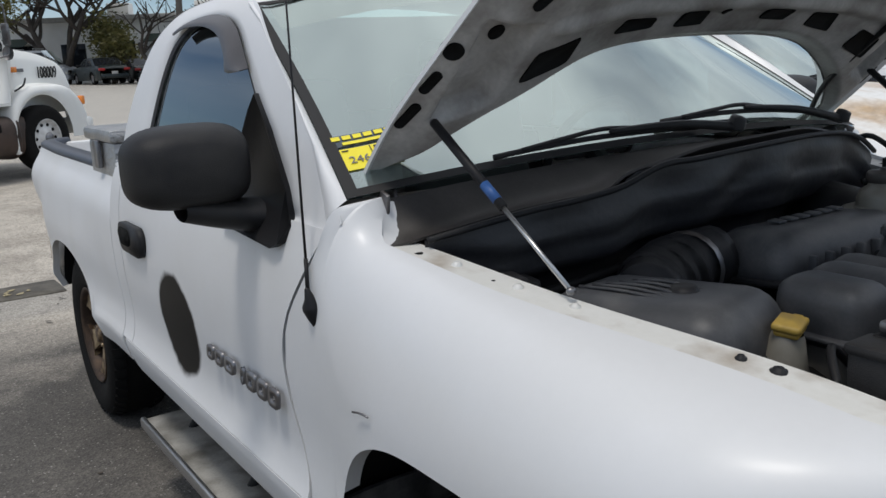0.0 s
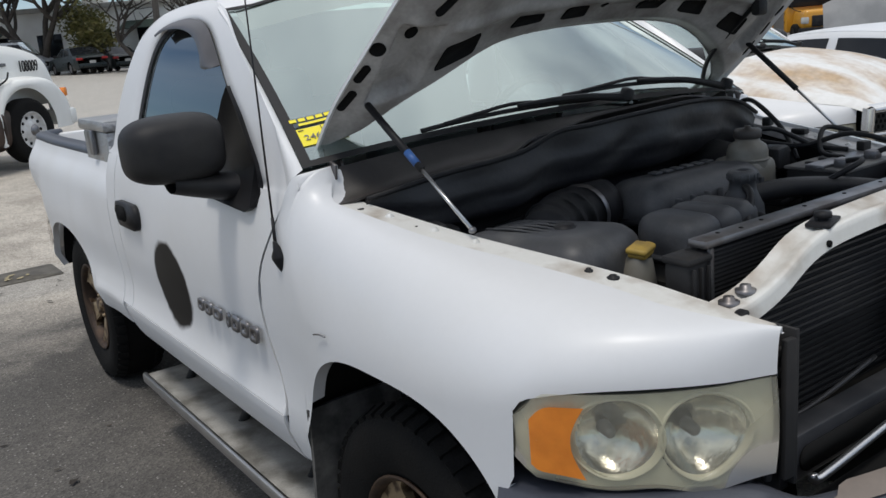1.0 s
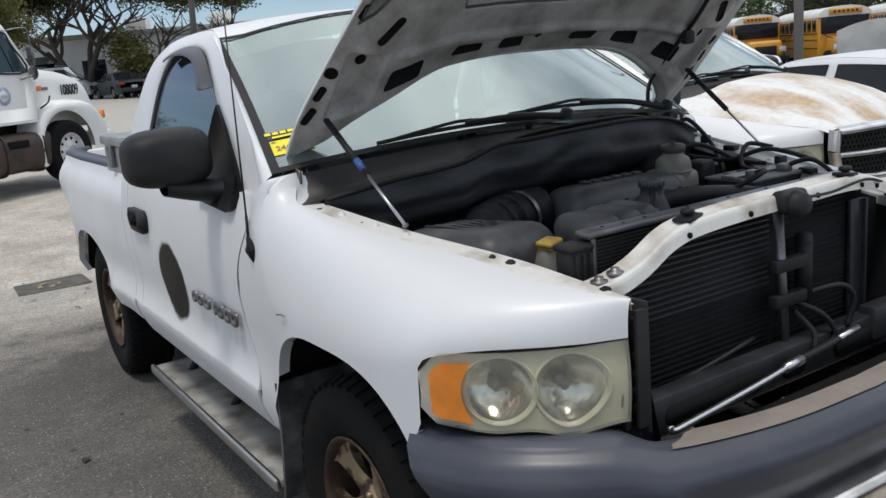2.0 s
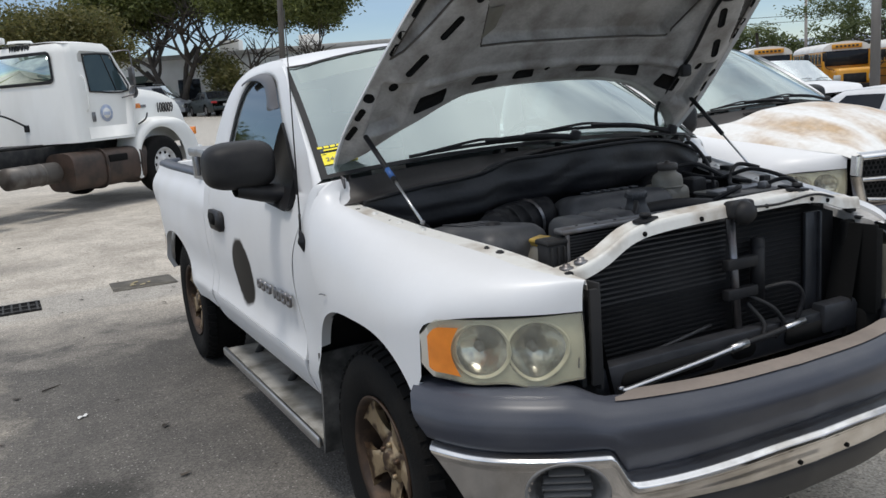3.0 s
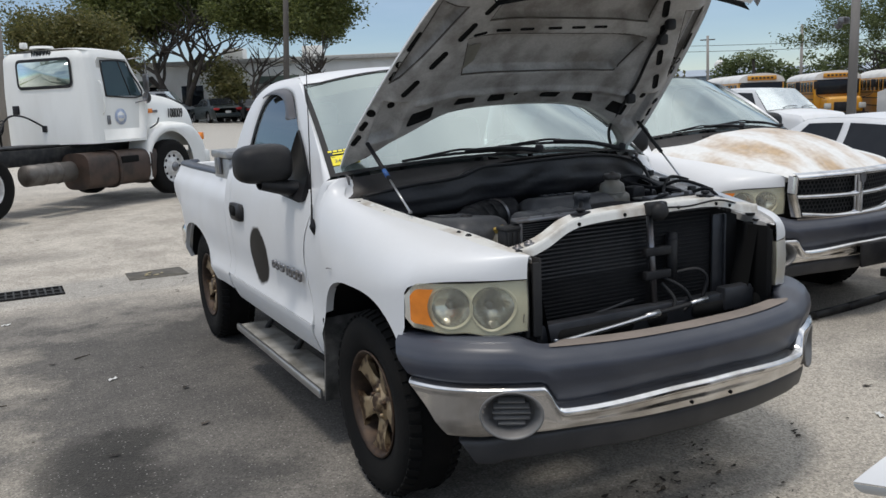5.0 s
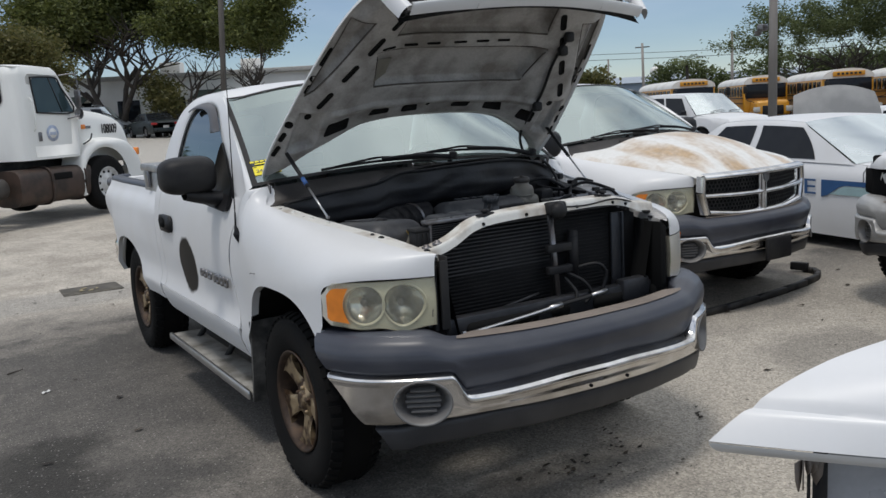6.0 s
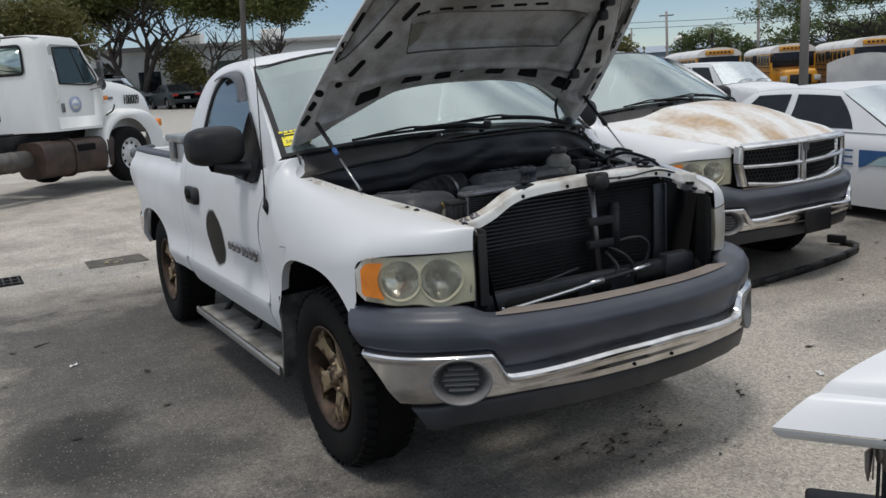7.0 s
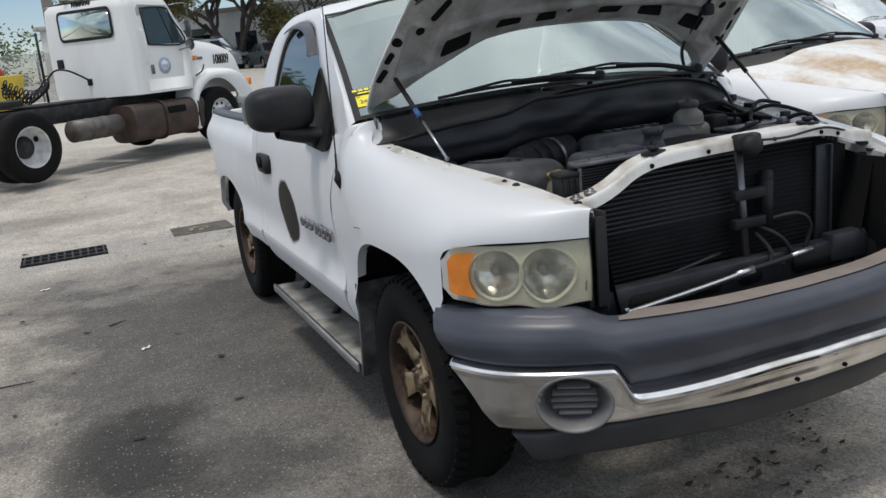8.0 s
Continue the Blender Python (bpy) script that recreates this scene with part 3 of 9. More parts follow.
def greenhouse(root, s, shade=True):
    n = 96
    a, b = ring_curve(WIN, n), ring_curve(OUT, n)
    def side(p, d=0.0):
        return Vector((s * (table(p.y, GX) - d), p.x, p.y))
    bm = bmesh.new()
    rings = [[bm.verts.new(side(a[i].lerp(b[i], t), 0.012 if t == 0 else (0.004 if t < 0.1 else 0))) for i in range(n)] for t in (0, 0.04, 0.35, 0.7, 1.0)]
    for r0, r1 in zip(rings, rings[1:]):
        for i in range(n):
            q = (r0[i], r0[(i + 1) % n], r1[(i + 1) % n], r1[i])
            bm.faces.new(q[::-1] if s < 0 else q)
    part("cab_side_frame", bm, WHITE, root, auto=50)
    bm = bmesh.new()
    in0 = [bm.verts.new(side(p, 0.010)) for p in a]
    c = Vector((1.37, 1.50))
    in1 = [bm.verts.new(side(p.lerp(c, 0.055), 0.014)) for p in a]
    for i in range(n):
        bm.faces.new((in0[i], in0[(i + 1) % n], in1[(i + 1) % n], in1[i]))
    win = part("window_seal", bm, BLACK, root)
    bm = bmesh.new()
    sheet(bm, lambda u, v: side(a[int(round(u * n)) % n].lerp(c, 0.02 + 0.979 * v), 0.022), n, 5)
    bmesh.ops.remove_doubles(bm, verts=bm.verts, dist=0.001)
    g = part("side_window", bm, GLASS_SIDE, root, "lightly tinted side window glass")
    bm = bmesh.new()  # black sail panel behind the mirror
    sail = [(0.63, 1.212), (0.596, 1.226), (0.588, 1.262), (0.645, 1.335), (0.785, 1.458), (0.905, 1.542), (0.93, 1.50), (0.96, 1.228)]
    sx = lambda p, d: Vector((s * ((table(p[1], GX) if p[1] > 1.255 else table(p[1], BODY_X) + 0.012) - d), p[0], p[1]))
    vs = [bm.verts.new(sx(p, -0.010)) for p in sail]
    vb = [bm.verts.new(sx(p, 0.03)) for p in sail]
    bm.faces.new(vs), bm.faces.new(vb[::-1])
    for i in range(8):
        bm.faces.new((vs[i], vs[(i + 1) % 8], vb[(i + 1) % 8], vb[i]))
    part("mirror_sail", bm, BLACK, root)
    if shade:  # smoked rain visor over the window
        bm = bmesh.new()
        def vis(u, v):
            i = u * 33 + 23
            j = int(i) % n
            t = i - int(i)
            p = a[j].lerp(a[(j + 1) % n], t)
            o = b[j].lerp(b[(j + 1) % n], t)
            q = p.lerp(o, 0.14).lerp(p.lerp(c, table(u, [(0.0, 0.02), (0.04, 0.20), (0.15, 0.17), (0.6, 0.10), (1.0, 0.03)])), v)
            return side(q, -0.028 * math.sin(0.4 + 1.6 * v) + 0.004)
        sheet(bm, vis, 40, 5)
        thick(bm, 0.003)
        part("rain_visor", bm, SMOKE, root, "smoked plastic rain visor")


def roof_and_back(root):
    bm = bmesh.new()
    def fn(u, v):
        k = lerp(-1, 1, u)
        ka = abs(k)
        y = lerp(0.97 + 0.16 * ka ** 2.2, 1.94 - 0.06 * ka ** 3, v)
        z = table(y, ROOF_EDGE)
        mid = 1.845 + 0.022 * smooth(0, 0.35, v) - 0.06 * smooth(0.85, 1.0, v)
        return Vector((k * (table(clamp(z, 1.24, 1.815), GX) + 0.002), y, lerp(mid, z, ka ** 2.6)))
    sheet(bm, fn, 36, 24)
    part("roof", bm, WHITE, root)
    bm = bmesh.new()
    def bk(u, v):
        x = lerp(-1, 1, u)
        z = lerp(1.20, 1.775, v)
        k = abs(x) ** 4
        return Vector((x * (table(clamp(z, 1.24, 1.79), GX) - 0.02), 2.11 - 0.20 * smooth(1.3, 1.8, z) - 0.10 * k * smooth(1.3, 1.7, z), z))
    sheet(bm, bk, 24, 14)
    part("cab_back", bm, WHITE, root)
    bm = bmesh.new()
    plate(bm, round_rect(1.2, 0.33, 0.06), 0.012, Matrix.Translation((0, 2.108, 1.47)) @ pose(0, 0, 0, 83) @ Matrix())
    part("rear_window", bm, GLASS_DARK, root)


def windshield_point(u, v):
    x = lerp(-1, 1, u)
    k = abs(x)
    base = Vector((0.905 * x, 0.30 + 0.10 * k ** 2.0, 1.385 - 0.05 * k ** 2.2))
    yt = 0.97 + 0.16 * k ** 2.2
    top = Vector((0.778 * x, yt, lerp(1.845, table(yt, ROOF_EDGE), k ** 2.6) - 0.002))
    p = base.lerp(top, v)
    p.y -= 0.022 * math.sin(math.pi * v)
    return p


def windshield(root, clean=True):
    bm = bmesh.new()
    sheet(bm, windshield_point, 32, 16)
    g = part("windshield", bm, GLASS_WIND, root, "dusty windshield glass")
    g.visible_shadow = False
    bm = bmesh.new()
    n = 60
    def border(t, w, lift):
        # once round the edge of the glass, w inward
        t = (t % 1) * 4
        k, f = int(t), t - int(t)
        u, v = [(f, 0), (1, f), (1 - f, 1), (0, 1 - f)][k]
        u2, v2 = clamp(u, w, 1 - w), clamp(v, w * 2.0, 1 - w * 1.1)
        p = windshield_point(u2, v2)
        return p + Vector((0, -0.7, 0.72)) * lift
    for i in range(n):
        q = [border(i / n, 0.0, 0.005), border((i + 1) / n, 0.0, 0.005), border((i + 1) / n, 0.0145, 0.005), border(i / n, 0.0145, 0.005)]
        bm.faces.new([bm.verts.new(p) for p in q])
    bmesh.ops.remove_doubles(bm, verts=bm.verts, dist=0.001)
    part("windshield_seal", bm, SEAL, root, "dusty black windshield border")
    for s in (-1, 1):  # pillars between the glass and the doors
        bm = bmesh.new()
        edge = [Vector((0.452, 1.28)), Vector((0.57, 1.438)), Vector((0.73, 1.558)), Vector((0.88, 1.654)), Vector((1.03, 1.742)), Vector((1.15, 1.782))]
        def pil(u, v):
            f = u * 5
            i = min(int(f), 4)
            e = edge[i].lerp(edge[i + 1], f - i)
            a = Vector((s * (table(e.y, GX) - 0.003), e.x, e.y))
            b = windshield_point(0.5 + 0.5 * s, u * 0.99)
            p = a.lerp(b, v)
            return p + Vector((s * 0.5, -0.5, 0.2)).normalized() * 0.018 * math.sin(math.pi * v)
        sheet(bm, pil, 20, 6, flip=s > 0)
        part("windshield_pillar", bm, WHITE, root)
    bm = bmesh.new()  # sun-faded tint band along the top
    sheet(bm, lambda u, v: windshield_point(lerp(0.03, 0.97, u), lerp(0.84, 1.0, v)) + Vector((0, 0.006, -0.004)), 20, 2)
    t = part("tint_band", bm, TAN_TRIM, root, "sun-faded brown tint band")


def cab_interior(root):
    bm = bmesh.new()
    sheet(bm, lambda u, v: Vector((lerp(-0.82, 0.82, u), lerp(0.42, 0.92, v) + 0.1 * (abs(u - 0.5) * 2) ** 2 * (1 - v), 1.30 - 0.05 * v - 0.25 * smooth(0.75, 1, v))), 20, 10)
    block(bm, (0, 1.0, 1.02), (1.6, 0.2, 0.35), 0.05)
    part("dashboard", bm, BLACK_DUSTY, root)
    bm = bmesh.new()
    hose(bm, [(0.42 + 0.19 * math.cos(a), 1.08 - 0.09 * math.sin(a), 1.27 + 0.17 * math.sin(a)) for a in [k * math.pi / 8 for k in range(17)]], 0.016, 8, 3)
    rod(bm, (0.42, 1.08, 1.27), (0.42, 0.92, 1.15), 0.035)
    block(bm, (0.42, 1.08, 1.27), (0.34, 0.03, 0.05), 0.012)
    part("steering_wheel", bm, BLACK, root)
    for x in (-0.42, 0.42):
        bm = bmesh.new()
        block(bm, (x, 1.55, 0.98), (0.62, 0.55, 0.2), 0.06, seg=3)
        block(bm, (x, 1.85, 1.25), (0.60, 0.16, 0.6), 0.06, pose(0, 0, 0, -12), seg=3)
        block(bm, (x, 1.92, 1.60), (0.28, 0.10, 0.16), 0.04, pose(0, 0, 0, -8), seg=3)
        part("seat", bm, FABRIC, root)
    bm = bmesh.new()
    block(bm, (0, 1.3, 0.68), (1.85, 1.7, 0.06))
    block(bm, (0, 0.55, 0.9), (1.75, 0.05, 0.7))
    part("cab_floor", bm, BLACK_DUSTY, root)


def bed(root, toolbox=True):
    def low(y):
        a = arch_z(y, *REAR_ARCH)
        lo = 0.535 if y < 3.06 else 0.53 + 0.05 * smooth(3.6, 4.1, y)
        return max(a, lo) if a is not None else lo
    for s in (-1, 1):
        def fn(u, v):
            y = lerp(2.135, 4.13, u)
            z = lerp(low(y), 1.245, v)
            x = table(min(z, 1.19), BODY_X)
            bulge = 0.022 * smooth(0.72, 0.35, abs(y - 3.06)) * smooth(1.12, 0.9, z)
            x += bulge - 0.10 * smooth(3.95, 4.14, y) ** 2 - 0.14 * smooth(3.40, 4.13, y) * smooth(1.12, 0.55, z) - 0.03 * smooth(3.3, 4.13, y)
            return Vector((s * (x - 0.062 * smooth(1.06, 1.27, z) ** 1.4), y, z))
        bm = bmesh.new()
        sheet(bm, fn, 64, 40, flip=s < 0)
        thick(bm, 0.03)
        part("bed_side", bm, WHITE, root, auto=40)
        bm = bmesh.new()
        def cap(u, v):
            edge = fn(u, 1.0)
            k = [(0.004, -0.012), (0.002, 0.010), (-0.012, 0.020), (-0.068, 0.020), (-0.080, 0.008), (-0.080, -0.015)][int(round(v * 5))]
            return Vector((edge.x + s * k[0], edge.y, edge.z + k[1]))
        sheet(bm, cap, 40, 5, flip=s < 0)
        part("bed_rail_cap", bm, GREY_PLASTIC, root, "faded grey plastic rail cap")
        well(root, s, 3.07, 0.375, 0.55, outer=0.93)
    bm = bmesh.new()
    block(bm, (0, 3.13, 0.78), (1.72, 1.94, 0.05))
    block(bm, (0, 2.17, 1.0), (1.72, 0.04, 0.46))
    part("bed_floor", bm, WHITE_OLD, root)
    bm = bmesh.new()
    block(bm, (0, 4.11, 0.93), (1.60, 0.06, 0.62), 0.02)
    part("tailgate", bm, WHITE, root)
    bm = bmesh.new()
    block(bm, (0, 4.22, 0.62), (1.75, 0.14, 0.2), 0.04)
    part("rear_bumper", bm, CHROME, root)


def wheel(root, s, y, x=0.812):
    """Wheel with a worn five-spoke alloy rim; outer face toward s."""
    w = new("wheel")
    w.parent = root
    w.matrix_local = pose(s * x, y, 0.395, 0, 0, 0 if s > 0 else 180)
    bm = bmesh.new()
    prof = [(0.222, -0.10), (0.25, -0.118), (0.31, -0.132), (0.355, -0.126), (0.383, -0.105), (0.393, -0.07), (0.395, 0), (0.393, 0.07), (0.383, 0.105), (0.355, 0.126), (0.31, 0.132), (0.25, 0.118), (0.222, 0.10)]
    lathe(bm, prof, (0, 0, 0), (1, 0, 0), 64)
    for v in bm.verts:  # the tyre settles on the ground
        v.co.z = max(v.co.z, -0.3945)
    tyre = part("tyre", bm, RUBBER, w, "black all-terrain tyre with dusty sidewall")
    bm = bmesh.new()
    for k in range(48):
        a = k * 2 * math.pi / 48
        for side in (-1, 1):
            m = Matrix.Rotation(a + side * 0.03, 4, "X") @ Matrix.Translation((side * 0.092, 0, 0.387)) @ pose(0, 0, 0, 0, side * 22, 0)
            block(bm, (0, 0, 0), (0.05, 0.03, 0.014), 0, m)
    for v in bm.verts:
        v.co.z = max(v.co.z, -0.3948)
    tagged(part("tread", bm, RUBBER, tyre, flat=True), kind="stuff")
    bm = bmesh.new()
    lathe(bm, [(0.20, -0.10), (0.205, 0.03), (0.212, 0.085), (0.228, 0.108), (0.232, 0.115), (0.226, 0.119), (0.214, 0.106), (0.205, 0.07), (0.198, 0.0)], (0, 0, 0), (1, 0, 0), 48)
    part("rim", bm, RIM_RUST, w, "bronze-stained alloy rim with peeling finish")
    bm = bmesh.new()
    for k in range(5):
        m = Matrix.Rotation(radians(72 * k + 41), 4, "X")
        def spoke(u, v):
            r = lerp(0.045, 0.214, u)
            half = lerp(0.040, 0.064, u) - 0.010 * math.sin(math.pi * clamp(u)) + 0.060 * smooth(0.74, 1.0, u) ** 2 + 0.016 * smooth(0.35, 0.0, u)
            t = lerp(-1, 1, v)
            hx = 0.066 + 0.030 * u - 0.022 * abs(t) ** 4 * (1 - u) + 0.010 * math.sin(math.pi * u) - 0.007 * (1 - t * t) * smooth(0.2, 0.5, u)
            return m @ Vector((hx, t * half, r))
        sheet(bm, spoke, 12, 8)
    thick(bm, 0.028)
    lathe(bm, [(0.0, 0.098), (0.03, 0.098), (0.040, 0.092), (0.043, 0.080), (0.082, 0.074), (0.086, 0.03)], (0, 0, 0), (1, 0, 0), 24)
    part("spokes", bm, RIM, w, auto=45)
    for k in range(5):
        bm = bmesh.new()
        a = radians(72 * k + 77)
        lathe(bm, [(0.0, 0.092), (0.008, 0.092), (0.011, 0.085), (0.011, 0.05)], (0, 0.057 * math.sin(a), 0.057 * math.cos(a)), (1, 0, 0), 8)
        part("lug_nut", bm, RIM, w)
    bm = bmesh.new()
    lathe(bm, [(0.0, 0.02), (0.16, 0.02), (0.165, 0.0), (0.165, -0.02)], (0, 0, 0), (1, 0, 0), 24)
    part("brake_disc", bm, VOID, w)


def mirror(root, s):
    m = new("side_mirror")
    m.parent = root
    bm = bmesh.new()
    def shell(u, v):
        a, p = u * 2 * math.pi, v
        e = 0.55
        ca, sa_ = math.cos(a), math.sin(a)
        x = 0.142 * math.copysign(abs(ca) ** e, ca)
        z = 0.095 * math.copysign(abs(sa_) ** e, sa_) * (1 - 0.10 * (ca > 0) * ca)
        k = math.sin(math.acos(clamp(1 - v))) ** 0.62 if v < 1 else 1
        return Vector((s * (1.102 + x * k), 0.80 - 0.115 * (1 - v) ** 0.75, 1.395 + z * k))
    sheet(bm, shell, 40, 12, flip=s > 0)
    bmesh.ops.remove_doubles(bm, verts=bm.verts, dist=0.0005)
    part("mirror_shell", bm, BLACK, m, "grained black plastic mirror shell")
    bm = bmesh.new()
    plate(bm, round_rect(0.24, 0.165, 0.06), 0.006, Matrix.Translation((s * 1.102, 0.797, 1.395)) @ pose(0, 0, 0, 90))
    part("mirror_glass", bm, CHROME, m)
    bm = bmesh.new()
    def arm(u, v):
        a = v * 2 * math.pi
        x = lerp(0.90, 1.13, u)
        return Vector((s * x, 0.775 + (0.085 - 0.030 * u) * math.cos(a), lerp(1.262, 1.305, u ** 1.5) + (0.044 - 0.012 * u) * math.sin(a)))
    sheet(bm, arm, 8, 14)
    part("mirror_arm", bm, BLACK, m)


def door(root, s, paint):
    # dark strips behind the door gaps paint in the shade of the joints
    bm = bmesh.new()
    sheet(bm, lambda u, v: Vector((s * (table(lerp(0.53, 1.30, v), BODY_X) - 0.014), table(lerp(0.53, 1.30, v), GAP) + lerp(-0.03, 0.03, u), lerp(0.53, 1.30, v))), 2, 24)
    part("door_gap_shade", bm, VOID, root)
    bm = bmesh.new()
    sheet(bm, lambda u, v: Vector((s * (table(lerp(0.56, 1.25, v), BODY_X) - 0.014), lerp(1.98, 2.15, u), lerp(0.56, 1.25, v))), 2, 24)
    part("door_gap_shade", bm, VOID, root)
    d = side_panel(root, "door", s, lambda z: table(clamp(z, 0.51, 1.30), GAP) + 0.006, lambda z: 2.0 + 0 * z, 0.642, 1.275, paint)
    bm = bmesh.new()
    m = pose(s * 0.985, 1.80, 1.06, 0, 90 * s, 0)
    plate(bm, [(y, x) for x, y in round_rect(0.27, 0.10, 0.045, 6)], 0.022, m)
    h = part("door_handle", bm, BLACK, d, "black plastic door handle")
    # raised near-black plate draws the shade of the finger recess
    bm = bmesh.new()
    plate(bm, [(y, x) for x, y in round_rect(0.13, 0.06, 0.028, 6)], 0.026, Matrix.Translation((0, 0.05, 0.004)) @ m)
    part("handle_recess", bm, VOID, d)
    bm = bmesh.new()
    block(bm, (s * 1.004, 1.87, 1.068), (0.012, 0.13, 0.028), 0.006)
    part("handle_grip", bm, BLACK, d)
    return d


def running_board(root, s):
    b = new("running_board")
    b.parent = root
    bm = bmesh.new()
    block(bm, (s * 0.872, 1.32, 0.288), (0.185, 1.56, 0.035), 0.014)
    part("tread_plate", bm, STEP, b, "dirty aluminium running board")
    bm = bmesh.new()
    block(bm, (s * 0.968, 1.32, 0.290), (0.022, 1.57, 0.045), 0.009)
    part("edge_trim", bm, ALLOY, b, "scuffed silver edge trim")
    for y in (0.75, 1.32, 1.9):
        bm = bmesh.new()
        rod(bm, (s * 0.85, y, 0.28), (s * 0.70, y, 0.50), 0.018)
        part("bracket", bm, BLACK_DUSTY, b)


def headlamp(root, s):
    h = new("headlamp")
    h.parent = root
    ULIST = [(0.0, -0.765), (0.3, -0.70), (0.6, -0.62), (0.85, -0.52), (1.0, -0.445)]
    def pl(u, d=0.0):
        y = table(u, ULIST)
        x = table(y, PLAN)
        return Vector((s * (x - d * 0.35), y + d, 0))
    top = lambda u: lerp(1.022, 1.005, u) - 0.05 * smooth(0.86, 1.0, u) ** 2
    bot = lambda u: 0.838 - 0.018 * math.exp(-((u - 0.28) / 0.17) ** 2) - 0.012 * math.exp(-((u - 0.68) / 0.15) ** 2) + 0.035 * smooth(0.9, 1.0, u) ** 2
    def cover(d, ins=0.0):
        def fn(u, v):
            uu = lerp(ins, 1 - ins, u)
            p = pl(uu, d)
            p.z = lerp(bot(uu) + ins * 0.12, top(uu) - ins * 0.12, v)
            return p + Vector((0, -0.006 * math.sin(math.pi * v), 0))
        return fn
    RUN = 0.43  # length of the lamp along its curve
    bowls = ((0.27, 0.083, 0.075), (0.63, 0.078, 0.070))
    def dish(uc, r, a, q, d):
        uu = uc + q * r * math.cos(a) / RUN
        vv = 0.5 + q * r * math.sin(a) / (top(uc) - bot(uc))
        return cover(d)(uu, vv)
    bm = bmesh.new()
    sheet(bm, cover(0.016), 110, 50, flip=s > 0)
    holes = []
    for f in bm.faces:
        m = f.calc_center_median()
        for uc, r, deep in bowls:
            c = dish(uc, r, 0, 0, 0.016)
            if math.hypot((m - c).to_2d().length, m.z - c.z) < r * 0.985:
                holes.append(f)
                break
    bmesh.ops.delete(bm, geom=holes, context="FACES")
    part("reflector_back", bm, LAMP_BACK, h, "yellowed reflector housing")
    bm = bmesh.new()
    f0, f1 = cover(0.003), cover(0.03)
    for e in (lambda t: (t, 0), lambda t: (t, 1), lambda t: (0, t), lambda t: (1, t)):
        sheet(bm, lambda u, v: f0(*e(u)).lerp(f1(*e(u)), v), 24, 1)
    part("lamp_rim", bm, LAMP_EDGE, h)
    for uc, r, deep in bowls:
        bm = bmesh.new()
        def bowl(u, v):
            q = 1.0 - v
            return dish(uc, r, u * 2 * math.pi, q, 0.015 + deep * (1 - q * q) ** 0.75)
        sheet(bm, bowl, 84, 14, flip=s > 0)
        part("reflector_bowl", bm, LAMP_BOWL, h, "clouded chrome reflector bowl", auto=70)
        bm = bmesh.new()
        def ring(u, v):
            q, d = [(0.93, 0.026), (0.985, 0.0125), (1.03, 0.0125), (1.05, 0.0165)][int(round(v * 3))]
            return dish(uc, r, u * 2 * math.pi, q, d)
        sheet(bm, ring, 60, 3, flip=s > 0)
        part("bowl_ring", bm, LAMP_BACK, h)
        bm = bmesh.new()
        ax = Vector((s * 0.35, -0.94, 0)).normalized()
        lathe(bm, [(0.0, 0.0), (0.011, -0.002), (0.014, -0.035)], dish(uc, r, 0, 0, 0.045), ax, 12)
        part("bulb", bm, BEZEL, h)
    bm = bmesh.new()
    def am(u, v):
        w = lerp(0.77 + 0.05 * math.sin(math.pi * v), 0.955, u)
        p = pl(w, -0.017)
        p.z = lerp(bot(w) + 0.022, top(w) - 0.018, v)
        return p
    sheet(bm, am, 10, 10)
    part("turn_signal", bm, AMBER, h, "orange turn signal lens")
    bm = bmesh.new()
    sheet(bm, cover(0.0), 28, 8, flip=s > 0)
    g = part("lens_cover", bm, LENS, h, "hazy yellowed headlamp lens")
    g.visible_shadow = False
    return h


FRONT = [(0.0, -1.0), (0.3, -0.982), (0.55, -0.925), (0.70, -0.858), (0.82, -0.778), (0.925, -0.665), (0.99, -0.52), (1.01, -0.40)]


def front_plan(x):
    return table(abs(x), FRONT)


def front_pt(t):
    """Once across the bumper, t from -1 to 1: place and outward direction."""
    a = abs(t)
    k = [(0, 0.0), (0.25, 0.3), (0.48, 0.55), (0.64, 0.70), (0.77, 0.82), (0.88, 0.925), (0.96, 0.99), (1.0, 1.01)]
    x = table(a, k)
    y = front_plan(x)
    e = 0.01
    dx, dy = table(min(a + e, 1), k) - table(max(a - e, 0), k), front_plan(table(min(a + e, 1), k)) - front_plan(table(max(a - e, 0), k))
    n = Vector((dy, -dx)).normalized()
    sg = 1 if t >= 0 else -1
    return Vector((sg * x, y)), Vector((sg * n.x, n.y))


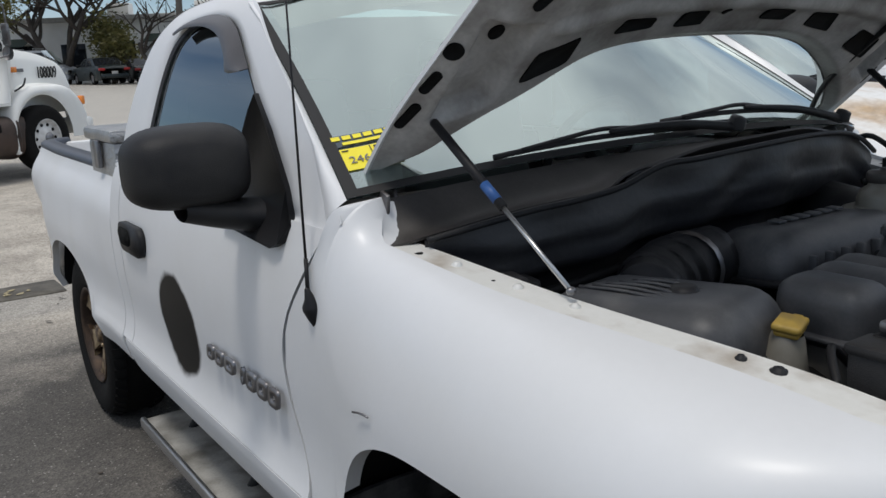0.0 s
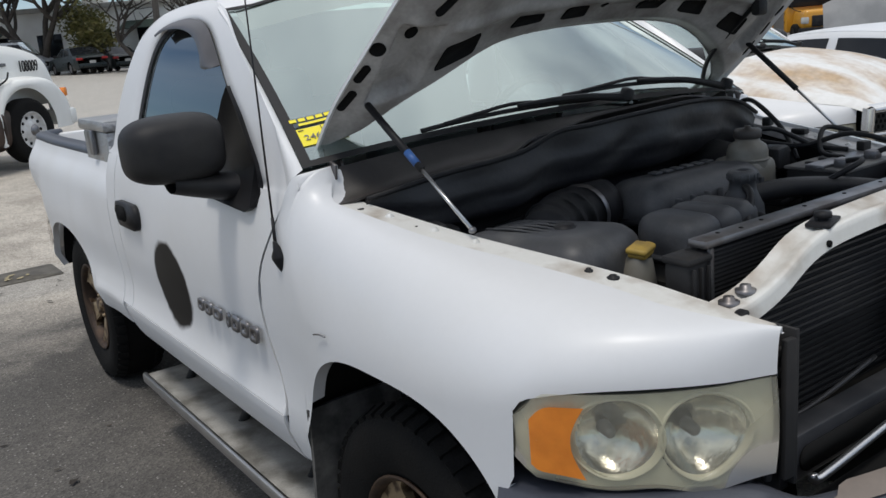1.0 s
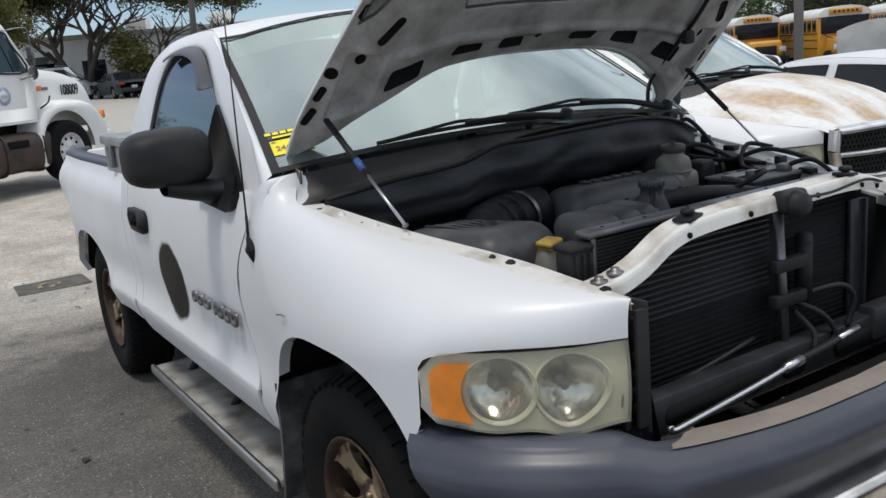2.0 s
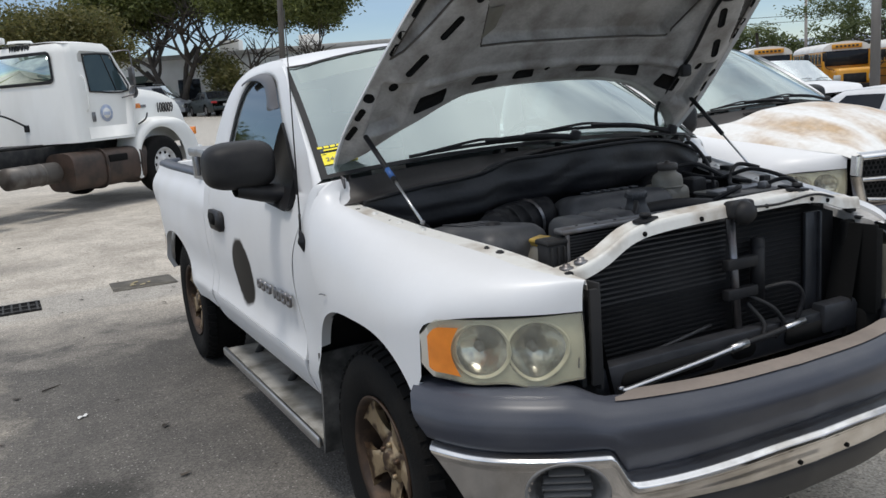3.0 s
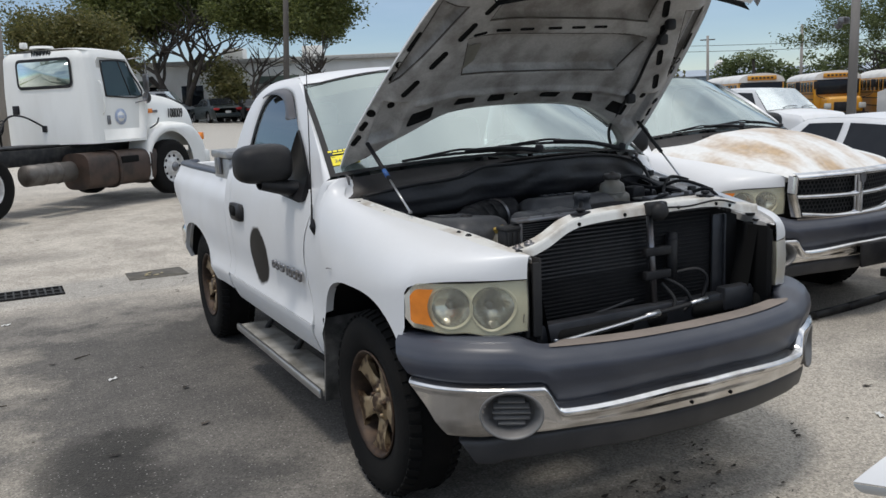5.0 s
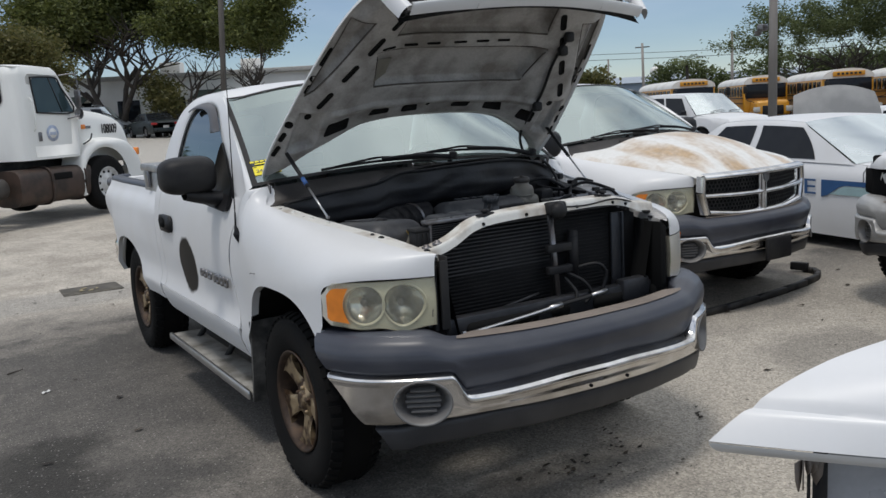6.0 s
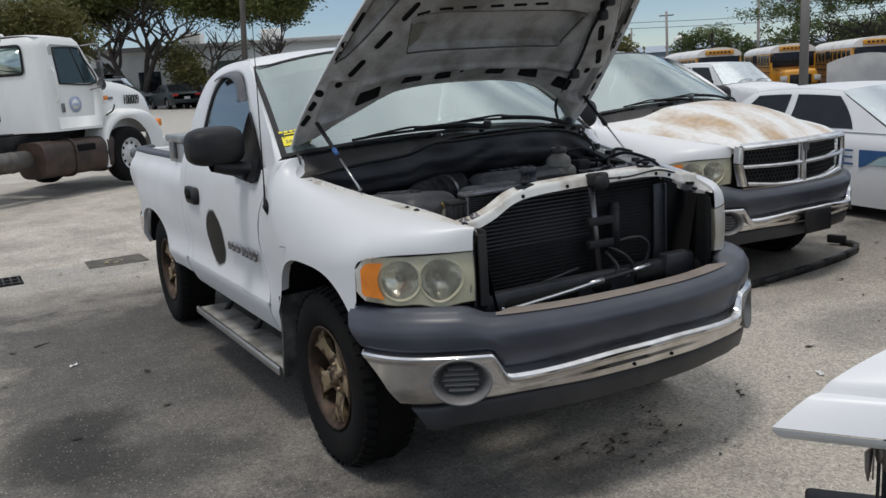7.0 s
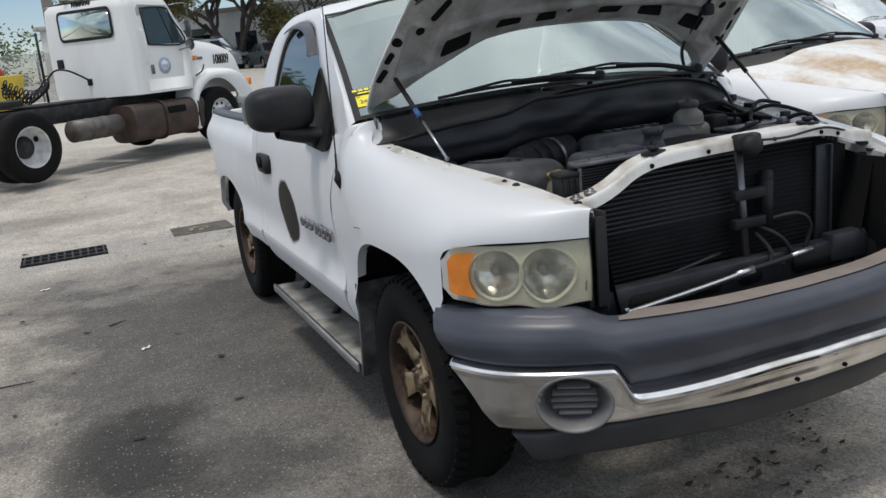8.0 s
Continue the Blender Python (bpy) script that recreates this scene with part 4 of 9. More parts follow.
def bumper(root, finish=None):
    b = new("front_bumper")
    b.parent = root
    top = lambda t: lerp(0.615 - 0.022 * smooth(0.1, 0.5, abs(t)), 0.672, smooth(0.515, 0.575, abs(t))) - 0.006 * smooth(0.6, 1.0, abs(t))
    end = [(0.36, 0.80), (0.44, 0.835), (0.50, 0.88), (0.58, 0.915), (0.665, 0.955), (0.81, 1.0)]  # the ends lean forward toward the ground
    def surf(rows):
        def fn(u, v):
            t = lerp(-1, 1, u)
            r = rows(t)
            k = v * (len(r) - 1)
            i = min(int(k), len(r) - 2)
            d, z = Vector(r[i]).lerp(Vector(r[i + 1]), k - i)
            p, n = front_pt(math.copysign(abs(t) - (1 - table(z, end)) * smooth(0.66, 1.0, abs(t)), t))
            q = p + n * d
            return Vector((q.x, q.y, z))
        return fn
    def upper(t):
        T = top(t)
        c, m = smooth(0.68, 0.56, abs(t)), smooth(0.56, 0.50, abs(t))
        ledge = lerp(0.824, 0.798, c) - 0.012 * smooth(0.8, 1, abs(t))
        back = lerp(-0.16, -0.105, c)
        return [(back, ledge - 0.05), (back + 0.008, ledge - 0.004), (-0.085, ledge), (-0.05, ledge - 0.008), (-0.02, ledge - 0.03), (0.0, ledge - 0.065), (0.004 - 0.012 * m, lerp(ledge, T, 0.6)), (-0.004 - 0.030 * m, T + 0.016), (-0.03 - 0.02 * m, T - 0.004)]
    def chrome(t):
        T = top(t)
        B = 0.513 - 0.032 * smooth(0.35, 1.0, abs(t))
        c = smooth(0.56, 0.50, abs(t))  # a broad shelf in the middle, a thin rolled edge at the corners
        return [(-0.06, T + lerp(0.001, 0.008, c)), (-0.014, T + lerp(0.004, 0.006, c)), (lerp(0.004, 0.012, c), T - lerp(0.004, 0.002, c)), (lerp(0.011, 0.025, c), T - lerp(0.010, 0.012, c)), (lerp(0.012, 0.027, c), T - lerp(0.020, 0.024, c)), (lerp(0.009, 0.014, c), T - lerp(0.034, 0.036, c)), (0.009, T - 0.05), (0.010, lerp(T, B, 0.72)), (0.0, B + 0.003), (-0.03, B - 0.010)]
    def dam(t):
        B = 0.508 - 0.044 * smooth(0.35, 1.0, abs(t))
        return [(-0.05, B), (-0.018, B - 0.006), (-0.022, B - 0.04), (-0.035, B - 0.088), (-0.05, B - 0.102), (-0.10, B - 0.098)]
    bm = bmesh.new()
    sheet(bm, surf(upper), 96, 24)
    part("bumper_cover", bm, finish or GREY_PLASTIC, b, "faded grey plastic bumper cover", auto=60)
    bm = bmesh.new()
    sheet(bm, surf(chrome), 160, 36)
    fog = [Vector((*front_pt(t)[0], 0.570)) for t in (-0.685, 0.685)]
    bmesh.ops.delete(bm, geom=[f for f in bm.faces if min(((f.calc_center_median() - c) * Vector((1, 1, 1.25))).length for c in fog) < 0.104], context="FACES")
    part("chrome_bumper" if finish is None else "bumper_face", bm, finish or CHROME, b, "worn chrome bumper face bar" if finish is None else "scuffed silver-painted bumper face", auto=70)
    bm = bmesh.new()
    sheet(bm, surf(dam), 96, 12)
    part("air_dam", bm, DAM, b, "dark grey plastic air dam")
    # dusty tan filler strip on the ledge
    bm = bmesh.new()
    def led(u, v):
        p, n = front_pt(lerp(-0.545, 0.545, u))
        q = p + n * lerp(-0.105 + 0.05 * smooth(0.86, 1.0, abs(2 * u - 1)), -0.05, v)
        return Vector((q.x, q.y, 0.804 - 0.009 * v ** 2))
    sheet(bm, led, 40, 4)
    part("ledge_strip", bm, TAN_TRIM, b, "dusty tan strip on the bumper ledge")
    for s in (-1, 1):
        p, n = front_pt(s * 0.685)
        c, ax = Vector((p.x, p.y, 0.570)), Vector((n.x, n.y, 0))
        bm = bmesh.new()
        lathe(bm, [(0.113, 0.004), (0.1135, 0.0125), (0.109, 0.0145), (0.101, 0.008), (0.084, -0.045), (0.078, -0.06), (0.0, -0.065)], c, ax, 40)
        for vv in bm.verts:
            vv.co.z = c.z + (vv.co.z - c.z) * 0.78
            far = (vv.co - c).dot(Vector((-ax.y, ax.x, 0)))
            around = front_pt(s * 0.685 + far / (front_pt(s * 0.685 + 0.01)[0] - front_pt(s * 0.685 - 0.01)[0]).length * 0.02)[0]
            vv.co += ax * (around - p).dot(n)
        vent = part("fog_bezel", bm, BEZEL, b, "grey round vent insert")
        bm = bmesh.new()
        u = Vector((-ax.y, ax.x, 0))
        for k in range(-2, 3):
            z = 0.020 * k
            w = math.sqrt(max(0.072 ** 2 - (z / 0.78) ** 2, 0)) * 0.95
            block(bm, c + ax * (-0.042) + Vector((0, 0, z)), (2 * w, 0.030, 0.008), 0.003, Matrix.Rotation(math.atan2(u.y, u.x), 4, "Z") @ pose(0, 0, 0, 22))
        part("vent_slats", bm, BEZEL, vent)
    for t in (-0.06, 0.10):
        bm = bmesh.new()
        p, n = front_pt(t)
        rod(bm, (p.x + n.x * 0.0, p.y + n.y * 0.0, 0.535), (p.x + n.x * 0.0135, p.y + n.y * 0.0135, 0.535), 0.007)
        part("bolt_hole", bm, VOID, b)
    return b


# ---- hood: s runs from its rear corners to the nose, h is the height over its plane ----
HOOD_O, HOOD_D, HOOD_N = Vector((0, 0.55, 1.32)), Vector((0, -0.748, 0.664)), Vector((0, 0.664, 0.748))


def hood_rear(x):
    return 0.03 + 0.41 * (1 - clamp(abs(x) / 0.80) ** 3.0)


def hood_half(s):
    return table(s, [(0.0, 0.825), (0.15, 0.838), (0.3, 0.838), (0.5, 0.812), (0.7, 0.78), (0.93, 0.735), (1.1, 0.69), (1.25, 0.625), (1.36, 0.59)])


def hood_front(x):
    return 1.36 - 0.09 * clamp(abs(x) / 0.6) ** 2


def hood_xy(u, v):
    """Across (u) and along (v) the hood: x and s."""
    k = lerp(-1, 1, u)
    s = lerp(hood_rear(k * 0.8), hood_front(k * 0.6), v)
    return k * hood_half(s), s


def crown(x, s):
    w = hood_half(s)
    k = clamp(abs(x) / w)
    dome = (0.05 * smooth(0.72, 0.45, k) + 0.03 * (1 - k * k)) * (1 - 0.95 * smooth(0.95, 1.36, s))
    return dome - 0.03 * smooth(0.93, 1.0, k) - 0.05 * smooth(1.15, 1.40, s)


def in_poly(x, y, pts):
    """Distance to the edge of a convex outline, positive inside."""
    d = 9.0
    for i in range(len(pts)):
        ax, ay = pts[i]
        bx, by = pts[(i + 1) % len(pts)]
        ln = math.hypot(bx - ax, by - ay)
        d = min(d, ((bx - ax) * (y - ay) - (by - ay) * (x - ax)) / ln)
    return d


PADS = [
    [(-0.42, 0.685), (0.40, 0.69), (0.45, 0.915), (-0.48, 0.915)],
    [(-0.41, 1.0), (0.40, 1.0), (0.36, 1.2), (-0.38, 1.2)],
    [(0.755, 0.65), (0.66, 1.10), (0.55, 1.09), (0.72, 0.70)],
    [(-0.755, 0.65), (-0.72, 0.70), (-0.55, 1.09), (-0.66, 1.10)],
    [(0.64, 0.34), (0.76, 0.30), (0.75, 0.56), (0.64, 0.56)],
    [(-0.76, 0.30), (-0.64, 0.34), (-0.64, 0.56), (-0.75, 0.56)],
]


def hood_inner(x, s):
    w = hood_half(s)
    k = clamp(abs(x) / w)
    h = -0.055
    for p in PADS:
        h += 0.042 * smooth(-0.006, 0.016, in_poly(x, s, p))
    h += 0.035 * smooth(0.86, 1.0, k) + 0.03 * smooth(0.05, 0.0, s - hood_rear(x * 0.8 / w)) + 0.02 * smooth(1.24, 1.34, s)
    h -= 0.012 * smooth(0.03, 0.0, abs(s - 0.575 + 0.03 * k)) * (k < 0.75)
    return h + 0.6 * crown(x, s) * smooth(1.0, 0.7, k)


def hood_place(x, s, h, flat):
    if flat:  # closed: laid down between the fenders
        return Vector((x, 0.45 - s * 0.985 + 0.0, 1.275 + 0.10 * (1 - clamp(abs(x) / 0.8) ** 2) * smooth(0.2, 0.6, 0.9 - s * 0.5) - 0.115 * s + h * 0.9))
    return HOOD_O + Vector((x, 0, 0)) + HOOD_D * s + HOOD_N * h


def hood(root, flat=False, paint=None, grille=True):
    hd = new("hood")
    hd.parent = root
    bm = bmesh.new()
    def outer(u, v):
        x, s = hood_xy(u, v)
        return hood_place(x, s, crown(x, s), flat)
    sheet(bm, outer, 48, 48)
    part("hood_skin", bm, paint or WHITE, hd, "white painted hood skin" if not paint else "white hood skin with rust stains")
    if not flat:
        bm = bmesh.new()
        def inner(u, v):
            x, s = hood_xy(lerp(0.004, 0.996, u), lerp(0.004, 0.985, v))
            return hood_place(x, s, hood_inner(x, s), flat)
        sheet(bm, inner, 190, 150, flip=True)
        part("hood_inner_panel", bm, HOOD_INNER, hd, "dirty bare grey inner hood panel", auto=60)
        bm = bmesh.new()
        for e in (0, 1):
            def edge(u, v):
                x, s = hood_xy(e, u)
                return hood_place(x, s, lerp(crown(x, s), hood_inner(x, s), v), flat)
            sheet(bm, edge, 30, 1)
            def edge2(u, v):
                x, s = hood_xy(u, e)
                return hood_place(x, s, lerp(crown(x, s), hood_inner(x, s), v), flat)
            sheet(bm, edge2, 30, 1)
        part("hood_edge", bm, WHITE, hd, auto=60)
        # openings pressed through the inner panel, near-black plates holding their shade
        def slot(x, s, w, l, turn=0, r=0.4, sk=0):
            z = hood_inner(x, s) - 0.004
            bm = bmesh.new()
            q = round_rect(w, l, min(w, l) * r, 4)
            q = [(a + sk * b, b) for a, b in q]
            ct, st = math.cos(radians(turn)), math.sin(radians(turn))
            top = []
            for a, b in q:
                px, ps = x + a * ct - b * st, s + a * st + b * ct
                top.append((px, ps))
            lo = [bm.verts.new(hood_place(px, ps, hood_inner(px, ps) - 0.0035, flat)) for px, ps in top]
            bm.faces.new(lo)
            up = [bm.verts.new(hood_place(px, ps, hood_inner(px, ps) + 0.012, flat)) for px, ps in top]
            for i in range(len(lo)):
                bm.faces.new((lo[i], lo[(i + 1) % len(lo)], up[(i + 1) % len(lo)], up[i]))
            part("slot", bm, VOID, hd)
        def shaped(pts):
            """A slot with straight sides through (x, s) points, its corners rounded."""
            n = len(pts)
            c = []
            for k in range(n):
                p, q, r = Vector(pts[k - 1]), Vector(pts[k]), Vector(pts[(k + 1) % n])
                for t in (0.0, 0.5, 1.0):
                    a, b = q.lerp(p, 0.16 * (1 - t)), q.lerp(r, 0.16 * t)
                    c.append(a.lerp(b, t) if t != 0.5 else q.lerp(p.lerp(r, 0.5), 0.06))
            bm = bmesh.new()
            lo = [bm.verts.new(hood_place(x, s, hood_inner(x, s) - 0.0035, flat)) for x, s in c]
            up = [bm.verts.new(hood_place(x, s, hood_inner(x, s) + 0.012, flat)) for x, s in c]
            bm.faces.new(lo)
            for i in range(len(lo)):
                bm.faces.new((lo[i], lo[(i + 1) % len(lo)], up[(i + 1) % len(lo)], up[i]))
            part("slot", bm, VOID, hd)
        shaped([(-0.604, 0.40), (-0.487, 0.437), (-0.497, 0.513), (-0.600, 0.485)])
        shaped([(-0.385, 0.493), (-0.285, 0.507), (-0.285, 0.535), (-0.372, 0.532)])
        shaped([(-0.215, 0.506), (-0.128, 0.512), (-0.142, 0.558), (-0.208, 0.556)])
        shaped([(0.062, 0.525), (0.160, 0.520), (0.165, 0.558), (0.070, 0.562)])
        shaped([(0.262, 0.500), (0.385, 0.478), (0.365, 0.540), (0.262, 0.545)])
        shaped([(0.487, 0.437), (0.600, 0.405), (0.595, 0.480), (0.497, 0.505)])
        slot(-0.081, 0.553, 0.014, 0.024, 0, 0.5)
        for sg in (-1, 1):
            for x, s_ in ((0.663, 0.65), (0.585, 0.808), (0.505, 0.958), (0.435, 1.095)):
                slot(sg * x, s_, 0.028, 0.105, sg * 27, 0.48)
            slot(sg * 0.695, 0.508, 0.034, 0.036, 0, 0.5)
            for s_, ln, w in ((0.30, 0.075, 0.020), (0.395, 0.06, 0.020), (0.478, 0.040, 0.036), (0.70, 0.052, 0.016), (0.763, 0.034, 0.032), (0.89, 0.105, 0.016)):
                slot(sg * (hood_half(s_) - 0.030), s_, w, ln, sg * 14, 0.48)
        for k, x in enumerate((-0.43, -0.315, -0.20, -0.06, 0.06, 0.175)):
            slot(x, 0.934 + 0.005 * k, 0.068, 0.012, 2, 0.45)
        for pad in PADS[:4]:  # dirt gathered in the seams round the pressed panels
            bm = bmesh.new()
            loop = []
            for (ax_, as_), (bx_, bs_) in zip(pad, pad[1:] + pad[:1]):
                loop += [(lerp(ax_, bx_, k / 6), lerp(as_, bs_, k / 6)) for k in range(6)]
            hose(bm, [hood_place(px, ps, hood_inner(px, ps) - 0.001, flat) for px, ps in loop + loop[:1]], 0.0042, 5, 2)
            part("panel_seam", bm, SEAM, hd)
        # label plate, wiring and washer hose
        bm = bmesh.new()
        for (a, b) in ((-0.40, 0.78),):
            vs = [bm.verts.new(hood_place(a + dx, b + ds, hood_inner(a + dx, b + ds) - 0.004, flat)) for dx, ds in ((-0.042, -0.05), (0.042, -0.05), (0.042, 0.05), (-0.042, 0.05))]
            bm.faces.new(vs)
        lab = part("emission_label", bm, RESERVOIR, hd, "faded paper label with unreadable print")
        bm = bmesh.new()
        for k in range(5):
            vs = [bm.verts.new(hood_place(-0.40 + dx, 0.75 + 0.017 * k + ds, hood_inner(-0.40 + dx, 0.75 + 0.017 * k) - 0.0065, flat)) for dx, ds in ((-0.033, -0.003), (0.03 - 0.012 * (k % 2), -0.003), (0.03 - 0.012 * (k % 2), 0.003), (-0.033, 0.003))]
            bm.faces.new(vs)
        part("print_bars", bm, STEEL, lab)
        bm = bmesh.new()
        line = [(0.735, 0.10), (0.60, 0.30), (0.55, 0.62), (0.505, 0.85), (0.50, 1.02)]
        hose(bm, [hood_place(a, b, hood_inner(a, b) - 0.012, flat) for a, b in line], 0.008)
        part("washer_hose", bm, BLACK, hd)
        for a, b in ((0.50, 1.02), (0.515, 0.93), (0.56, 0.55)):
            bm = bmesh.new()
            block(bm, hood_place(a, b, hood_inner(a, b) - 0.012, flat), (0.05, 0.035, 0.05), 0.012)
            part("hose_clip", bm, BLACK, hd)
        bm = bmesh.new()
        block(bm, hood_place(0.03, 1.245, hood_inner(0, 1.245) - 0.015, flat), (0.16, 0.05, 0.05), 0.01, pose(0, 0, 0, -41))
        part("hood_striker", bm, BLACK_DUSTY, hd)
    if not grille:
        return hd
    # grille shell fixed to the hood's nose
    g = new("grille")
    g.parent = hd
    def gp(x, drop, fwd):
        """drop: down from the nose edge, fwd: forward of it."""
        s = 1.365 - 0.09 * clamp(abs(x) / 0.62) ** 2 + fwd + (0 if flat else 0.045)
        return hood_place(x * (1 if flat else 1.04), s, -0.04 - drop * (1 if flat else 0.78), flat)
    def bar(bm, pts, w, d=0.05, bow=0.012):
        """A rounded bar through (x, drop) points."""
        for (x0, d0), (x1, d1) in zip(pts, pts[1:]):
            dx, dd = x1 - x0, d1 - d0
            ln = math.hypot(dx, dd)
            nx, nd = -dd / ln, dx / ln
            def fn(u, v):
                a = lerp(0, math.pi, v)
                o, f = math.cos(a) * w / 2, math.sin(a) * d
                x, dr = lerp(x0, x1, u) + nx * o, lerp(d0, d1, u) + nd * o
                return gp(x, dr, f)
            sheet(bm, fn, max(2, int(ln / 0.06)), 8)
    bm = bmesh.new()
    bar(bm, [(-0.60, 0.0), (-0.3, -0.012), (0, -0.015), (0.3, -0.012), (0.60, 0.0)], 0.055 if flat else 0.04)
    bar(bm, [(-0.56, 0.285), (-0.3, 0.31), (0, 0.315), (0.3, 0.31), (0.56, 0.285)], 0.055 if flat else 0.035)
    bar(bm, [(-0.605, -0.01), (-0.615, 0.12), (-0.575, 0.30)], 0.06)
    bar(bm, [(0.605, -0.01), (0.615, 0.12), (0.575, 0.30)], 0.06)
    part("grille_shell", bm, CHROME if flat else WHITE, g, "chrome grille surround" if flat else "white painted grille surround")
    bm = bmesh.new()
    bar(bm, [(0, 0.0), (0, 0.31)], 0.07, 0.045)
    bar(bm, [(-0.60, 0.15), (0, 0.155)], 0.045, 0.04)
    bar(bm, [(0, 0.155), (0.60, 0.15)], 0.045, 0.04)
    part("grille_cross", bm, CHROME if flat else WHITE, g)
    bm = bmesh.new()
    sheet(bm, lambda u, v: gp(lerp(-0.59, 0.59, u), lerp(0.0, 0.30, v), -0.03), 16, 4)
    part("grille_back", bm, VOID, g)
    bm = bmesh.new()
    for r in range(9):
        for c in range(34):
            x, dr = -0.58 + c * 0.0345 + (r % 2) * 0.017, 0.02 + r * 0.032
            if abs(x) > 0.58:
                continue
            pts = [gp(x + 0.0195 * math.cos(k * math.pi / 3 + math.pi / 6), dr + 0.0195 * math.sin(k * math.pi / 3 + math.pi / 6), -0.012) for k in range(6)]
            inn = [gp(x + 0.014 * math.cos(k * math.pi / 3 + math.pi / 6), dr + 0.014 * math.sin(k * math.pi / 3 + math.pi / 6), -0.012) for k in range(6)]
            a, b = [bm.verts.new(p) for p in pts], [bm.verts.new(p) for p in inn]
            for k in range(6):
                bm.faces.new((a[k], a[(k + 1) % 6], b[(k + 1) % 6], b[k]))
    part("grille_mesh", bm, BLACK_DUSTY, g, "black honeycomb grille mesh")
    bm = bmesh.new()
    q = [(-0.035, 0.0), (-0.028, 0.05), (0, 0.075), (0.028, 0.05), (0.035, 0.0), (0, -0.012)]
    vs = [bm.verts.new(gp(x, d, 0.052)) for x, d in q]
    bm.faces.new(vs)
    part("grille_badge", bm, STEEL, g)
    return hd


def ram_body(root, interior=True, visor=True, lamps=True, finish=None, stained=WHITE):
    for s in (-1, 1):
        fender(root, s)
        well(root, s, 0.0, 0.405, 0.525)
        door(root, s, stained if s < 0 else WHITE)
        side_panel(root, "cab_corner", s, lambda z: 2.006, lambda z: 2.128, 0.642, 1.275, WHITE, nu=4)
        side_panel(root, "rocker_panel", s, lambda z: 0.535, lambda z: 2.09, 0.48, 0.638, WHITE, nu=30, nz=8)
        greenhouse(root, s, visor)
        mirror(root, s)
        running_board(root, s)
        if lamps or s > 0:
            headlamp(root, s)
        for y in (0, 3.06):
            wheel(root, s, y)
    roof_and_back(root)
    windshield(root)
    if interior:
        cab_interior(root)
    bed(root)
    bumper(root, finish)


truck = thing("pickup_truck", "white regular-cab pickup truck with its hood propped open", "pickup truck")
ram_body(truck, stained=STAINED_DOOR)
hood(truck)


# ---- engine bay and front end of the open truck ----
SEAL_Z = [(-0.86, 1.245), (-0.62, 1.285), (-0.5, 1.298), (-0.36, 1.310), (-0.29, 1.345), (-0.1, 1.356), (0.1, 1.364), (0.4, 1.366), (0.6, 1.346), (0.72, 1.31), (0.86, 1.25)]


def cowl_and_wipers(root, raised=False):
    # cowl, wiper well and firewall
    bm = bmesh.new()
    def cw(u, v):
        x = lerp(-0.86, 0.86, u)
        k = (abs(x) / 0.86)
        yb, zb = 0.30 + 0.10 * k ** 2, 1.372 - 0.05 * k ** 2.2
        yf, zf = 0.155 + 0.18 * k ** 2.0, 1.325 - 0.09 * k ** 1.6
        if raised:
            yf, zf = 0.195 + 0.12 * k ** 2.0, table(x, SEAL_Z)
        z = lerp(zf, zb, v) - 0.022 * math.sin(math.pi * v) + 0.02 * smooth(0.10, 0.30, x + 0.35) * smooth(0.6, 0.3, abs(x)) * (1 - v)
        return Vector((x, lerp(yf, yb, v), z))
    sheet(bm, cw, 44, 8)
    thick(bm, 0.006)
    cowl = part("cowl_panel", bm, COWL, root, "dusty brown-black cowl panel")
    for i in range(0 if raised else 22):
        x = -0.30 + i * 0.028
        bm = bmesh.new()
        p, q = cw((x + 0.86) / 1.72, 0.25), cw((x + 0.86) / 1.72, 0.8)
        rod(bm, p + Vector((0, 0, 0.003)), q + Vector((0, 0, 0.003)), 0.004, n=4)
        part("cowl_slat", bm, BLACK, cowl)
    # wipers
    for x0, x1, high in ((0.12, -0.56, 0.0), (0.66, -0.06, 0.042)):
        w = new("wiper")
        w.parent = root
        uv = lambda x: 0.5 + 0.5 * x / 0.885
        bm = bmesh.new()
        p0 = windshield_point(uv(x0), 0.0) + Vector((0, -0.05, 0.02))
        p1 = windshield_point(uv(lerp(x0, x1, 0.55)), 0.030 + high) + Vector((0, -0.02, 0.026))
        hose(bm, [p0, p0.lerp(p1, 0.5) + Vector((0, -0.01, 0.012)), p1], lambda t: 0.013 - 0.006 * t)
        lathe(bm, [(0, 0.03), (0.02, 0.025), (0.024, 0)], p0, (0, -0.4, 0.9), 10)
        part("wiper_arm", bm, BLACK, w)
        bm = bmesh.new()
        hose(bm, [windshield_point(uv(lerp(x0, x1, f)), 0.016 + high + 0.022 * math.sin(f * 2.6)) + Vector((0, -0.012, 0.012)) for f in (0.12, 0.35, 0.6, 0.85, 1.0)], 0.0065)
        part("wiper_blade", bm, BLACK, w)
        bm = bmesh.new()
        hose(bm, [windshield_point(uv(lerp(x0, x1, f)), 0.020 + high + 0.022 * math.sin(f * 2.6)) + Vector((0, -0.018, 0.028 - 0.016 * abs(f - 0.57) / 0.35)) for f in (0.25, 0.42, 0.57, 0.72, 0.9)], 0.0055)
        part("blade_bridge", bm, BLACK, w)


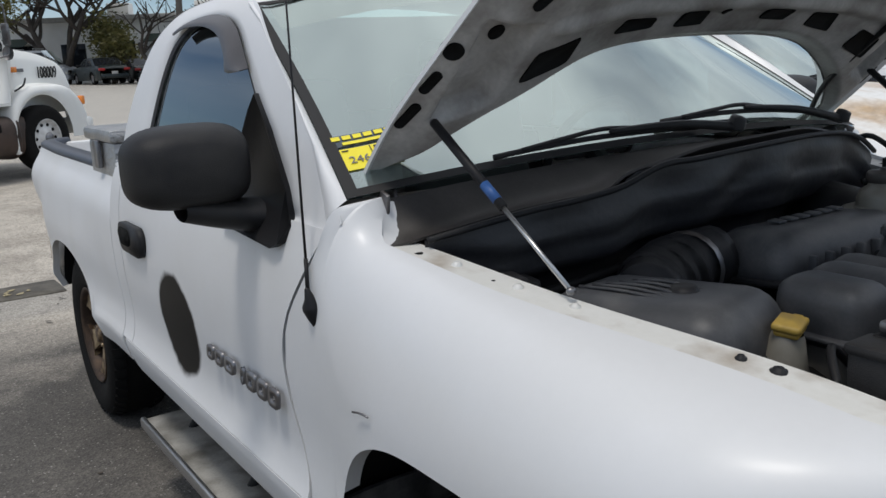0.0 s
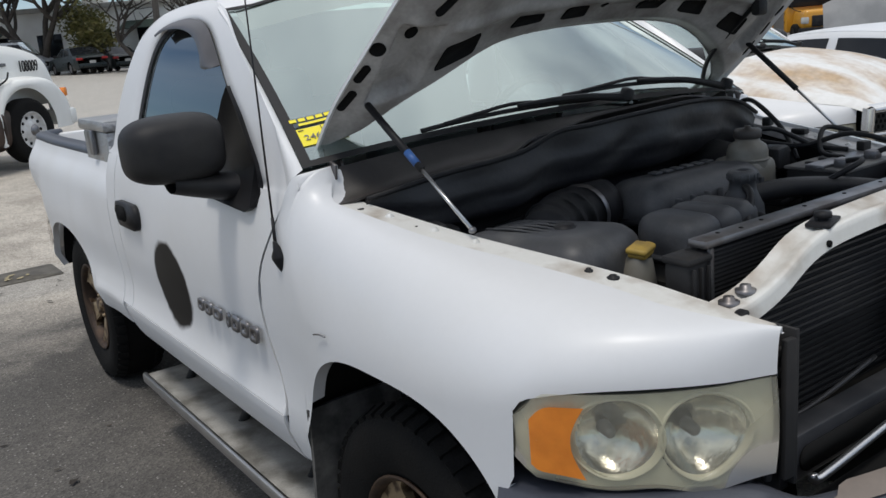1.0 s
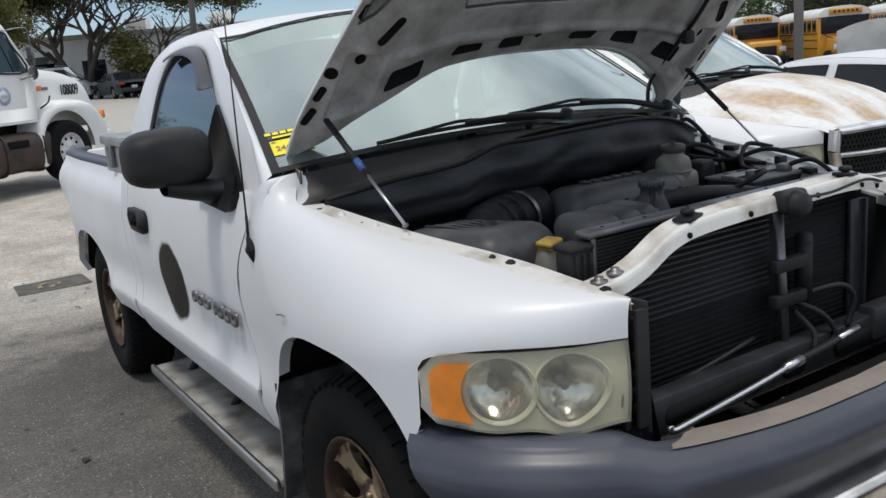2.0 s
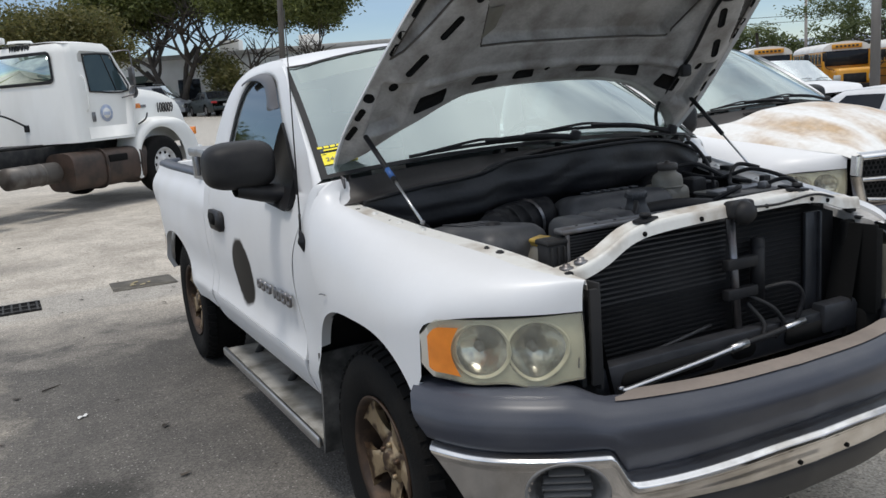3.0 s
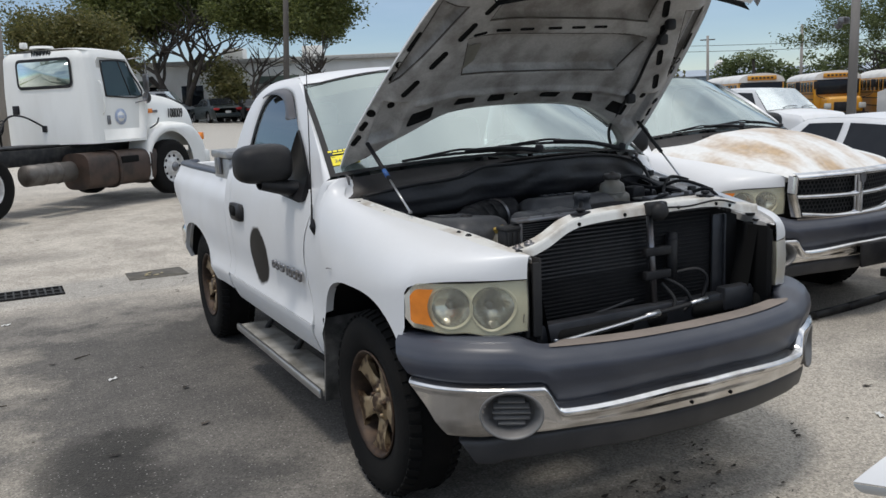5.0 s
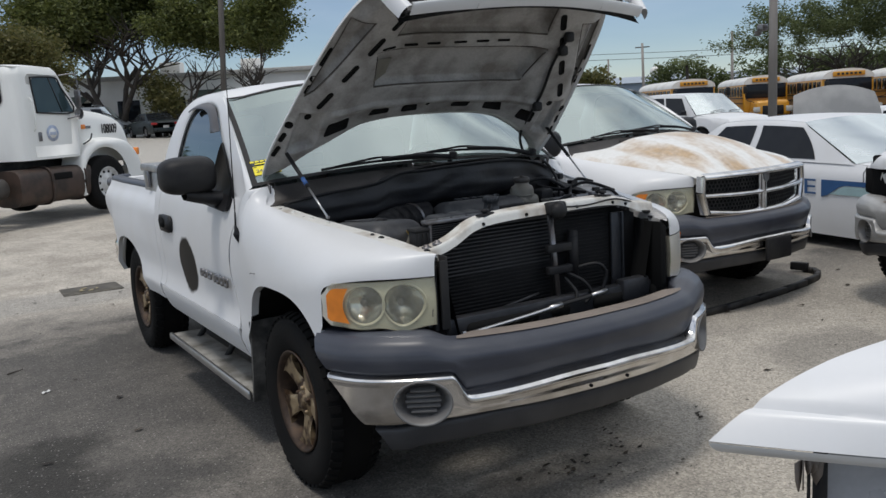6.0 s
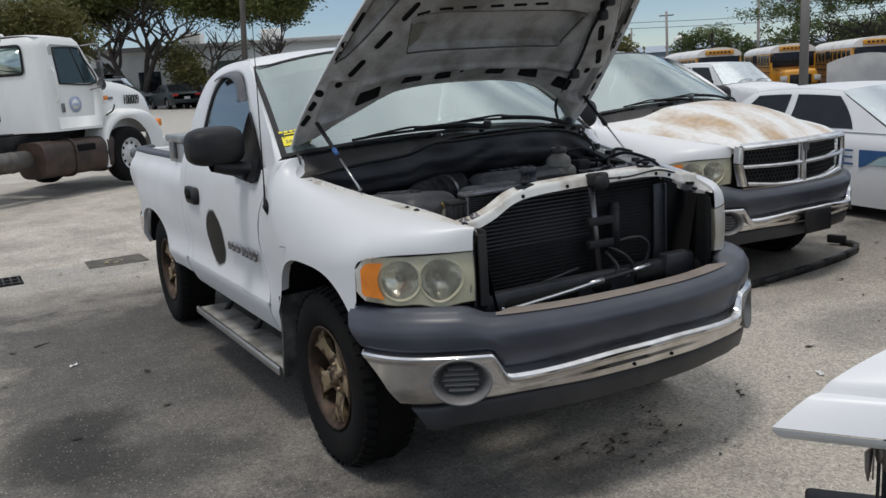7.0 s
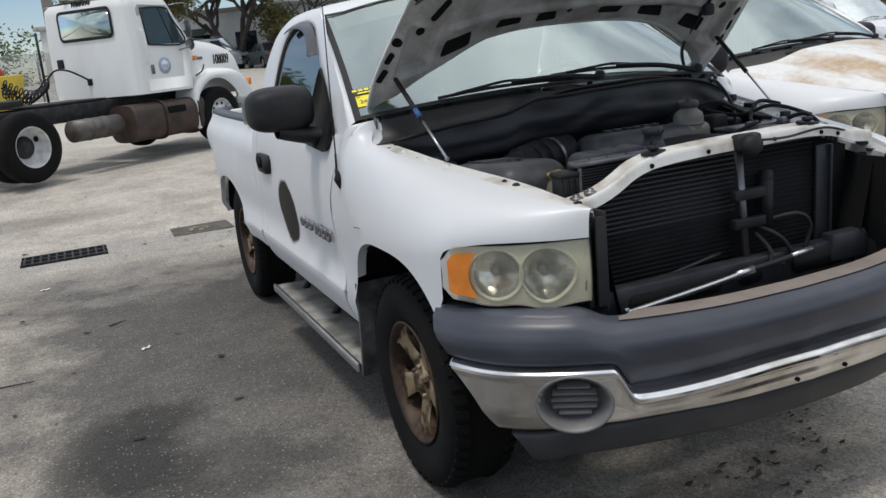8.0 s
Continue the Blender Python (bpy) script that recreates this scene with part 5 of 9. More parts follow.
def engine_bay(root):
    rail = lambda y: (table(y, RAIL_X), table(y, RAIL_Z))
    for s in (-1, 1):
        bm = bmesh.new()
        def fl(u, v):
            y = lerp(-0.74, 0.34, u)
            x, z = rail(y)
            lip = 0.075 * clamp((table(y, PLAN) - x) / 0.25)
            return Vector((s * lerp(x + lip, x - 0.022, v), y, z - 0.0135 - 0.03 * smooth(0.88, 1, v)))
        sheet(bm, fl, 40, 16)
        thick(bm, 0.002)
        rl = part("fender_rail", bm, SCUFFED if s < 0 else HOOD_INNER, root, "scuffed white inner fender rail with dirt stains" if s < 0 else "grimy grey inner fender rail")
        for y, mat, r in ((-0.43, BLACK, 0.013), (-0.375, BLACK, 0.009), (-0.10, WHITE_OLD, 0.010), (0.02, WHITE_OLD, 0.011), (0.17, WHITE_OLD, 0.011)):
            x, z = rail(y)
            bm = bmesh.new()
            lathe(bm, [(0.0, 0.006), (r * 0.6, 0.006), (r * 0.65, 0.003), (r, 0.002), (r, -0.008)], (s * (x + 0.022), y, z - 0.0125), (0, 0, 1), 10)
            part("rail_bolt", bm, mat, rl)
        for y, r in ((0.07, 0.004), (0.26, 0.009)):
            x, z = rail(y)
            bm = bmesh.new()
            lathe(bm, [(0.0, 0.0), (r, 0.0), (r, -0.006)], (s * (x + 0.030), y, z - 0.0128), (0, 0, 1), 10)
            part("rail_hole", bm, VOID, rl)
        if s > 0:
            for y, w, h in ((-0.62, 0.05, 0.014), (-0.50, 0.03, 0.022), (-0.30, 0.06, 0.018), (-0.17, 0.03, 0.03), (0.08, 0.05, 0.02), (0.22, 0.03, 0.03)):
                x, z = rail(y)
                bm = bmesh.new()
                block(bm, (x + 0.005, y, z - 0.012 + h / 2), (0.034, w, h), 0.005, pose(0, 0, 0, 0, 0, 60 * y))
                part("rail_clip", bm, BLACK_DUSTY, rl)
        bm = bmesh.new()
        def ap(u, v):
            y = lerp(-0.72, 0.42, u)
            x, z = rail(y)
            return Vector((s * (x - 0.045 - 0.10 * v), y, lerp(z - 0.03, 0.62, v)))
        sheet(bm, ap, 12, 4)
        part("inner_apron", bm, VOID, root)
        bm = bmesh.new()  # hood hinge
        block(bm, (s * 0.795, 0.41, 1.29), (0.010, 0.075, 0.11), 0.004, pose(0, 0, 0, -25))
        rod(bm, (s * 0.80, 0.40, 1.27), (s * 0.775, 0.40, 1.27), 0.012)
        part("hood_hinge", bm, STEEL, root, "grey steel hood hinge")
        bm = bmesh.new()
        bmesh.ops.create_uvsphere(bm, u_segments=16, v_segments=8, radius=1.0, matrix=Matrix.Translation((s * 0.853, 0.42, 1.276)) @ Matrix.Diagonal((0.019, 0.030, 0.013, 1)))
        part("hinge_opening", bm, VOID, root)
        bm = bmesh.new()
        block(bm, (s * 0.828, 0.385, 1.300), (0.010, 0.030, 0.095), 0.004, pose(0, 0, 0, 20, s * 6, 0))
        rod(bm, (s * 0.838, 0.405, 1.268), (s * 0.815, 0.405, 1.268), 0.013)
        part("hinge_arm", bm, STEEL, root, "grimy steel hinge arm")
        g = new("gas_strut")
        g.parent = root
        a, b = Vector((s * 0.74, -0.08, 1.222 + 0.012 * s)), Vector((s * 0.765, 0.28, 1.500 + 0.016 * s))
        mid = a.lerp(b, 0.46)
        bm = bmesh.new()
        rod(bm, a, mid, 0.0046)
        part("strut_rod", bm, ALLOY, g, "thin chrome strut rod")
        bm = bmesh.new()
        rod(bm, mid, b, 0.0095)
        part("strut_cylinder", bm, BLACK, g)
        if s < 0:
            bm = bmesh.new()
            rod(bm, a.lerp(b, 0.50), a.lerp(b, 0.60), 0.0101)
            part("strut_label", bm, BLUE, g, "small blue label")
        for p in (a, b):
            bm = bmesh.new()
            lathe(bm, [(0, 0.010), (0.006, 0.007), (0.008, 0), (0.006, -0.007), (0, -0.010)], p, (1, 0, 0), 10)
            part("ball_joint", bm, STEEL, g)
    cowl_and_wipers(root, True)
    bm = bmesh.new()
    def fw(u, v):
        x = lerp(-0.80, 0.80, u)
        k = abs(x) / 0.86
        y0, z0 = 0.190 + 0.12 * k ** 2.0, table(x, SEAL_Z) - 0.003
        bulge = 0.02 * math.sin(9 * x + 2) * v - 0.014 * math.sin(math.pi * clamp(v / 0.32)) + 0.007 * math.sin(v * 48 + 2.6 * math.sin(5 * x) + 1.3 * math.sin(13 * x)) * smooth(0.03, 0.08, v) + 0.07 * smooth(0.28, 0.36, v) + 0.008 * math.sin(23 * x) * smooth(0.0, 0.1, v)
        return Vector((x, y0 - 0.012 + bulge * 1.0 + 0.05 * v, lerp(z0, 0.80, v)))
    sheet(bm, fw, 60, 24)
    part("firewall_insulation", bm, INSULATION, root, "sagging black firewall insulation")
    bm = bmesh.new()
    hose(bm, [(lerp(-0.80, 0.80, i / 14), fw(i / 14, 0).y - 0.012, fw(i / 14, 0).z + 0.002) for i in range(15)], 0.007)
    part("cowl_seal", bm, BLACK, root, "black rubber cowl seal")
    bm = bmesh.new()
    hose(bm, [fw(u, 0.42) + Vector((0, -0.03, 0.0)) for u in (0.08, 0.2, 0.35, 0.5, 0.65, 0.8)], 0.012)
    part("heater_harness", bm, BLACK, root)
    # battery-side and centre parts
    e = new("engine")
    e.parent = root
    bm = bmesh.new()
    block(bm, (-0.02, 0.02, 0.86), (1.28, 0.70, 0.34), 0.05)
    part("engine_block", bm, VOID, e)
    bm = bmesh.new()
    block(bm, (-0.515, -0.075, 1.075), (0.31, 0.40, 0.19), 0.075, pose(0, 0, 0, -3, 2, 14), seg=5)
    air = part("air_filter_box", bm, COVER, e, "dusty black air filter housing")
    bm = bmesh.new()
    block(bm, (-0.515, -0.075, 1.060), (0.328, 0.418, 0.016), 0.006, pose(0, 0, 0, -3, 2, 14))
    part("lid_flange", bm, BLACK, air)
    for k in range(5):
        bm = bmesh.new()
        hose(bm, [(-0.60 + 0.026 * k, 0.05 - 0.01 * k, 1.166), (-0.585 + 0.026 * k, -0.06, 1.175), (-0.57 + 0.026 * k, -0.15, 1.168)], 0.004, 5, 3)
        part("lid_rib", bm, COVER, air)
    bm = bmesh.new()
    lathe(bm, [(0, 0.012), (0.022, 0.012), (0.026, 0.006), (0.030, 0)], (-0.50, -0.12, 1.170), (0, 0, 1), 14)
    part("lid_emblem", bm, BLACK, air)
    bm = bmesh.new()
    hose(bm, [(-0.40, 0.06, 1.10), (-0.28, 0.12, 1.125), (-0.12, 0.12, 1.13)], 0.075, 18, 5)
    part("intake_duct", bm, BLACK, e, "ribbed black intake duct")
    for k in range(4):
        bm = bmesh.new()
        x = -0.36 + 0.05 * k
        lathe(bm, [(0.077, -0.008), (0.084, 0), (0.077, 0.008)], (x, 0.085 + 0.01 * k, 1.108 + 0.006 * k), (1, 0.35, 0.1), 20)
        part("duct_ring", bm, BLACK if k < 3 else STEEL, e)
    bm = bmesh.new()
    block(bm, (0.12, 0.03, 1.135), (0.50, 0.25, 0.13), 0.05, pose(0, 0, 0, -6, 0, -4), seg=4, taper=(0.86, 0.8))
    ib = part("intake_resonator", bm, COVER, e, "dusty black plastic engine cover with worn raised print")
    for i, (x, w) in enumerate(((0.0, 0.03), (0.045, 0.03), (0.09, 0.03), (0.135, 0.03), (0.18, 0.03), (0.225, 0.03))):
        for row in range(2):
            if row and i in (0, 5):
                continue
            bm = bmesh.new()
            block(bm, (x + 0.01, 0.045 - 0.05 * row, 1.206 - 0.006 * row), (w, 0.032, 0.006), 0.002)
            part("raised_print", bm, COVER, ib)
    bm = bmesh.new()
    block(bm, (0.12, 0.03, 1.090), (0.515, 0.265, 0.014), 0.006, pose(0, 0, 0, -6, 0, -4))
    part("cover_flange", bm, BLACK, ib)
    for k in range(7):
        bm = bmesh.new()
        block(bm, (-0.06 + 0.06 * k, -0.095, 1.11), (0.012, 0.02, 0.10), 0.004)
        part("cover_rib", bm, COVER, ib)
    bm = bmesh.new()
    block(bm, (-0.18, -0.26, 1.005), (0.32, 0.20, 0.17), 0.03)
    tank = part("coolant_tank", bm, TANK_LOW, e, "cloudy dark coolant reservoir in lobes")
    bm = bmesh.new()
    block(bm, (-0.18, -0.262, 1.088), (0.352, 0.226, 0.012), 0.005, seg=3)
    part("tank_seam", bm, COVER, tank)
    for i, (x, w) in enumerate(((-0.275, 0.13), (-0.17, 0.11), (-0.085, 0.10))):
        bm = bmesh.new()
        block(bm, (x, -0.272 + 0.012 * i, 1.115), (w, 0.185, 0.14), 0.042, seg=4)
        part("tank_lobe", bm, COVER, tank)
    bm = bmesh.new()
    lathe(bm, [(0.058, -0.07), (0.054, -0.02), (0.036, 0.02), (0.032, 0.045), (0.036, 0.047), (0.037, 0.066), (0.032, 0.072), (0.018, 0.073), (0.014, 0.069), (0.0, 0.069)], (0.012, -0.24, 1.165), (0, 0, 1), 18)
    part("coolant_cap", bm, COVER, tank)
    for k in range(12):
        bm = bmesh.new()
        a = k * math.pi / 6
        block(bm, (0.012 + 0.037 * math.cos(a), -0.24 + 0.037 * math.sin(a), 1.222), (0.005, 0.005, 0.016), 0.0015)
        part("cap_grip", bm, COVER, tank)
    bm = bmesh.new()
    hose(bm, [(-0.015, -0.270, 1.200), (-0.045, -0.305, 1.185), (-0.10, -0.335, 1.14), (-0.16, -0.365, 1.115), (-0.27, -0.385, 1.085), (-0.33, -0.40, 1.04)], 0.011, 10)
    part("vent_hose", bm, BLACK, tank)
    bm = bmesh.new()
    hose(bm, [(-0.01, -0.25, 1.12), (-0.03, -0.33, 1.13), (-0.10, -0.38, 1.09), (-0.26, -0.41, 1.08), (-0.34, -0.45, 1.0)], 0.013)
    part("overflow_hose", bm, BLACK, e)
    bm = bmesh.new()
    hose(bm, [(0.02, -0.2, 1.15), (0.2, -0.25, 1.16), (0.42, -0.34, 1.13), (0.50, -0.47, 1.10)], 0.028)
    part("upper_radiator_hose", bm, BLACK, e)
    bm = bmesh.new()
    block(bm, (-0.425, -0.287, 1.132), (0.066, 0.050, 0.015), 0.006, pose(0, 0, 0, 6, -4, 20), seg=3)
    block(bm, (-0.425, -0.287, 1.122), (0.058, 0.044, 0.014), 0.006, pose(0, 0, 0, 6, -4, 20))
    block(bm, (-0.388, -0.276, 1.132), (0.020, 0.018, 0.010), 0.003, pose(0, 0, 0, 6, -4, 20))
    part("washer_filler_cap", bm, YELLOW_CAP, e, "faded yellow filler cap")
    bm = bmesh.new()
    lathe(bm, [(0.046, -0.16), (0.044, -0.07), (0.031, -0.02), (0.026, -0.008)], (-0.425, -0.285, 1.124), (0.05, -0.1, 1), 16)
    part("washer_filler_neck", bm, RESERVOIR, e)
    bm = bmesh.new()
    block(bm, (0.38, 0.02, 1.13), (0.13, 0.16, 0.14), 0.03, seg=3)
    lathe(bm, [(0.056, -0.04), (0.060, -0.02), (0.060, 0.030), (0.054, 0.048), (0.036, 0.060), (0.034, 0.074)], (0.37, 0.0, 1.19), (0, 0, 1), 20)
    lathe(bm, [(0.061, 0.002), (0.064, 0.004), (0.064, 0.008), (0.061, 0.010)], (0.37, 0.0, 1.19), (0, 0, 1), 20)
    part("brake_reservoir", bm, RESERVOIR, e, "grimy translucent brake fluid reservoir")
    bm = bmesh.new()
    lathe(bm, [(0.037, 0), (0.041, 0.004), (0.041, 0.022), (0.036, 0.028), (0.012, 0.029), (0.010, 0.036), (0, 0.037)], (0.37, 0.0, 1.258), (0, 0, 1), 16)
    part("brake_cap", bm, COWL, e)
    bm = bmesh.new()
    rod(bm, (0.45, 0.05, 1.10), (0.50, 0.26, 1.12), 0.11, n=20)
    part("brake_booster", bm, BLACK, e)
    bm = bmesh.new()
    block(bm, (0.55, -0.19, 1.085), (0.26, 0.19, 0.17), 0.012)
    bat = part("battery", bm, BLACK, e, "black battery with grey top")
    bm = bmesh.new()
    block(bm, (0.55, -0.19, 1.176), (0.27, 0.06, 0.014), 0.004)
    part("hold_down", bm, STEEL, bat)
    bm = bmesh.new()
    block(bm, (0.55, -0.19, 1.169), (0.268, 0.198, 0.010), 0.004)
    part("battery_lid", bm, BATTERY_TOP, bat, "dusty grey battery lid")
    for k in range(3):
        bm = bmesh.new()
        lathe(bm, [(0, 0.007), (0.012, 0.006), (0.014, 0.0)], (0.48 + 0.07 * k, -0.135, 1.173), (0, 0, 1), 12)
        part("filler_plug", bm, BLACK, bat)
    for x in (0.47, 0.63):
        bm = bmesh.new()
        block(bm, (x, -0.245, 1.185), (0.04, 0.04, 0.03), 0.008)
        part("terminal", bm, STEEL, bat)
    for pts in ([(0.63, -0.25, 1.19), (0.67, -0.32, 1.21), (0.66, -0.42, 1.15), (0.60, -0.5, 1.05)], [(0.47, -0.25, 1.19), (0.40, -0.34, 1.21), (0.32, -0.3, 1.17), (0.25, -0.2, 1.1)],
                [(0.76, 0.33, 1.30), (0.70, 0.22, 1.33), (0.66, 0.08, 1.25), (0.60, -0.02, 1.16)], [(0.72, -0.30, 1.20), (0.66, -0.16, 1.24), (0.62, -0.02, 1.20), (0.56, 0.12, 1.22)], [(0.74, -0.12, 1.235), (0.68, -0.06, 1.25), (0.60, -0.10, 1.19), (0.55, -0.20, 1.185)], [(0.45, 0.10, 1.24), (0.56, 0.05, 1.26), (0.64, -0.05, 1.2), (0.66, -0.15, 1.19)],
                [(-0.46, -0.40, 1.06), (-0.40, -0.35, 1.10), (-0.33, -0.36, 1.04), (-0.30, -0.42, 1.0)]):
        bm = bmesh.new()
        hose(bm, pts, 0.008)
        part("wire", bm, BLACK, e)
    for x, y, z in ((0.66, -0.36, 1.13), (0.62, 0.05, 1.15), (0.50, 0.0, 1.18), (0.30, -0.17, 1.12), (-0.70, 0.16, 1.15), (-0.62, 0.22, 1.12)):
        bm = bmesh.new()
        block(bm, (x, y, z), (0.09, 0.08, 0.07), 0.015, pose(0, 0, 0, 0, 0, 20 * x))
        part("relay_box", bm, BLACK, e)
    bm = bmesh.new()
    rod(bm, (-0.30, -0.42, 0.98), (0.0, -0.36, 0.98), 0.05, n=16)
    rod(bm, (-0.05, -0.33, 0.95), (0.05, -0.33, 0.95), 0.12, n=20)
    part("fan_shroud_hub", bm, BLACK, e)
    # radiator, condenser and support
    r = new("radiator")
    r.parent = root
    bm = bmesh.new()
    block(bm, (0.02, -0.50, 0.93), (1.06, 0.05, 0.50), 0.006)
    part("radiator_core", bm, FIN, r)
    bm = bmesh.new()
    block(bm, (0.02, -0.51, 1.194), (1.06, 0.050, 0.018), 0.006)
    tr_ = part("top_rail", bm, STEEL, r, "grimy grey radiator top rail")
    for x in (-0.44, -0.38, -0.30, -0.14, 0.02, 0.18, 0.34, 0.46):
        bm = bmesh.new()
        lathe(bm, [(0, 0.0008), (0.005, 0.0008), (0.005, -0.004)], (x, -0.515 + 0.008 * math.sin(40 * x), 1.2035), (0, 0, 1), 8)
        part("rail_slot", bm, VOID, tr_)
    for s in (-1, 1):
        bm = bmesh.new()
        block(bm, (0.02 + s * 0.548, -0.50, 1.03), (0.066, 0.064, 0.27), 0.010)
        block(bm, (0.02 + s * 0.548, -0.50, 1.168), (0.074, 0.072, 0.018), 0.007)
        for k in range(3):
            block(bm, (0.02 + s * 0.548 - 0.022 + 0.022 * k, -0.535, 1.06), (0.006, 0.010, 0.19), 0.002)
        for k in range(2):
            block(bm, (0.02 + s * 0.530, -0.541, 1.06 - 0.05 * k), (0.026, 0.022, 0.020), 0.005)
        st_ = part("side_tank", bm, BLACK, r)
        bm = bmesh.new()
        block(bm, (0.02 + s * 0.510, -0.528, 1.09), (0.012, 0.010, 0.19), 0.002)
        part("end_strip", bm, STEEL, st_)
    for k in range(22):
        bm = bmesh.new()
        z = 1.177 - 0.0092 * k
        block(bm, (0.02, -0.527, z), (1.02, 0.005, 0.003))
        part("radiator_fin", bm, TUBE, r, flat=True)
    c = new("condenser")
    c.parent = root
    bm = bmesh.new()
    plate(bm, [(-0.55, 0.755), (0.55, 0.755), (0.55, 1.13), (0.42, 1.172), (-0.36, 1.172), (-0.45, 1.11), (-0.55, 1.06)], 0.022, Matrix.Translation((0, -0.589, 0)) @ pose(0, 0, 0, 90))
    part("condenser_core", bm, FIN, c)
    for k in range(24):
        bm = bmesh.new()
        z = 1.165 - 0.0155 * k
        x0 = table(z, [(1.05, -0.52), (1.09, -0.47), (1.13, -0.42), (1.17, -0.36)])
        block(bm, ((x0 + 0.05) / 2, -0.613, z), (0.05 - x0, 0.005, 0.0055))
        part("condenser_tube", bm, TUBE if k < 13 else FIN, c, flat=True)
        bm = bmesh.new()
        block(bm, (0.235, -0.6125, z - 0.006), (0.31, 0.004, 0.005))
        part("condenser_tube", bm, FIN, c, flat=True)
    bm = bmesh.new()
    hose(bm, [(-0.57, -0.61, 0.80), (-0.3, -0.618, 0.80), (-0.02, -0.618, 0.84)], 0.006)
    part("condenser_seam", bm, TUBE, c)
    bm = bmesh.new()
    block(bm, (0.425, -0.622, 0.955), (0.060, 0.016, 0.38), 0.005)
    block(bm, (0.455, -0.632, 0.955), (0.010, 0.020, 0.38), 0.003)
    part("side_post", bm, GREY_BEAM, c, "dark steel upright beside the condenser")
    # white wavy upper crossmember
    bm = bmesh.new()
    ZS = [(-0.60, 1.105), (-0.53, 1.118), (-0.46, 1.145), (-0.38, 1.19), (-0.30, 1.21), (-0.10, 1.222), (0.10, 1.225), (0.30, 1.226), (0.42, 1.212), (0.52, 1.182), (0.62, 1.17)]
    def sup(u, v):
        x = lerp(-0.60, 0.62, u)
        z = table(x, ZS)
        a = v * 5
        y0 = -0.655 - 0.03 * (1 - (x / 0.64) ** 2)
        rows = [(0.064, -0.004), (0.058, 0.008), (0.030, -0.002), (0.006, 0.004), (0.0, 0.0), (-0.006, -0.034)]
        i = min(int(a), 4)
        d, dz = Vector(rows[i]).lerp(Vector(rows[i + 1]), a - i)
        return Vector((x, y0 + d, z + dz))
    sheet(bm, sup, 60, 15)
    thick(bm, 0.004)
    xm = part("upper_crossmember", bm, SCUFFED, root, "stained white radiator crossmember", auto=50)
    for x, y in ((-0.30, -0.65), (0.33, -0.65), (-0.57, -0.63), (-0.52, -0.63)):
        bm = bmesh.new()
        z = table(x, ZS)
        lathe(bm, [(0, 0.026), (0.016, 0.024), (0.018, 0.014), (0.010, 0.011), (0.010, 0.004), (0.024, 0.003), (0.024, -0.002)] if abs(x) < 0.4 else [(0, 0.014), (0.010, 0.012), (0.012, 0.004), (0.020, 0.003), (0.020, -0.004)], (x, y, z + 0.004), (0, 0, 1), 14)
        rb_ = part("rubber_bumper", bm, BLACK if abs(x) < 0.4 else STEEL, xm)
        if abs(x) < 0.4:
            bm = bmesh.new()
            block(bm, (x, y, z + 0.008), (0.062, 0.050, 0.008), 0.003, pose(0, 0, 0, 0, -8 if x < 0 else 6, 12))
            part("bumper_plate", bm, BLACK, rb_)
    for x in (-0.33, -0.12, 0.15, 0.36, 0.44):
        bm = bmesh.new()
        z = table(x, ZS)
        y0 = -0.655 - 0.03 * (1 - (x / 0.64) ** 2)
        rod(bm, (x, y0 - 0.0, z - 0.022), (x, y0 - 0.0085, z - 0.022), 0.007)
        part("punched_hole", bm, VOID, xm)
    bm = bmesh.new()
    block(bm, (0.03, -0.69, 1.210), (0.10, 0.045, 0.055), 0.014, seg=3)
    lathe(bm, [(0, 0.042), (0.026, 0.038), (0.037, 0.018), (0.037, 0)], (0.03, -0.70, 1.20), (0, -1, 0.15), 16)
    part("hood_latch", bm, BLACK, root, "black hood latch")
    bm = bmesh.new()
    hose(bm, [(0.08, -0.70, 1.21), (0.2, -0.695, 1.205), (0.36, -0.69, 1.215), (0.5, -0.66, 1.185), (0.60, -0.62, 1.16)], 0.004)
    part("latch_cable", bm, BLACK, root)
    for s in (-1, 1):
        bm = bmesh.new()
        block(bm, (s * 0.594, -0.700, 0.945), (0.018, 0.09, 0.29), 0.008, pose(0, 0, 0, 0, 0, s * 14))
        block(bm, (s * 0.575, -0.65, 0.945), (0.05, 0.03, 0.31), 0.008)
        for k in range(6):
            block(bm, (s * 0.580, -0.745, 0.85 + 0.04 * k), (0.018, 0.012, 0.018), 0.004)
        block(bm, (s * 0.580, -0.762, 0.945), (0.030, 0.014, 0.27), 0.004, pose(0, 0, 0, 0, 0, s * 6))
        block(bm, (s * 0.566, -0.715, 0.945), (0.010, 0.11, 0.30), 0.003)
        # same plastic on both sides; the +x one has shade put into its colour
        br = part("grille_bracket", bm, VOID if s > 0 else SEAL, root, "black plastic grille side bracket")
        bm = bmesh.new()
        block(bm, (s * 0.598, -0.675, 1.108), (0.028, 0.024, 0.012), 0.005, pose(0, 0, 0, 0, s * 12, 0))
        part("corner_clip", bm, BLACK, br)
        bm = bmesh.new()  # torn foam edge along the lamp
        sheet(bm, lambda u, v: Vector((s * (0.604 + 0.010 * math.sin(11 * u) + 0.014 * v), -0.735 - 0.012 * v + 0.006 * math.sin(17 * u + 2 * v), lerp(0.85, 1.06, u))), 22, 2)
        thick(bm, 0.004)
        part("foam_strip", bm, SEAM, br)
        bm = bmesh.new()
        block(bm, (s * 0.60, -0.64, 0.70), (0.09, 0.20, 0.22), 0.02)
        part("frame_horn", bm, VOID, root)
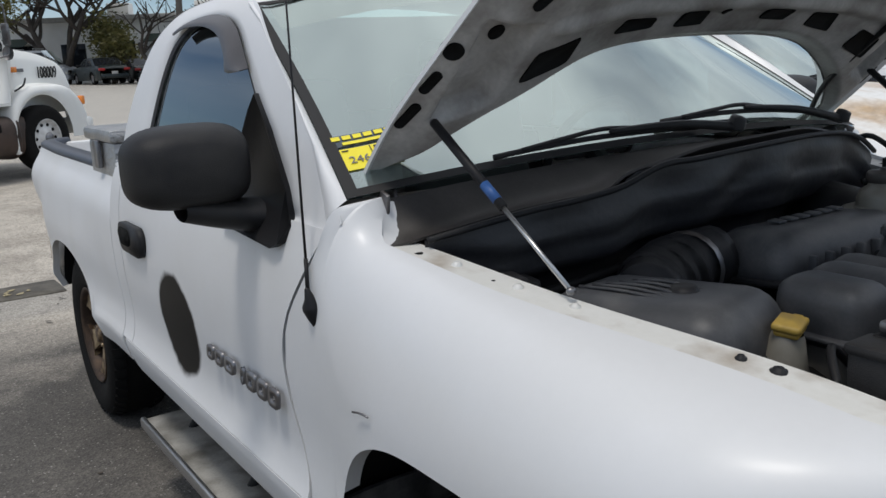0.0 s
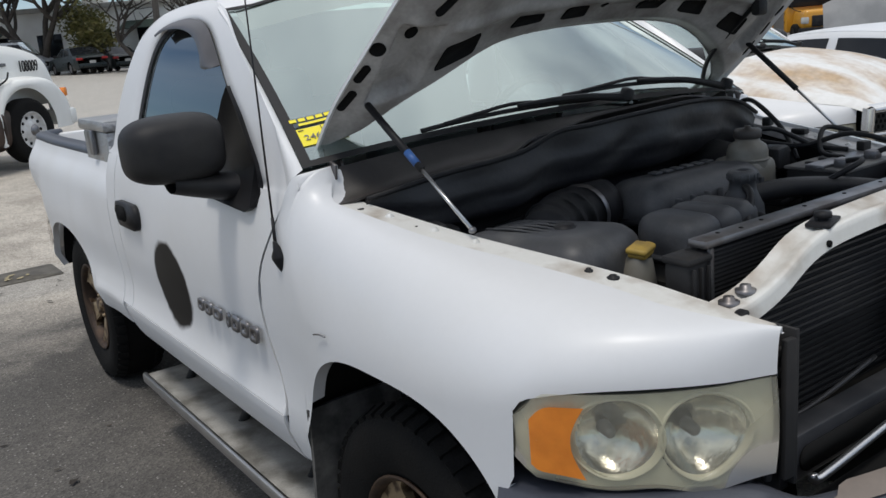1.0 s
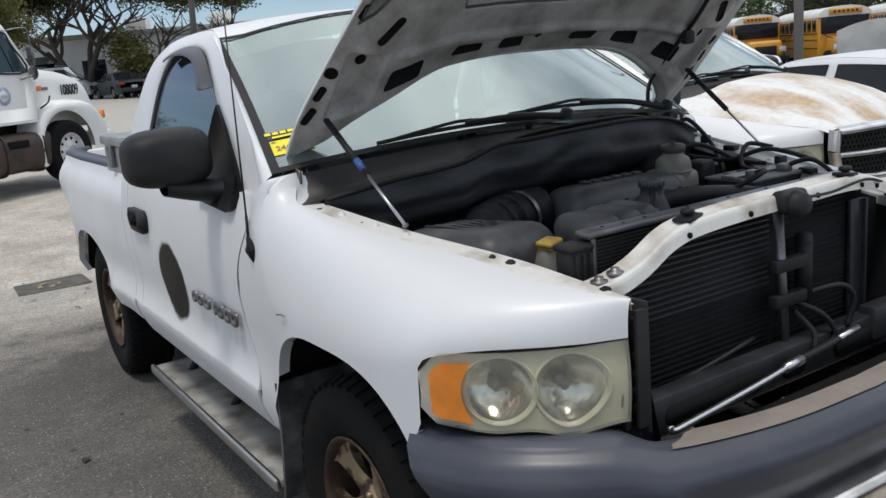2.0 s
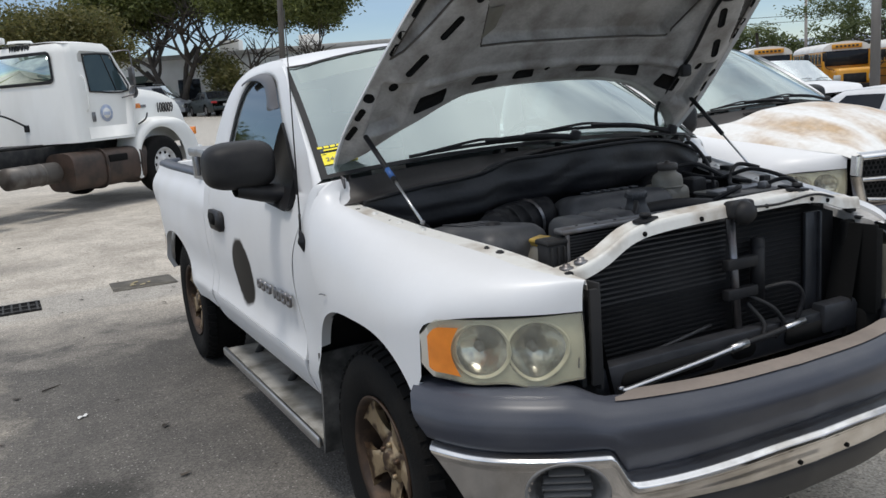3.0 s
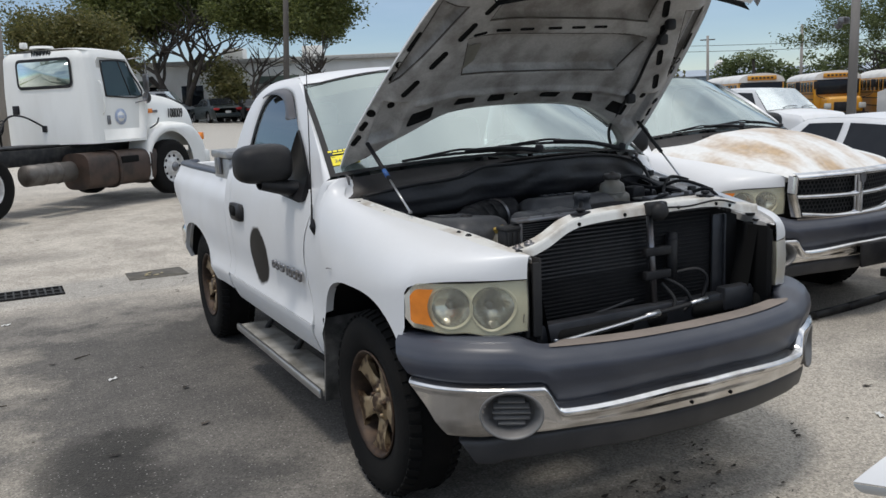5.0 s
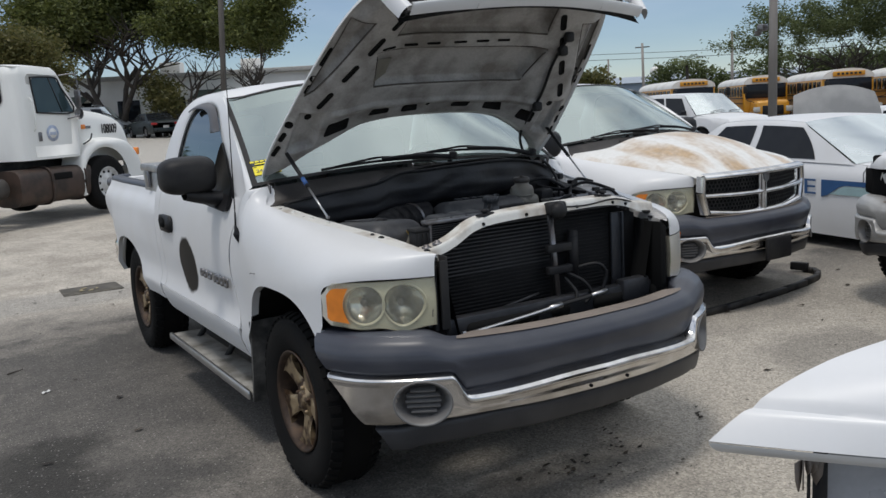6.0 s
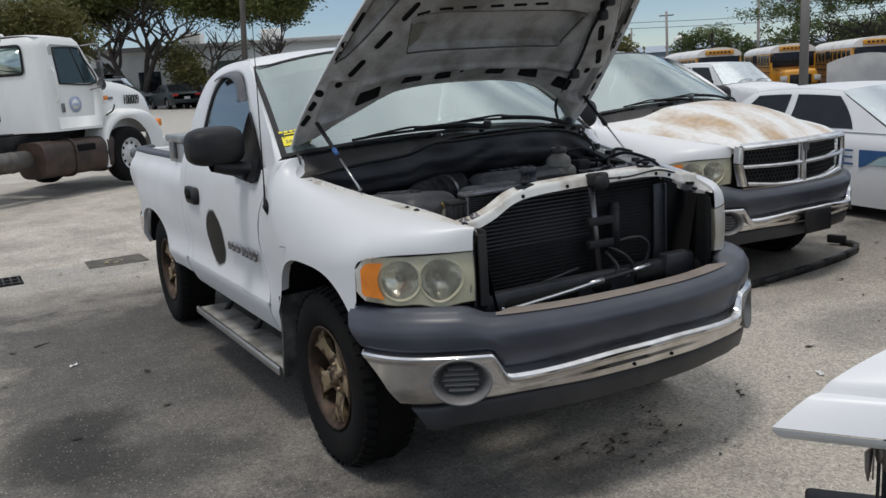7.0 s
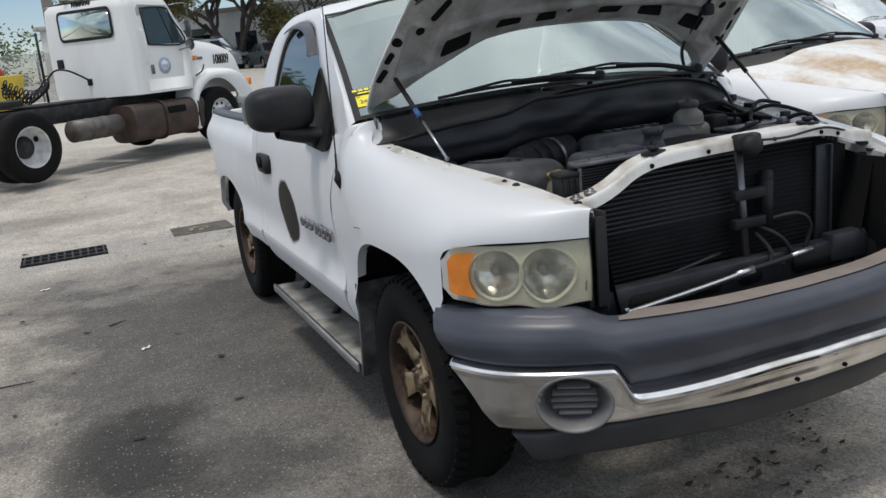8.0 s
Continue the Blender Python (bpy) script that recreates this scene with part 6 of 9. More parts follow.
    # centre stay, hoses and lower beam
    for x in (0.045,):
        bm = bmesh.new()
        rod(bm, (x - 0.02, -0.66, 1.18), (x + 0.01, -0.66, 0.80), 0.013)
        part("centre_stay", bm, STEEL, root)
    for z in (1.035, 0.94):
        bm = bmesh.new()
        block(bm, (0.06, -0.665, z), (0.13, 0.03, 0.035), 0.006)
        part("stay_clamp", bm, BLACK, root)
    bm = bmesh.new()
    rod(bm, (0.155, -0.645, 1.09), (0.155, -0.645, 0.90), 0.023, n=14)
    lathe(bm, [(0, 0.01), (0.021, 0.006), (0.024, -0.02)], (0.155, -0.645, 1.09), (0, 0, 1), 14)
    part("receiver_drier", bm, BLACK, root, "black drier bottle")
    for pts in ([(0.16, -0.65, 0.93), (0.24, -0.70, 0.945), (0.285, -0.71, 0.90), (0.27, -0.70, 0.82)], [(0.10, -0.66, 0.92), (0.16, -0.70, 0.88), (0.20, -0.71, 0.82), (0.17, -0.70, 0.78)], [(0.09, -0.66, 0.90), (0.12, -0.70, 0.84), (0.11, -0.71, 0.80)]):
        bm = bmesh.new()
        hose(bm, pts, 0.008)
        part("coolant_hose", bm, BLACK, root)
    bm = bmesh.new()
    hose(bm, [(-0.50, -0.762, 0.786), (-0.495, -0.766, 0.774), (-0.44, -0.768, 0.778), (-0.2, -0.757, 0.792), (-0.06, -0.75, 0.803)], 0.009)
    part("steel_pipe", bm, ALLOY, root, "bare silver coolant pipe")
    bm = bmesh.new()
    rod(bm, (-0.07, -0.75, 0.802), (0.0, -0.747, 0.808), 0.013)
    part("pipe_fitting", bm, ALLOY, root)
    bm = bmesh.new()
    hose(bm, [(0.0, -0.747, 0.808), (0.10, -0.742, 0.812), (0.20, -0.74, 0.82)], 0.010)
    part("rubber_pipe", bm, BLACK, root)
    bm = bmesh.new()
    rod(bm, (0.17, -0.741, 0.818), (0.26, -0.738, 0.828), 0.010)
    part("pipe_end", bm, ALLOY, root)
    bm = bmesh.new()
    block(bm, (0.0, -0.675, 0.775), (1.24, 0.055, 0.100), 0.006)
    beam = part("lower_beam", bm, GREY_BEAM, root, "dark grey steel lower beam")
    for x, w in ((-0.27, 0.36), (0.33, 0.24), (0.03, 0.10)):
        bm = bmesh.new()
        plate(bm, round_rect(w, 0.055, 0.027, 5), 0.004, Matrix.Translation((x, -0.7035, 0.77)) @ pose(0, 0, 0, 90))
        part("beam_slot", bm, VOID, beam)
    bm = bmesh.new()
    block(bm, (0.46, -0.69, 0.80), (0.16, 0.06, 0.10), 0.014)
    part("beam_bracket", bm, GREY_BEAM, beam)
    bm = bmesh.new()
    block(bm, (0.0, -0.80, 0.68), (1.30, 0.12, 0.10), 0.02)
    part("bumper_beam", bm, VOID, root)


def truck_details(root):
    # antenna
    a = new("antenna")
    a.parent = root
    bm = bmesh.new()
    lathe(bm, [(0.0, -0.062), (0.006, -0.052), (0.015, -0.026), (0.021, -0.002), (0.020, 0.006), (0.011, 0.020), (0.005, 0.042), (0, 0.046)], (-0.986, 0.43, 1.120), (-0.22, 0, 1), 14)
    part("antenna_base", bm, BLACK, a, "black rubber antenna base")
    bm = bmesh.new()
    rod(bm, (-0.993, 0.43, 1.155), (-0.985, 0.445, 1.22), 0.0045)
    rod(bm, (-0.985, 0.445, 1.22), (-0.925, 0.565, 1.96), 0.0030, 0.0018)
    part("antenna_mast", bm, BLACK, a)
    # raised name badge: plain letter-sized blocks
    badge = new("name_badge")
    badge.parent = root
    xs = [(1.085, 0.052, 0.042), (1.018, 0.056, 0.043), (0.942, 0.068, 0.042), (0.850, 0.026, 0.05), (0.795, 0.058, 0.05), (0.726, 0.058, 0.05), (0.658, 0.058, 0.05)]
    for y, w, h in xs:
        bm = bmesh.new()
        x = -(table(0.852, BODY_X) + 0.012)
        o = round_rect(w, h, 0.014, 3)
        i = round_rect(w * 0.45, h * 0.35, 0.006, 3)
        M = Matrix.Translation((x, y, 0.852)) @ Matrix(((0, 0, -1, 0), (-1, 0, 0, 0), (0, 1, 0, 0), (0, 0, 0, 1)))
        va, vb = [], []
        for d in (0.0, 0.008):
            va.append([bm.verts.new(M @ Vector((px + 0.18 * py, py, d))) for px, py in o])
            vb.append([bm.verts.new(M @ Vector((px + 0.18 * py, py, d))) for px, py in i])
        k = len(o)
        for j in range(k):
            q = (j + 1) % k
            bm.faces.new((va[0][j], va[0][q], va[1][q], va[1][j]))
            bm.faces.new((va[1][j], va[1][q], vb[1][q], vb[1][j]))
            bm.faces.new((vb[1][j], vb[1][q], vb[0][q], vb[0][j]))
        part("badge_block", bm, STEEL, badge, "chrome raised badge piece")
    # mud flap behind the front wheel
    for s in (-1, 1):
        bm = bmesh.new()
        sheet(bm, lambda u, v: Vector((s * lerp(0.66, 0.985, u), 0.392 + 0.05 * v * v + 0.015 * math.sin(3 * u), lerp(0.70, 0.29, v))), 8, 8)
        thick(bm, 0.012)
        part("mud_flap", bm, MUDFLAP, root, "dusty black rubber mud flap")
    # auction sticker inside the windshield
    st = new("auction_sticker")
    st.parent = root
    def wp(u, v, d):
        return windshield_point(u, v) + Vector((0, -0.70, 0.68)) * d
    def tile(name, u0, u1, v0, v1, mat, d, owner, label=""):
        bm = bmesh.new()
        sheet(bm, lambda a_, b_: wp(lerp(u0, u1, a_), lerp(v0, v1, b_) , d), 8, 3)
        return part(name, bm, mat, owner, label)
    lo = tile("sticker_paper", 0.014, 0.085, 0.103, 0.193, YELLOW, 0.0035, st, "yellow lot sticker with handwriting")
    up = tile("sticker_band", 0.012, 0.095, 0.203, 0.252, GLASS_DARK, 0.0035, st, "black band with yellow print bars")
    for k in range(6):
        tile("print_bar", 0.011 + 0.0135 * k, 0.0215 + 0.0135 * k, 0.230, 0.247, YELLOW, 0.0055, up)
    tile("print_bar", 0.022, 0.088, 0.208, 0.220, YELLOW, 0.0055, up)
    tile("print_bar", 0.017, 0.025, 0.180, 0.185, INK, 0.0055, lo)
    tile("print_bar", 0.056, 0.080, 0.178, 0.186, INK, 0.0055, lo)
    tile("rule_line", 0.051, 0.0522, 0.107, 0.19, INK, 0.0055, lo)
    o, ux, vy = wp(0.034, 0.140, 0.006), wp(0.044, 0.140, 0.006) - wp(0.034, 0.140, 0.006), wp(0.034, 0.16, 0.006) - wp(0.034, 0.140, 0.006)
    ux, vy = ux.normalized(), vy.normalized()
    nz = ux.cross(vy)
    M = Matrix(((ux.x, vy.x, nz.x, o.x), (ux.y, vy.y, nz.y, o.y), (ux.z, vy.z, nz.z, o.z), (0, 0, 0, 1)))
    lettering("lot_number", "246", 0.032, STEEL, lo, M, 0.0004)
    # lock and key hole, scratch on the fender
    bm = bmesh.new()
    hose(bm, [(-1.006, 0.245, 0.957), (-1.004, 0.22, 0.962), (-1.003, 0.19, 0.963)], 0.0022, 5, 3)
    part("paint_scratch", bm, STEEL, root)


INSULATION = material("creased_black_insulation", (0.016, 0.016, 0.019), 0.48, second=(0.036, 0.034, 0.034), amount=0.8, scale=5, grain=110, grain_amount=0.3, bump=0.4, bump_scale=14)
TUBE = material("dark_tube", (0.050, 0.050, 0.053), 0.5, 0.4, second=(0.03, 0.029, 0.028), amount=0.7, scale=7)
BATTERY_TOP = material("dusty_battery_top", (0.10, 0.098, 0.095), 0.6, second=(0.19, 0.18, 0.165), amount=0.8, scale=12)
BLUE = material("blue_label", (0.03, 0.10, 0.30), 0.5)
COWL = material("sun_browned_cowl", (0.034, 0.030, 0.028), 0.5, second=(0.075, 0.066, 0.060), amount=0.8, scale=5, grain=150, grain_amount=0.3)
GREY_BEAM = material("grey_painted_steel", (0.030, 0.032, 0.037), 0.34, 0.3, second=(0.065, 0.065, 0.070), amount=0.7, scale=8)
MUDFLAP = material("dusty_rubber_flap", (0.045, 0.043, 0.040), 0.85, second=(0.19, 0.18, 0.165), amount=0.85, scale=7, grain=90, grain_amount=0.4)

engine_bay(truck)
truck_details(truck)

# metal toolbox across the bed behind the cab
box = thing("truck_toolbox", "diamond-plate aluminium toolbox across the truck bed", "toolbox")
DIAMOND = material("diamond_plate", (0.45, 0.45, 0.45), 0.4, 0.9, second=(0.3, 0.3, 0.3), amount=0.6, bump=0.8, bump_scale=60)
bm = bmesh.new()
block(bm, (0, 2.42, 1.21), (1.84, 0.40, 0.28), 0.012)
part("toolbox_body", bm, DIAMOND, box)
bm = bmesh.new()
block(bm, (0, 2.42, 1.375), (1.87, 0.43, 0.05), 0.014)
part("toolbox_lid", bm, DIAMOND, box)
bm = bmesh.new()
block(bm, (-0.935, 2.42, 1.30), (0.02, 0.06, 0.11), 0.006)
part("toolbox_latch", bm, STEEL, box)


# ---- the lot: one sheet of worn paving that climbs gently behind the parked trucks ----
def rise(x, y):
    far = table(y, [(6.4, 0.0), (8.0, 0.06), (10.0, 0.19), (13.0, 0.20), (20, 0.38), (48, 1.05), (140, 1.6)])
    return far * smooth(34, 6, x) - 0.42 * smooth(17, 34, x)


def paving():
    m = bpy.data.materials.new("worn_paving")
    m.use_nodes = True
    n, l = m.node_tree.nodes, m.node_tree.links
    b = n["Principled BSDF"]
    co = n.new("ShaderNodeTexCoord")

    def noise_at(scale, detail=5.0, rough=0.55):
        t = n.new("ShaderNodeTexNoise")
        t.inputs["Scale"].default_value, t.inputs["Detail"].default_value, t.inputs["Roughness"].default_value = scale, detail, rough
        l.new(co.outputs["Object"], t.inputs["Vector"])
        return t.outputs["Fac"]

    def ramp(src, a, c, lo=0.0, hi=1.0):
        r = n.new("ShaderNodeMapRange")
        for k, v in zip(("From Min", "From Max", "To Min", "To Max"), (a, c, lo, hi)):
            r.inputs[k].default_value = v
        l.new(src, r.inputs["Value"])
        return r.outputs["Result"]

    def math2(op, a, c):
        t = n.new("ShaderNodeMath")
        t.operation = op
        for i, v in enumerate((a, c)):
            if isinstance(v, (int, float)):
                t.inputs[i].default_value = v
            else:
                l.new(v, t.inputs[i])
        return t.outputs["Value"]

    def blend(fac, c1, c2):
        t = n.new("ShaderNodeMixRGB")
        l.new(fac, t.inputs["Fac"])
        for k, v in (("Color1", c1), ("Color2", c2)):
            if isinstance(v, tuple):
                t.inputs[k].default_value = (*v, 1)
            else:
                l.new(v, t.inputs[k])
        return t.outputs["Color"]

    sep = n.new("ShaderNodeSeparateXYZ")
    l.new(co.outputs["Object"], sep.inputs["Vector"])
    big, mid = noise_at(0.35), noise_at(1.7, 8.0, 0.65)
    # old asphalt, with paler dusty areas
    col = blend(ramp(mid, 0.42, 0.68), (0.090, 0.083, 0.075), (0.143, 0.131, 0.116))
    # pale concrete strip behind the trucks, its edge uneven
    edge = math2("ADD", sep.outputs["Y"], ramp(mid, 0.2, 0.8, -0.9, 0.9))
    edge2 = math2("ADD", edge, ramp(big, 0.2, 0.8, -1.6, 1.6))
    lane = math2("MULTIPLY", ramp(edge2, 3.6, 5.0), ramp(sep.outputs["X"], 2.0, 0.2))
    pale = blend(ramp(mid, 0.35, 0.62), (0.49, 0.447, 0.385), (0.325, 0.293, 0.250))
    col = blend(lane, col, pale)
    lane2 = math2("MULTIPLY", ramp(sep.outputs["X"], 1.8, 3.6), ramp(mid, 0.40, 0.62, 0.0, 0.6))
    col = blend(lane2, col, (0.30, 0.272, 0.23))
    front = math2("MULTIPLY", ramp(math2("ADD", sep.outputs["X"], ramp(mid, 0.2, 0.8, -1.0, 1.0)), -1.5, 0.5), ramp(edge, 1.6, 0.2, 0.0, 0.85))
    col = blend(front, col, (0.46, 0.42, 0.36))
    far_side = math2("MULTIPLY", ramp(edge2, 13.0, 18.0, 0.0, 0.7), ramp(sep.outputs["X"], 16.0, 9.0))
    col = blend(far_side, col, (0.52, 0.49, 0.44))
    # drained strip round the grate
    dist = math2("ABSOLUTE", math2("SUBTRACT", sep.outputs["Y"], 5.62), 0)
    strip = math2("MULTIPLY", math2("MULTIPLY", ramp(dist, 0.55, 0.35), ramp(sep.outputs["X"], 0.2, -0.4)), 0.55)
    col = blend(strip, col, (0.27, 0.26, 0.24))

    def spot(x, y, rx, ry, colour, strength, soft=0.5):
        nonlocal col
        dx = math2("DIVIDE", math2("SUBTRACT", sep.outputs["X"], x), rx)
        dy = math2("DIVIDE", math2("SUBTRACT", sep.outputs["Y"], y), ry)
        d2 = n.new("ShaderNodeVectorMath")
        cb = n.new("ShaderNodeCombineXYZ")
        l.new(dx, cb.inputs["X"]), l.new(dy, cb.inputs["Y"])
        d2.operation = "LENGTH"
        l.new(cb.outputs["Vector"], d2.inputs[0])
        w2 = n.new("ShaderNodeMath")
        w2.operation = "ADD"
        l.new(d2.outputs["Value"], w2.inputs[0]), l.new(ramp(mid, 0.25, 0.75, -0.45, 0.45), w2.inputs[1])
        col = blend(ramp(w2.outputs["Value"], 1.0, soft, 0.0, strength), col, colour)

    spot(-3.35, 2.2, 1.25, 3.4, (0.35, 0.315, 0.262), 0.9, 0.6)
    spot(-1.5, 3.3, 0.7, 0.8, (0.075, 0.070, 0.063), 0.35)
    spot(-1.90, 0.80, 0.32, 0.55, (0.026, 0.024, 0.021), 0.9)      # oil stains
    spot(-1.80, 1.22, 0.34, 0.28, (0.030, 0.028, 0.024), 0.8)
    spot(-2.12, 0.95, 0.16, 0.40, (0.04, 0.037, 0.032), 0.5)
    # darker asphalt beside the front wheel and the front left corner
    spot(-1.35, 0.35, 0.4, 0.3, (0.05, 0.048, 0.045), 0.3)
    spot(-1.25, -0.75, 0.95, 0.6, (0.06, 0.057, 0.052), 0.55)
    # contact shade under the front bumper, painted into the ground colour
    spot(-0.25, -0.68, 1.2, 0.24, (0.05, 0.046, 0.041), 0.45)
    # two faint darker patches ahead of the bumper
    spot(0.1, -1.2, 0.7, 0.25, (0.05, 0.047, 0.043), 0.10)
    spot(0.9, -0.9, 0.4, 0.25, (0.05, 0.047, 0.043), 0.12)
    spot(-2.9, 7.7, 1.6, 0.45, (0.10, 0.095, 0.085), 0.5)
    spot(-3.4, 6.6, 0.8, 0.5, (0.42, 0.40, 0.37), 0.6)
    spot(4.2, -0.6, 1.4, 0.35, (0.30, 0.21, 0.10), 0.35)          # rusty wash
    spot(2.6, -0.2, 0.8, 0.4, (0.09, 0.085, 0.078), 0.45)
    # aggregate speckle
    vo = n.new("ShaderNodeTexVoronoi")
    vo.inputs["Scale"].default_value = 105.0
    l.new(co.outputs["Object"], vo.inputs["Vector"])
    grit = n.new("ShaderNodeMixRGB")
    grit.blend_type = "OVERLAY"
    grit.inputs["Fac"].default_value = 0.42
    bw = n.new("ShaderNodeRGBToBW")
    l.new(vo.outputs["Color"], bw.inputs["Color"])
    l.new(col, grit.inputs["Color1"]), l.new(bw.outputs["Val"], grit.inputs["Color2"])
    g2 = n.new("ShaderNodeMixRGB")
    g2.blend_type = "OVERLAY"
    g2.inputs["Fac"].default_value = 0.38
    l.new(grit.outputs["Color"], g2.inputs["Color1"]), l.new(noise_at(26.0, 6.0, 0.7), g2.inputs["Color2"])
    chips = n.new("ShaderNodeTexVoronoi")
    chips.inputs["Scale"].default_value = 60.0
    l.new(co.outputs["Object"], chips.inputs["Vector"])
    pick = n.new("ShaderNodeSeparateColor")
    l.new(chips.outputs["Color"], pick.inputs["Color"])
    small = math2("MULTIPLY", ramp(chips.outputs["Distance"], 0.30, 0.22), ramp(pick.outputs["Red"], 0.76, 0.82, 0.0, 0.7))
    dark = math2("MULTIPLY", ramp(chips.outputs["Distance"], 0.34, 0.24), ramp(pick.outputs["Green"], 0.84, 0.88, 0.0, 0.6))
    pale_chip = n.new("ShaderNodeMixRGB")
    pale_chip.blend_type = "ADD"
    pale_chip.inputs["Fac"].default_value = 1.0
    l.new(g2.outputs["Color"], pale_chip.inputs["Color1"])
    pale_chip.inputs["Color2"].default_value = (0.26, 0.25, 0.235, 1)
    near = blend(small, g2.outputs["Color"], pale_chip.outputs["Color"])
    near = blend(dark, near, (0.03, 0.029, 0.027))
    worn = ramp(noise_at(5.5, 8.0, 0.7), 0.56, 0.74, 0.0, 0.35)
    near = blend(worn, near, (0.045, 0.043, 0.04))
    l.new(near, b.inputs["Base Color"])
    b.inputs["Roughness"].default_value = 0.88
    bp = n.new("ShaderNodeBump")
    bp.inputs["Strength"].default_value, bp.inputs["Distance"].default_value = 0.5, 0.006
    l.new(vo.outputs["Distance"], bp.inputs["Height"])
    l.new(bp.outputs["Normal"], b.inputs["Normal"])
    return m


PAVING = paving()
bm = bmesh.new()
gx = [-900, -300, -120, -60, -30] + [-20 + 1.0 * k for k in range(81)] + [80, 120, 300, 900]
gy = [-900, -300, -100, -40] + [-20 + 1.0 * k for k in range(81)] + [75, 95, 130, 300, 900, 2000]
gv = [[bm.verts.new((x, y, rise(x, y))) for y in gy] for x in gx]
for i in range(len(gx) - 1):
    for j in range(len(gy) - 1):
        bm.faces.new((gv[i][j], gv[i + 1][j], gv[i + 1][j + 1], gv[i][j + 1]))
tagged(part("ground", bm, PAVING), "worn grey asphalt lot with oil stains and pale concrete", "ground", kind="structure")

# storm drain
drain = thing("storm_drain", "rectangular black iron storm drain set in the pavement", "drain grate", kind="structure")
bm = bmesh.new()
block(bm, (-2.15, 5.69, 0.002), (0.74, 0.42, 0.008))
part("drain_pit", bm, VOID, drain)
for k in range(11):
    bm = bmesh.new()
    block(bm, (-2.49 + 0.068 * k, 5.69, 0.010), (0.018, 0.40, 0.014), 0.003)
    part("grate_bar", bm, BLACK_DUSTY, drain)
for k in range(3):
    bm = bmesh.new()
    block(bm, (-2.15, 5.52 + 0.17 * k, 0.011), (0.74, 0.022, 0.016), 0.003)
    part("cross_bar", bm, BLACK_DUSTY, drain)

# sunken cover filled with dark silt and a few pale leaves
SILT = material("dark_silt", (0.085, 0.076, 0.063), 0.85, second=(0.16, 0.145, 0.12), amount=0.8, scale=7, grain=90, grain_amount=0.4, bump=0.4, bump_scale=90)
cover_slab = thing("pavement_cover", "dark silted cover plate sunk in the paving", "cover", kind="structure")
bm = bmesh.new()
plate(bm, [(x * (1 + 0.03 * math.sin(7 * x + 5 * y)) - 0.87, y * (1 + 0.05 * math.sin(9 * x)) + 5.98) for x, y in round_rect(0.58, 0.46, 0.03, 4)], 0.006)
part("cover_plate", bm, SILT, cover_slab)
PALE_LEAF = material("pale_dead_leaf", (0.36, 0.31, 0.19), 0.8, second=(0.22, 0.17, 0.10), amount=0.6, scale=20)
rl_ = random.Random(8)
for k in range(7):
    bm = bmesh.new()
    x, y, a, q = rl_.uniform(-0.98, -0.72), rl_.uniform(5.86, 6.06), rl_.uniform(0, 3.1), rl_.uniform(0.02, 0.045)
    sheet(bm, lambda u, v: Vector((x + q * ((u - 0.5) * 2 * math.cos(a) - (v - 0.5) * math.sin(a) * math.sin(math.pi * u)), y + q * ((u - 0.5) * 2 * math.sin(a) + (v - 0.5) * math.cos(a) * math.sin(math.pi * u)), 0.009 + 0.012 * (u - 0.5) ** 2 + 0.01 * (v - 0.5) ** 2)), 5, 3)
    part("dead_leaf", bm, PALE_LEAF, cover_slab)

# leaves, grit and twigs on the ground
LITTER = material("dry_litter", (0.022, 0.018, 0.015), 0.85, second=(0.09, 0.07, 0.05), amount=0.8, scale=3)
rnd = random.Random(4)
bm = bmesh.new()
for k in range(420):
    x, y = rnd.uniform(-6, 6), rnd.uniform(-4, 9)
    if -1.0 < x < 1.0 and -0.9 < y < 4.2:
        continue
    s = rnd.choice((0.008, 0.012, 0.016, 0.03))
    a = rnd.uniform(0, 6.3)
    z = rise(x, y) + 0.004
    pts = [(math.cos(a + t) * s * r, math.sin(a + t) * s * r * 0.6) for t, r in ((0, 1.3), (0.9, 0.7), (2.2, 0.8), (3.14, 1.2), (4.0, 0.8), (5.3, 0.7))]
    vs = [bm.verts.new((x + px, y + py, z + rnd.uniform(0, 0.5) * s)) for px, py in pts]
    bm.faces.new(vs)
for x, y, a, ln in ((-2.9, 2.4, 0.2, 0.28), (-2.55, 2.2, -0.1, 0.22), (-3.4, 2.7, 0.3, 0.4), (-1.9, 3.0, 0.5, 0.12)):
    rod(bm, (x, y, 0.008), (x + ln * math.cos(a), y + ln * math.sin(a), 0.010), 0.005, 0.003, n=5)
for cx, cy, num in ((0.44, -0.57, 13), (0.14, -0.60, 12), (-0.02, -0.60, 6), (0.26, -0.78, 9), (0.54, -0.40, 7), (1.09, -0.50, 4), (0.55, -0.95, 4)):  # clumps of wet leaves
    for k in range(num):
        x, y, s, a = cx + rnd.gauss(0, 0.06), cy + rnd.gauss(0, 0.045), rnd.uniform(0.006, 0.021), rnd.uniform(0, 6.3)
        vs = [bm.verts.new((x + math.cos(a + t) * s * r, y + math.sin(a + t) * s * r * 0.6, 0.004 + rnd.uniform(0, 0.7) * s)) for t, r in ((0, 1.3), (0.9, 0.7), (2.2, 0.8), (3.14, 1.2), (4.0, 0.8), (5.3, 0.7))]
        bm.faces.new(vs)
tagged(part("ground_litter", bm, LITTER), "scattered dry leaves and twigs on the asphalt", "litter", kind="stuff")
PAPER = material("white_scrap", (0.7, 0.7, 0.68), 0.8)
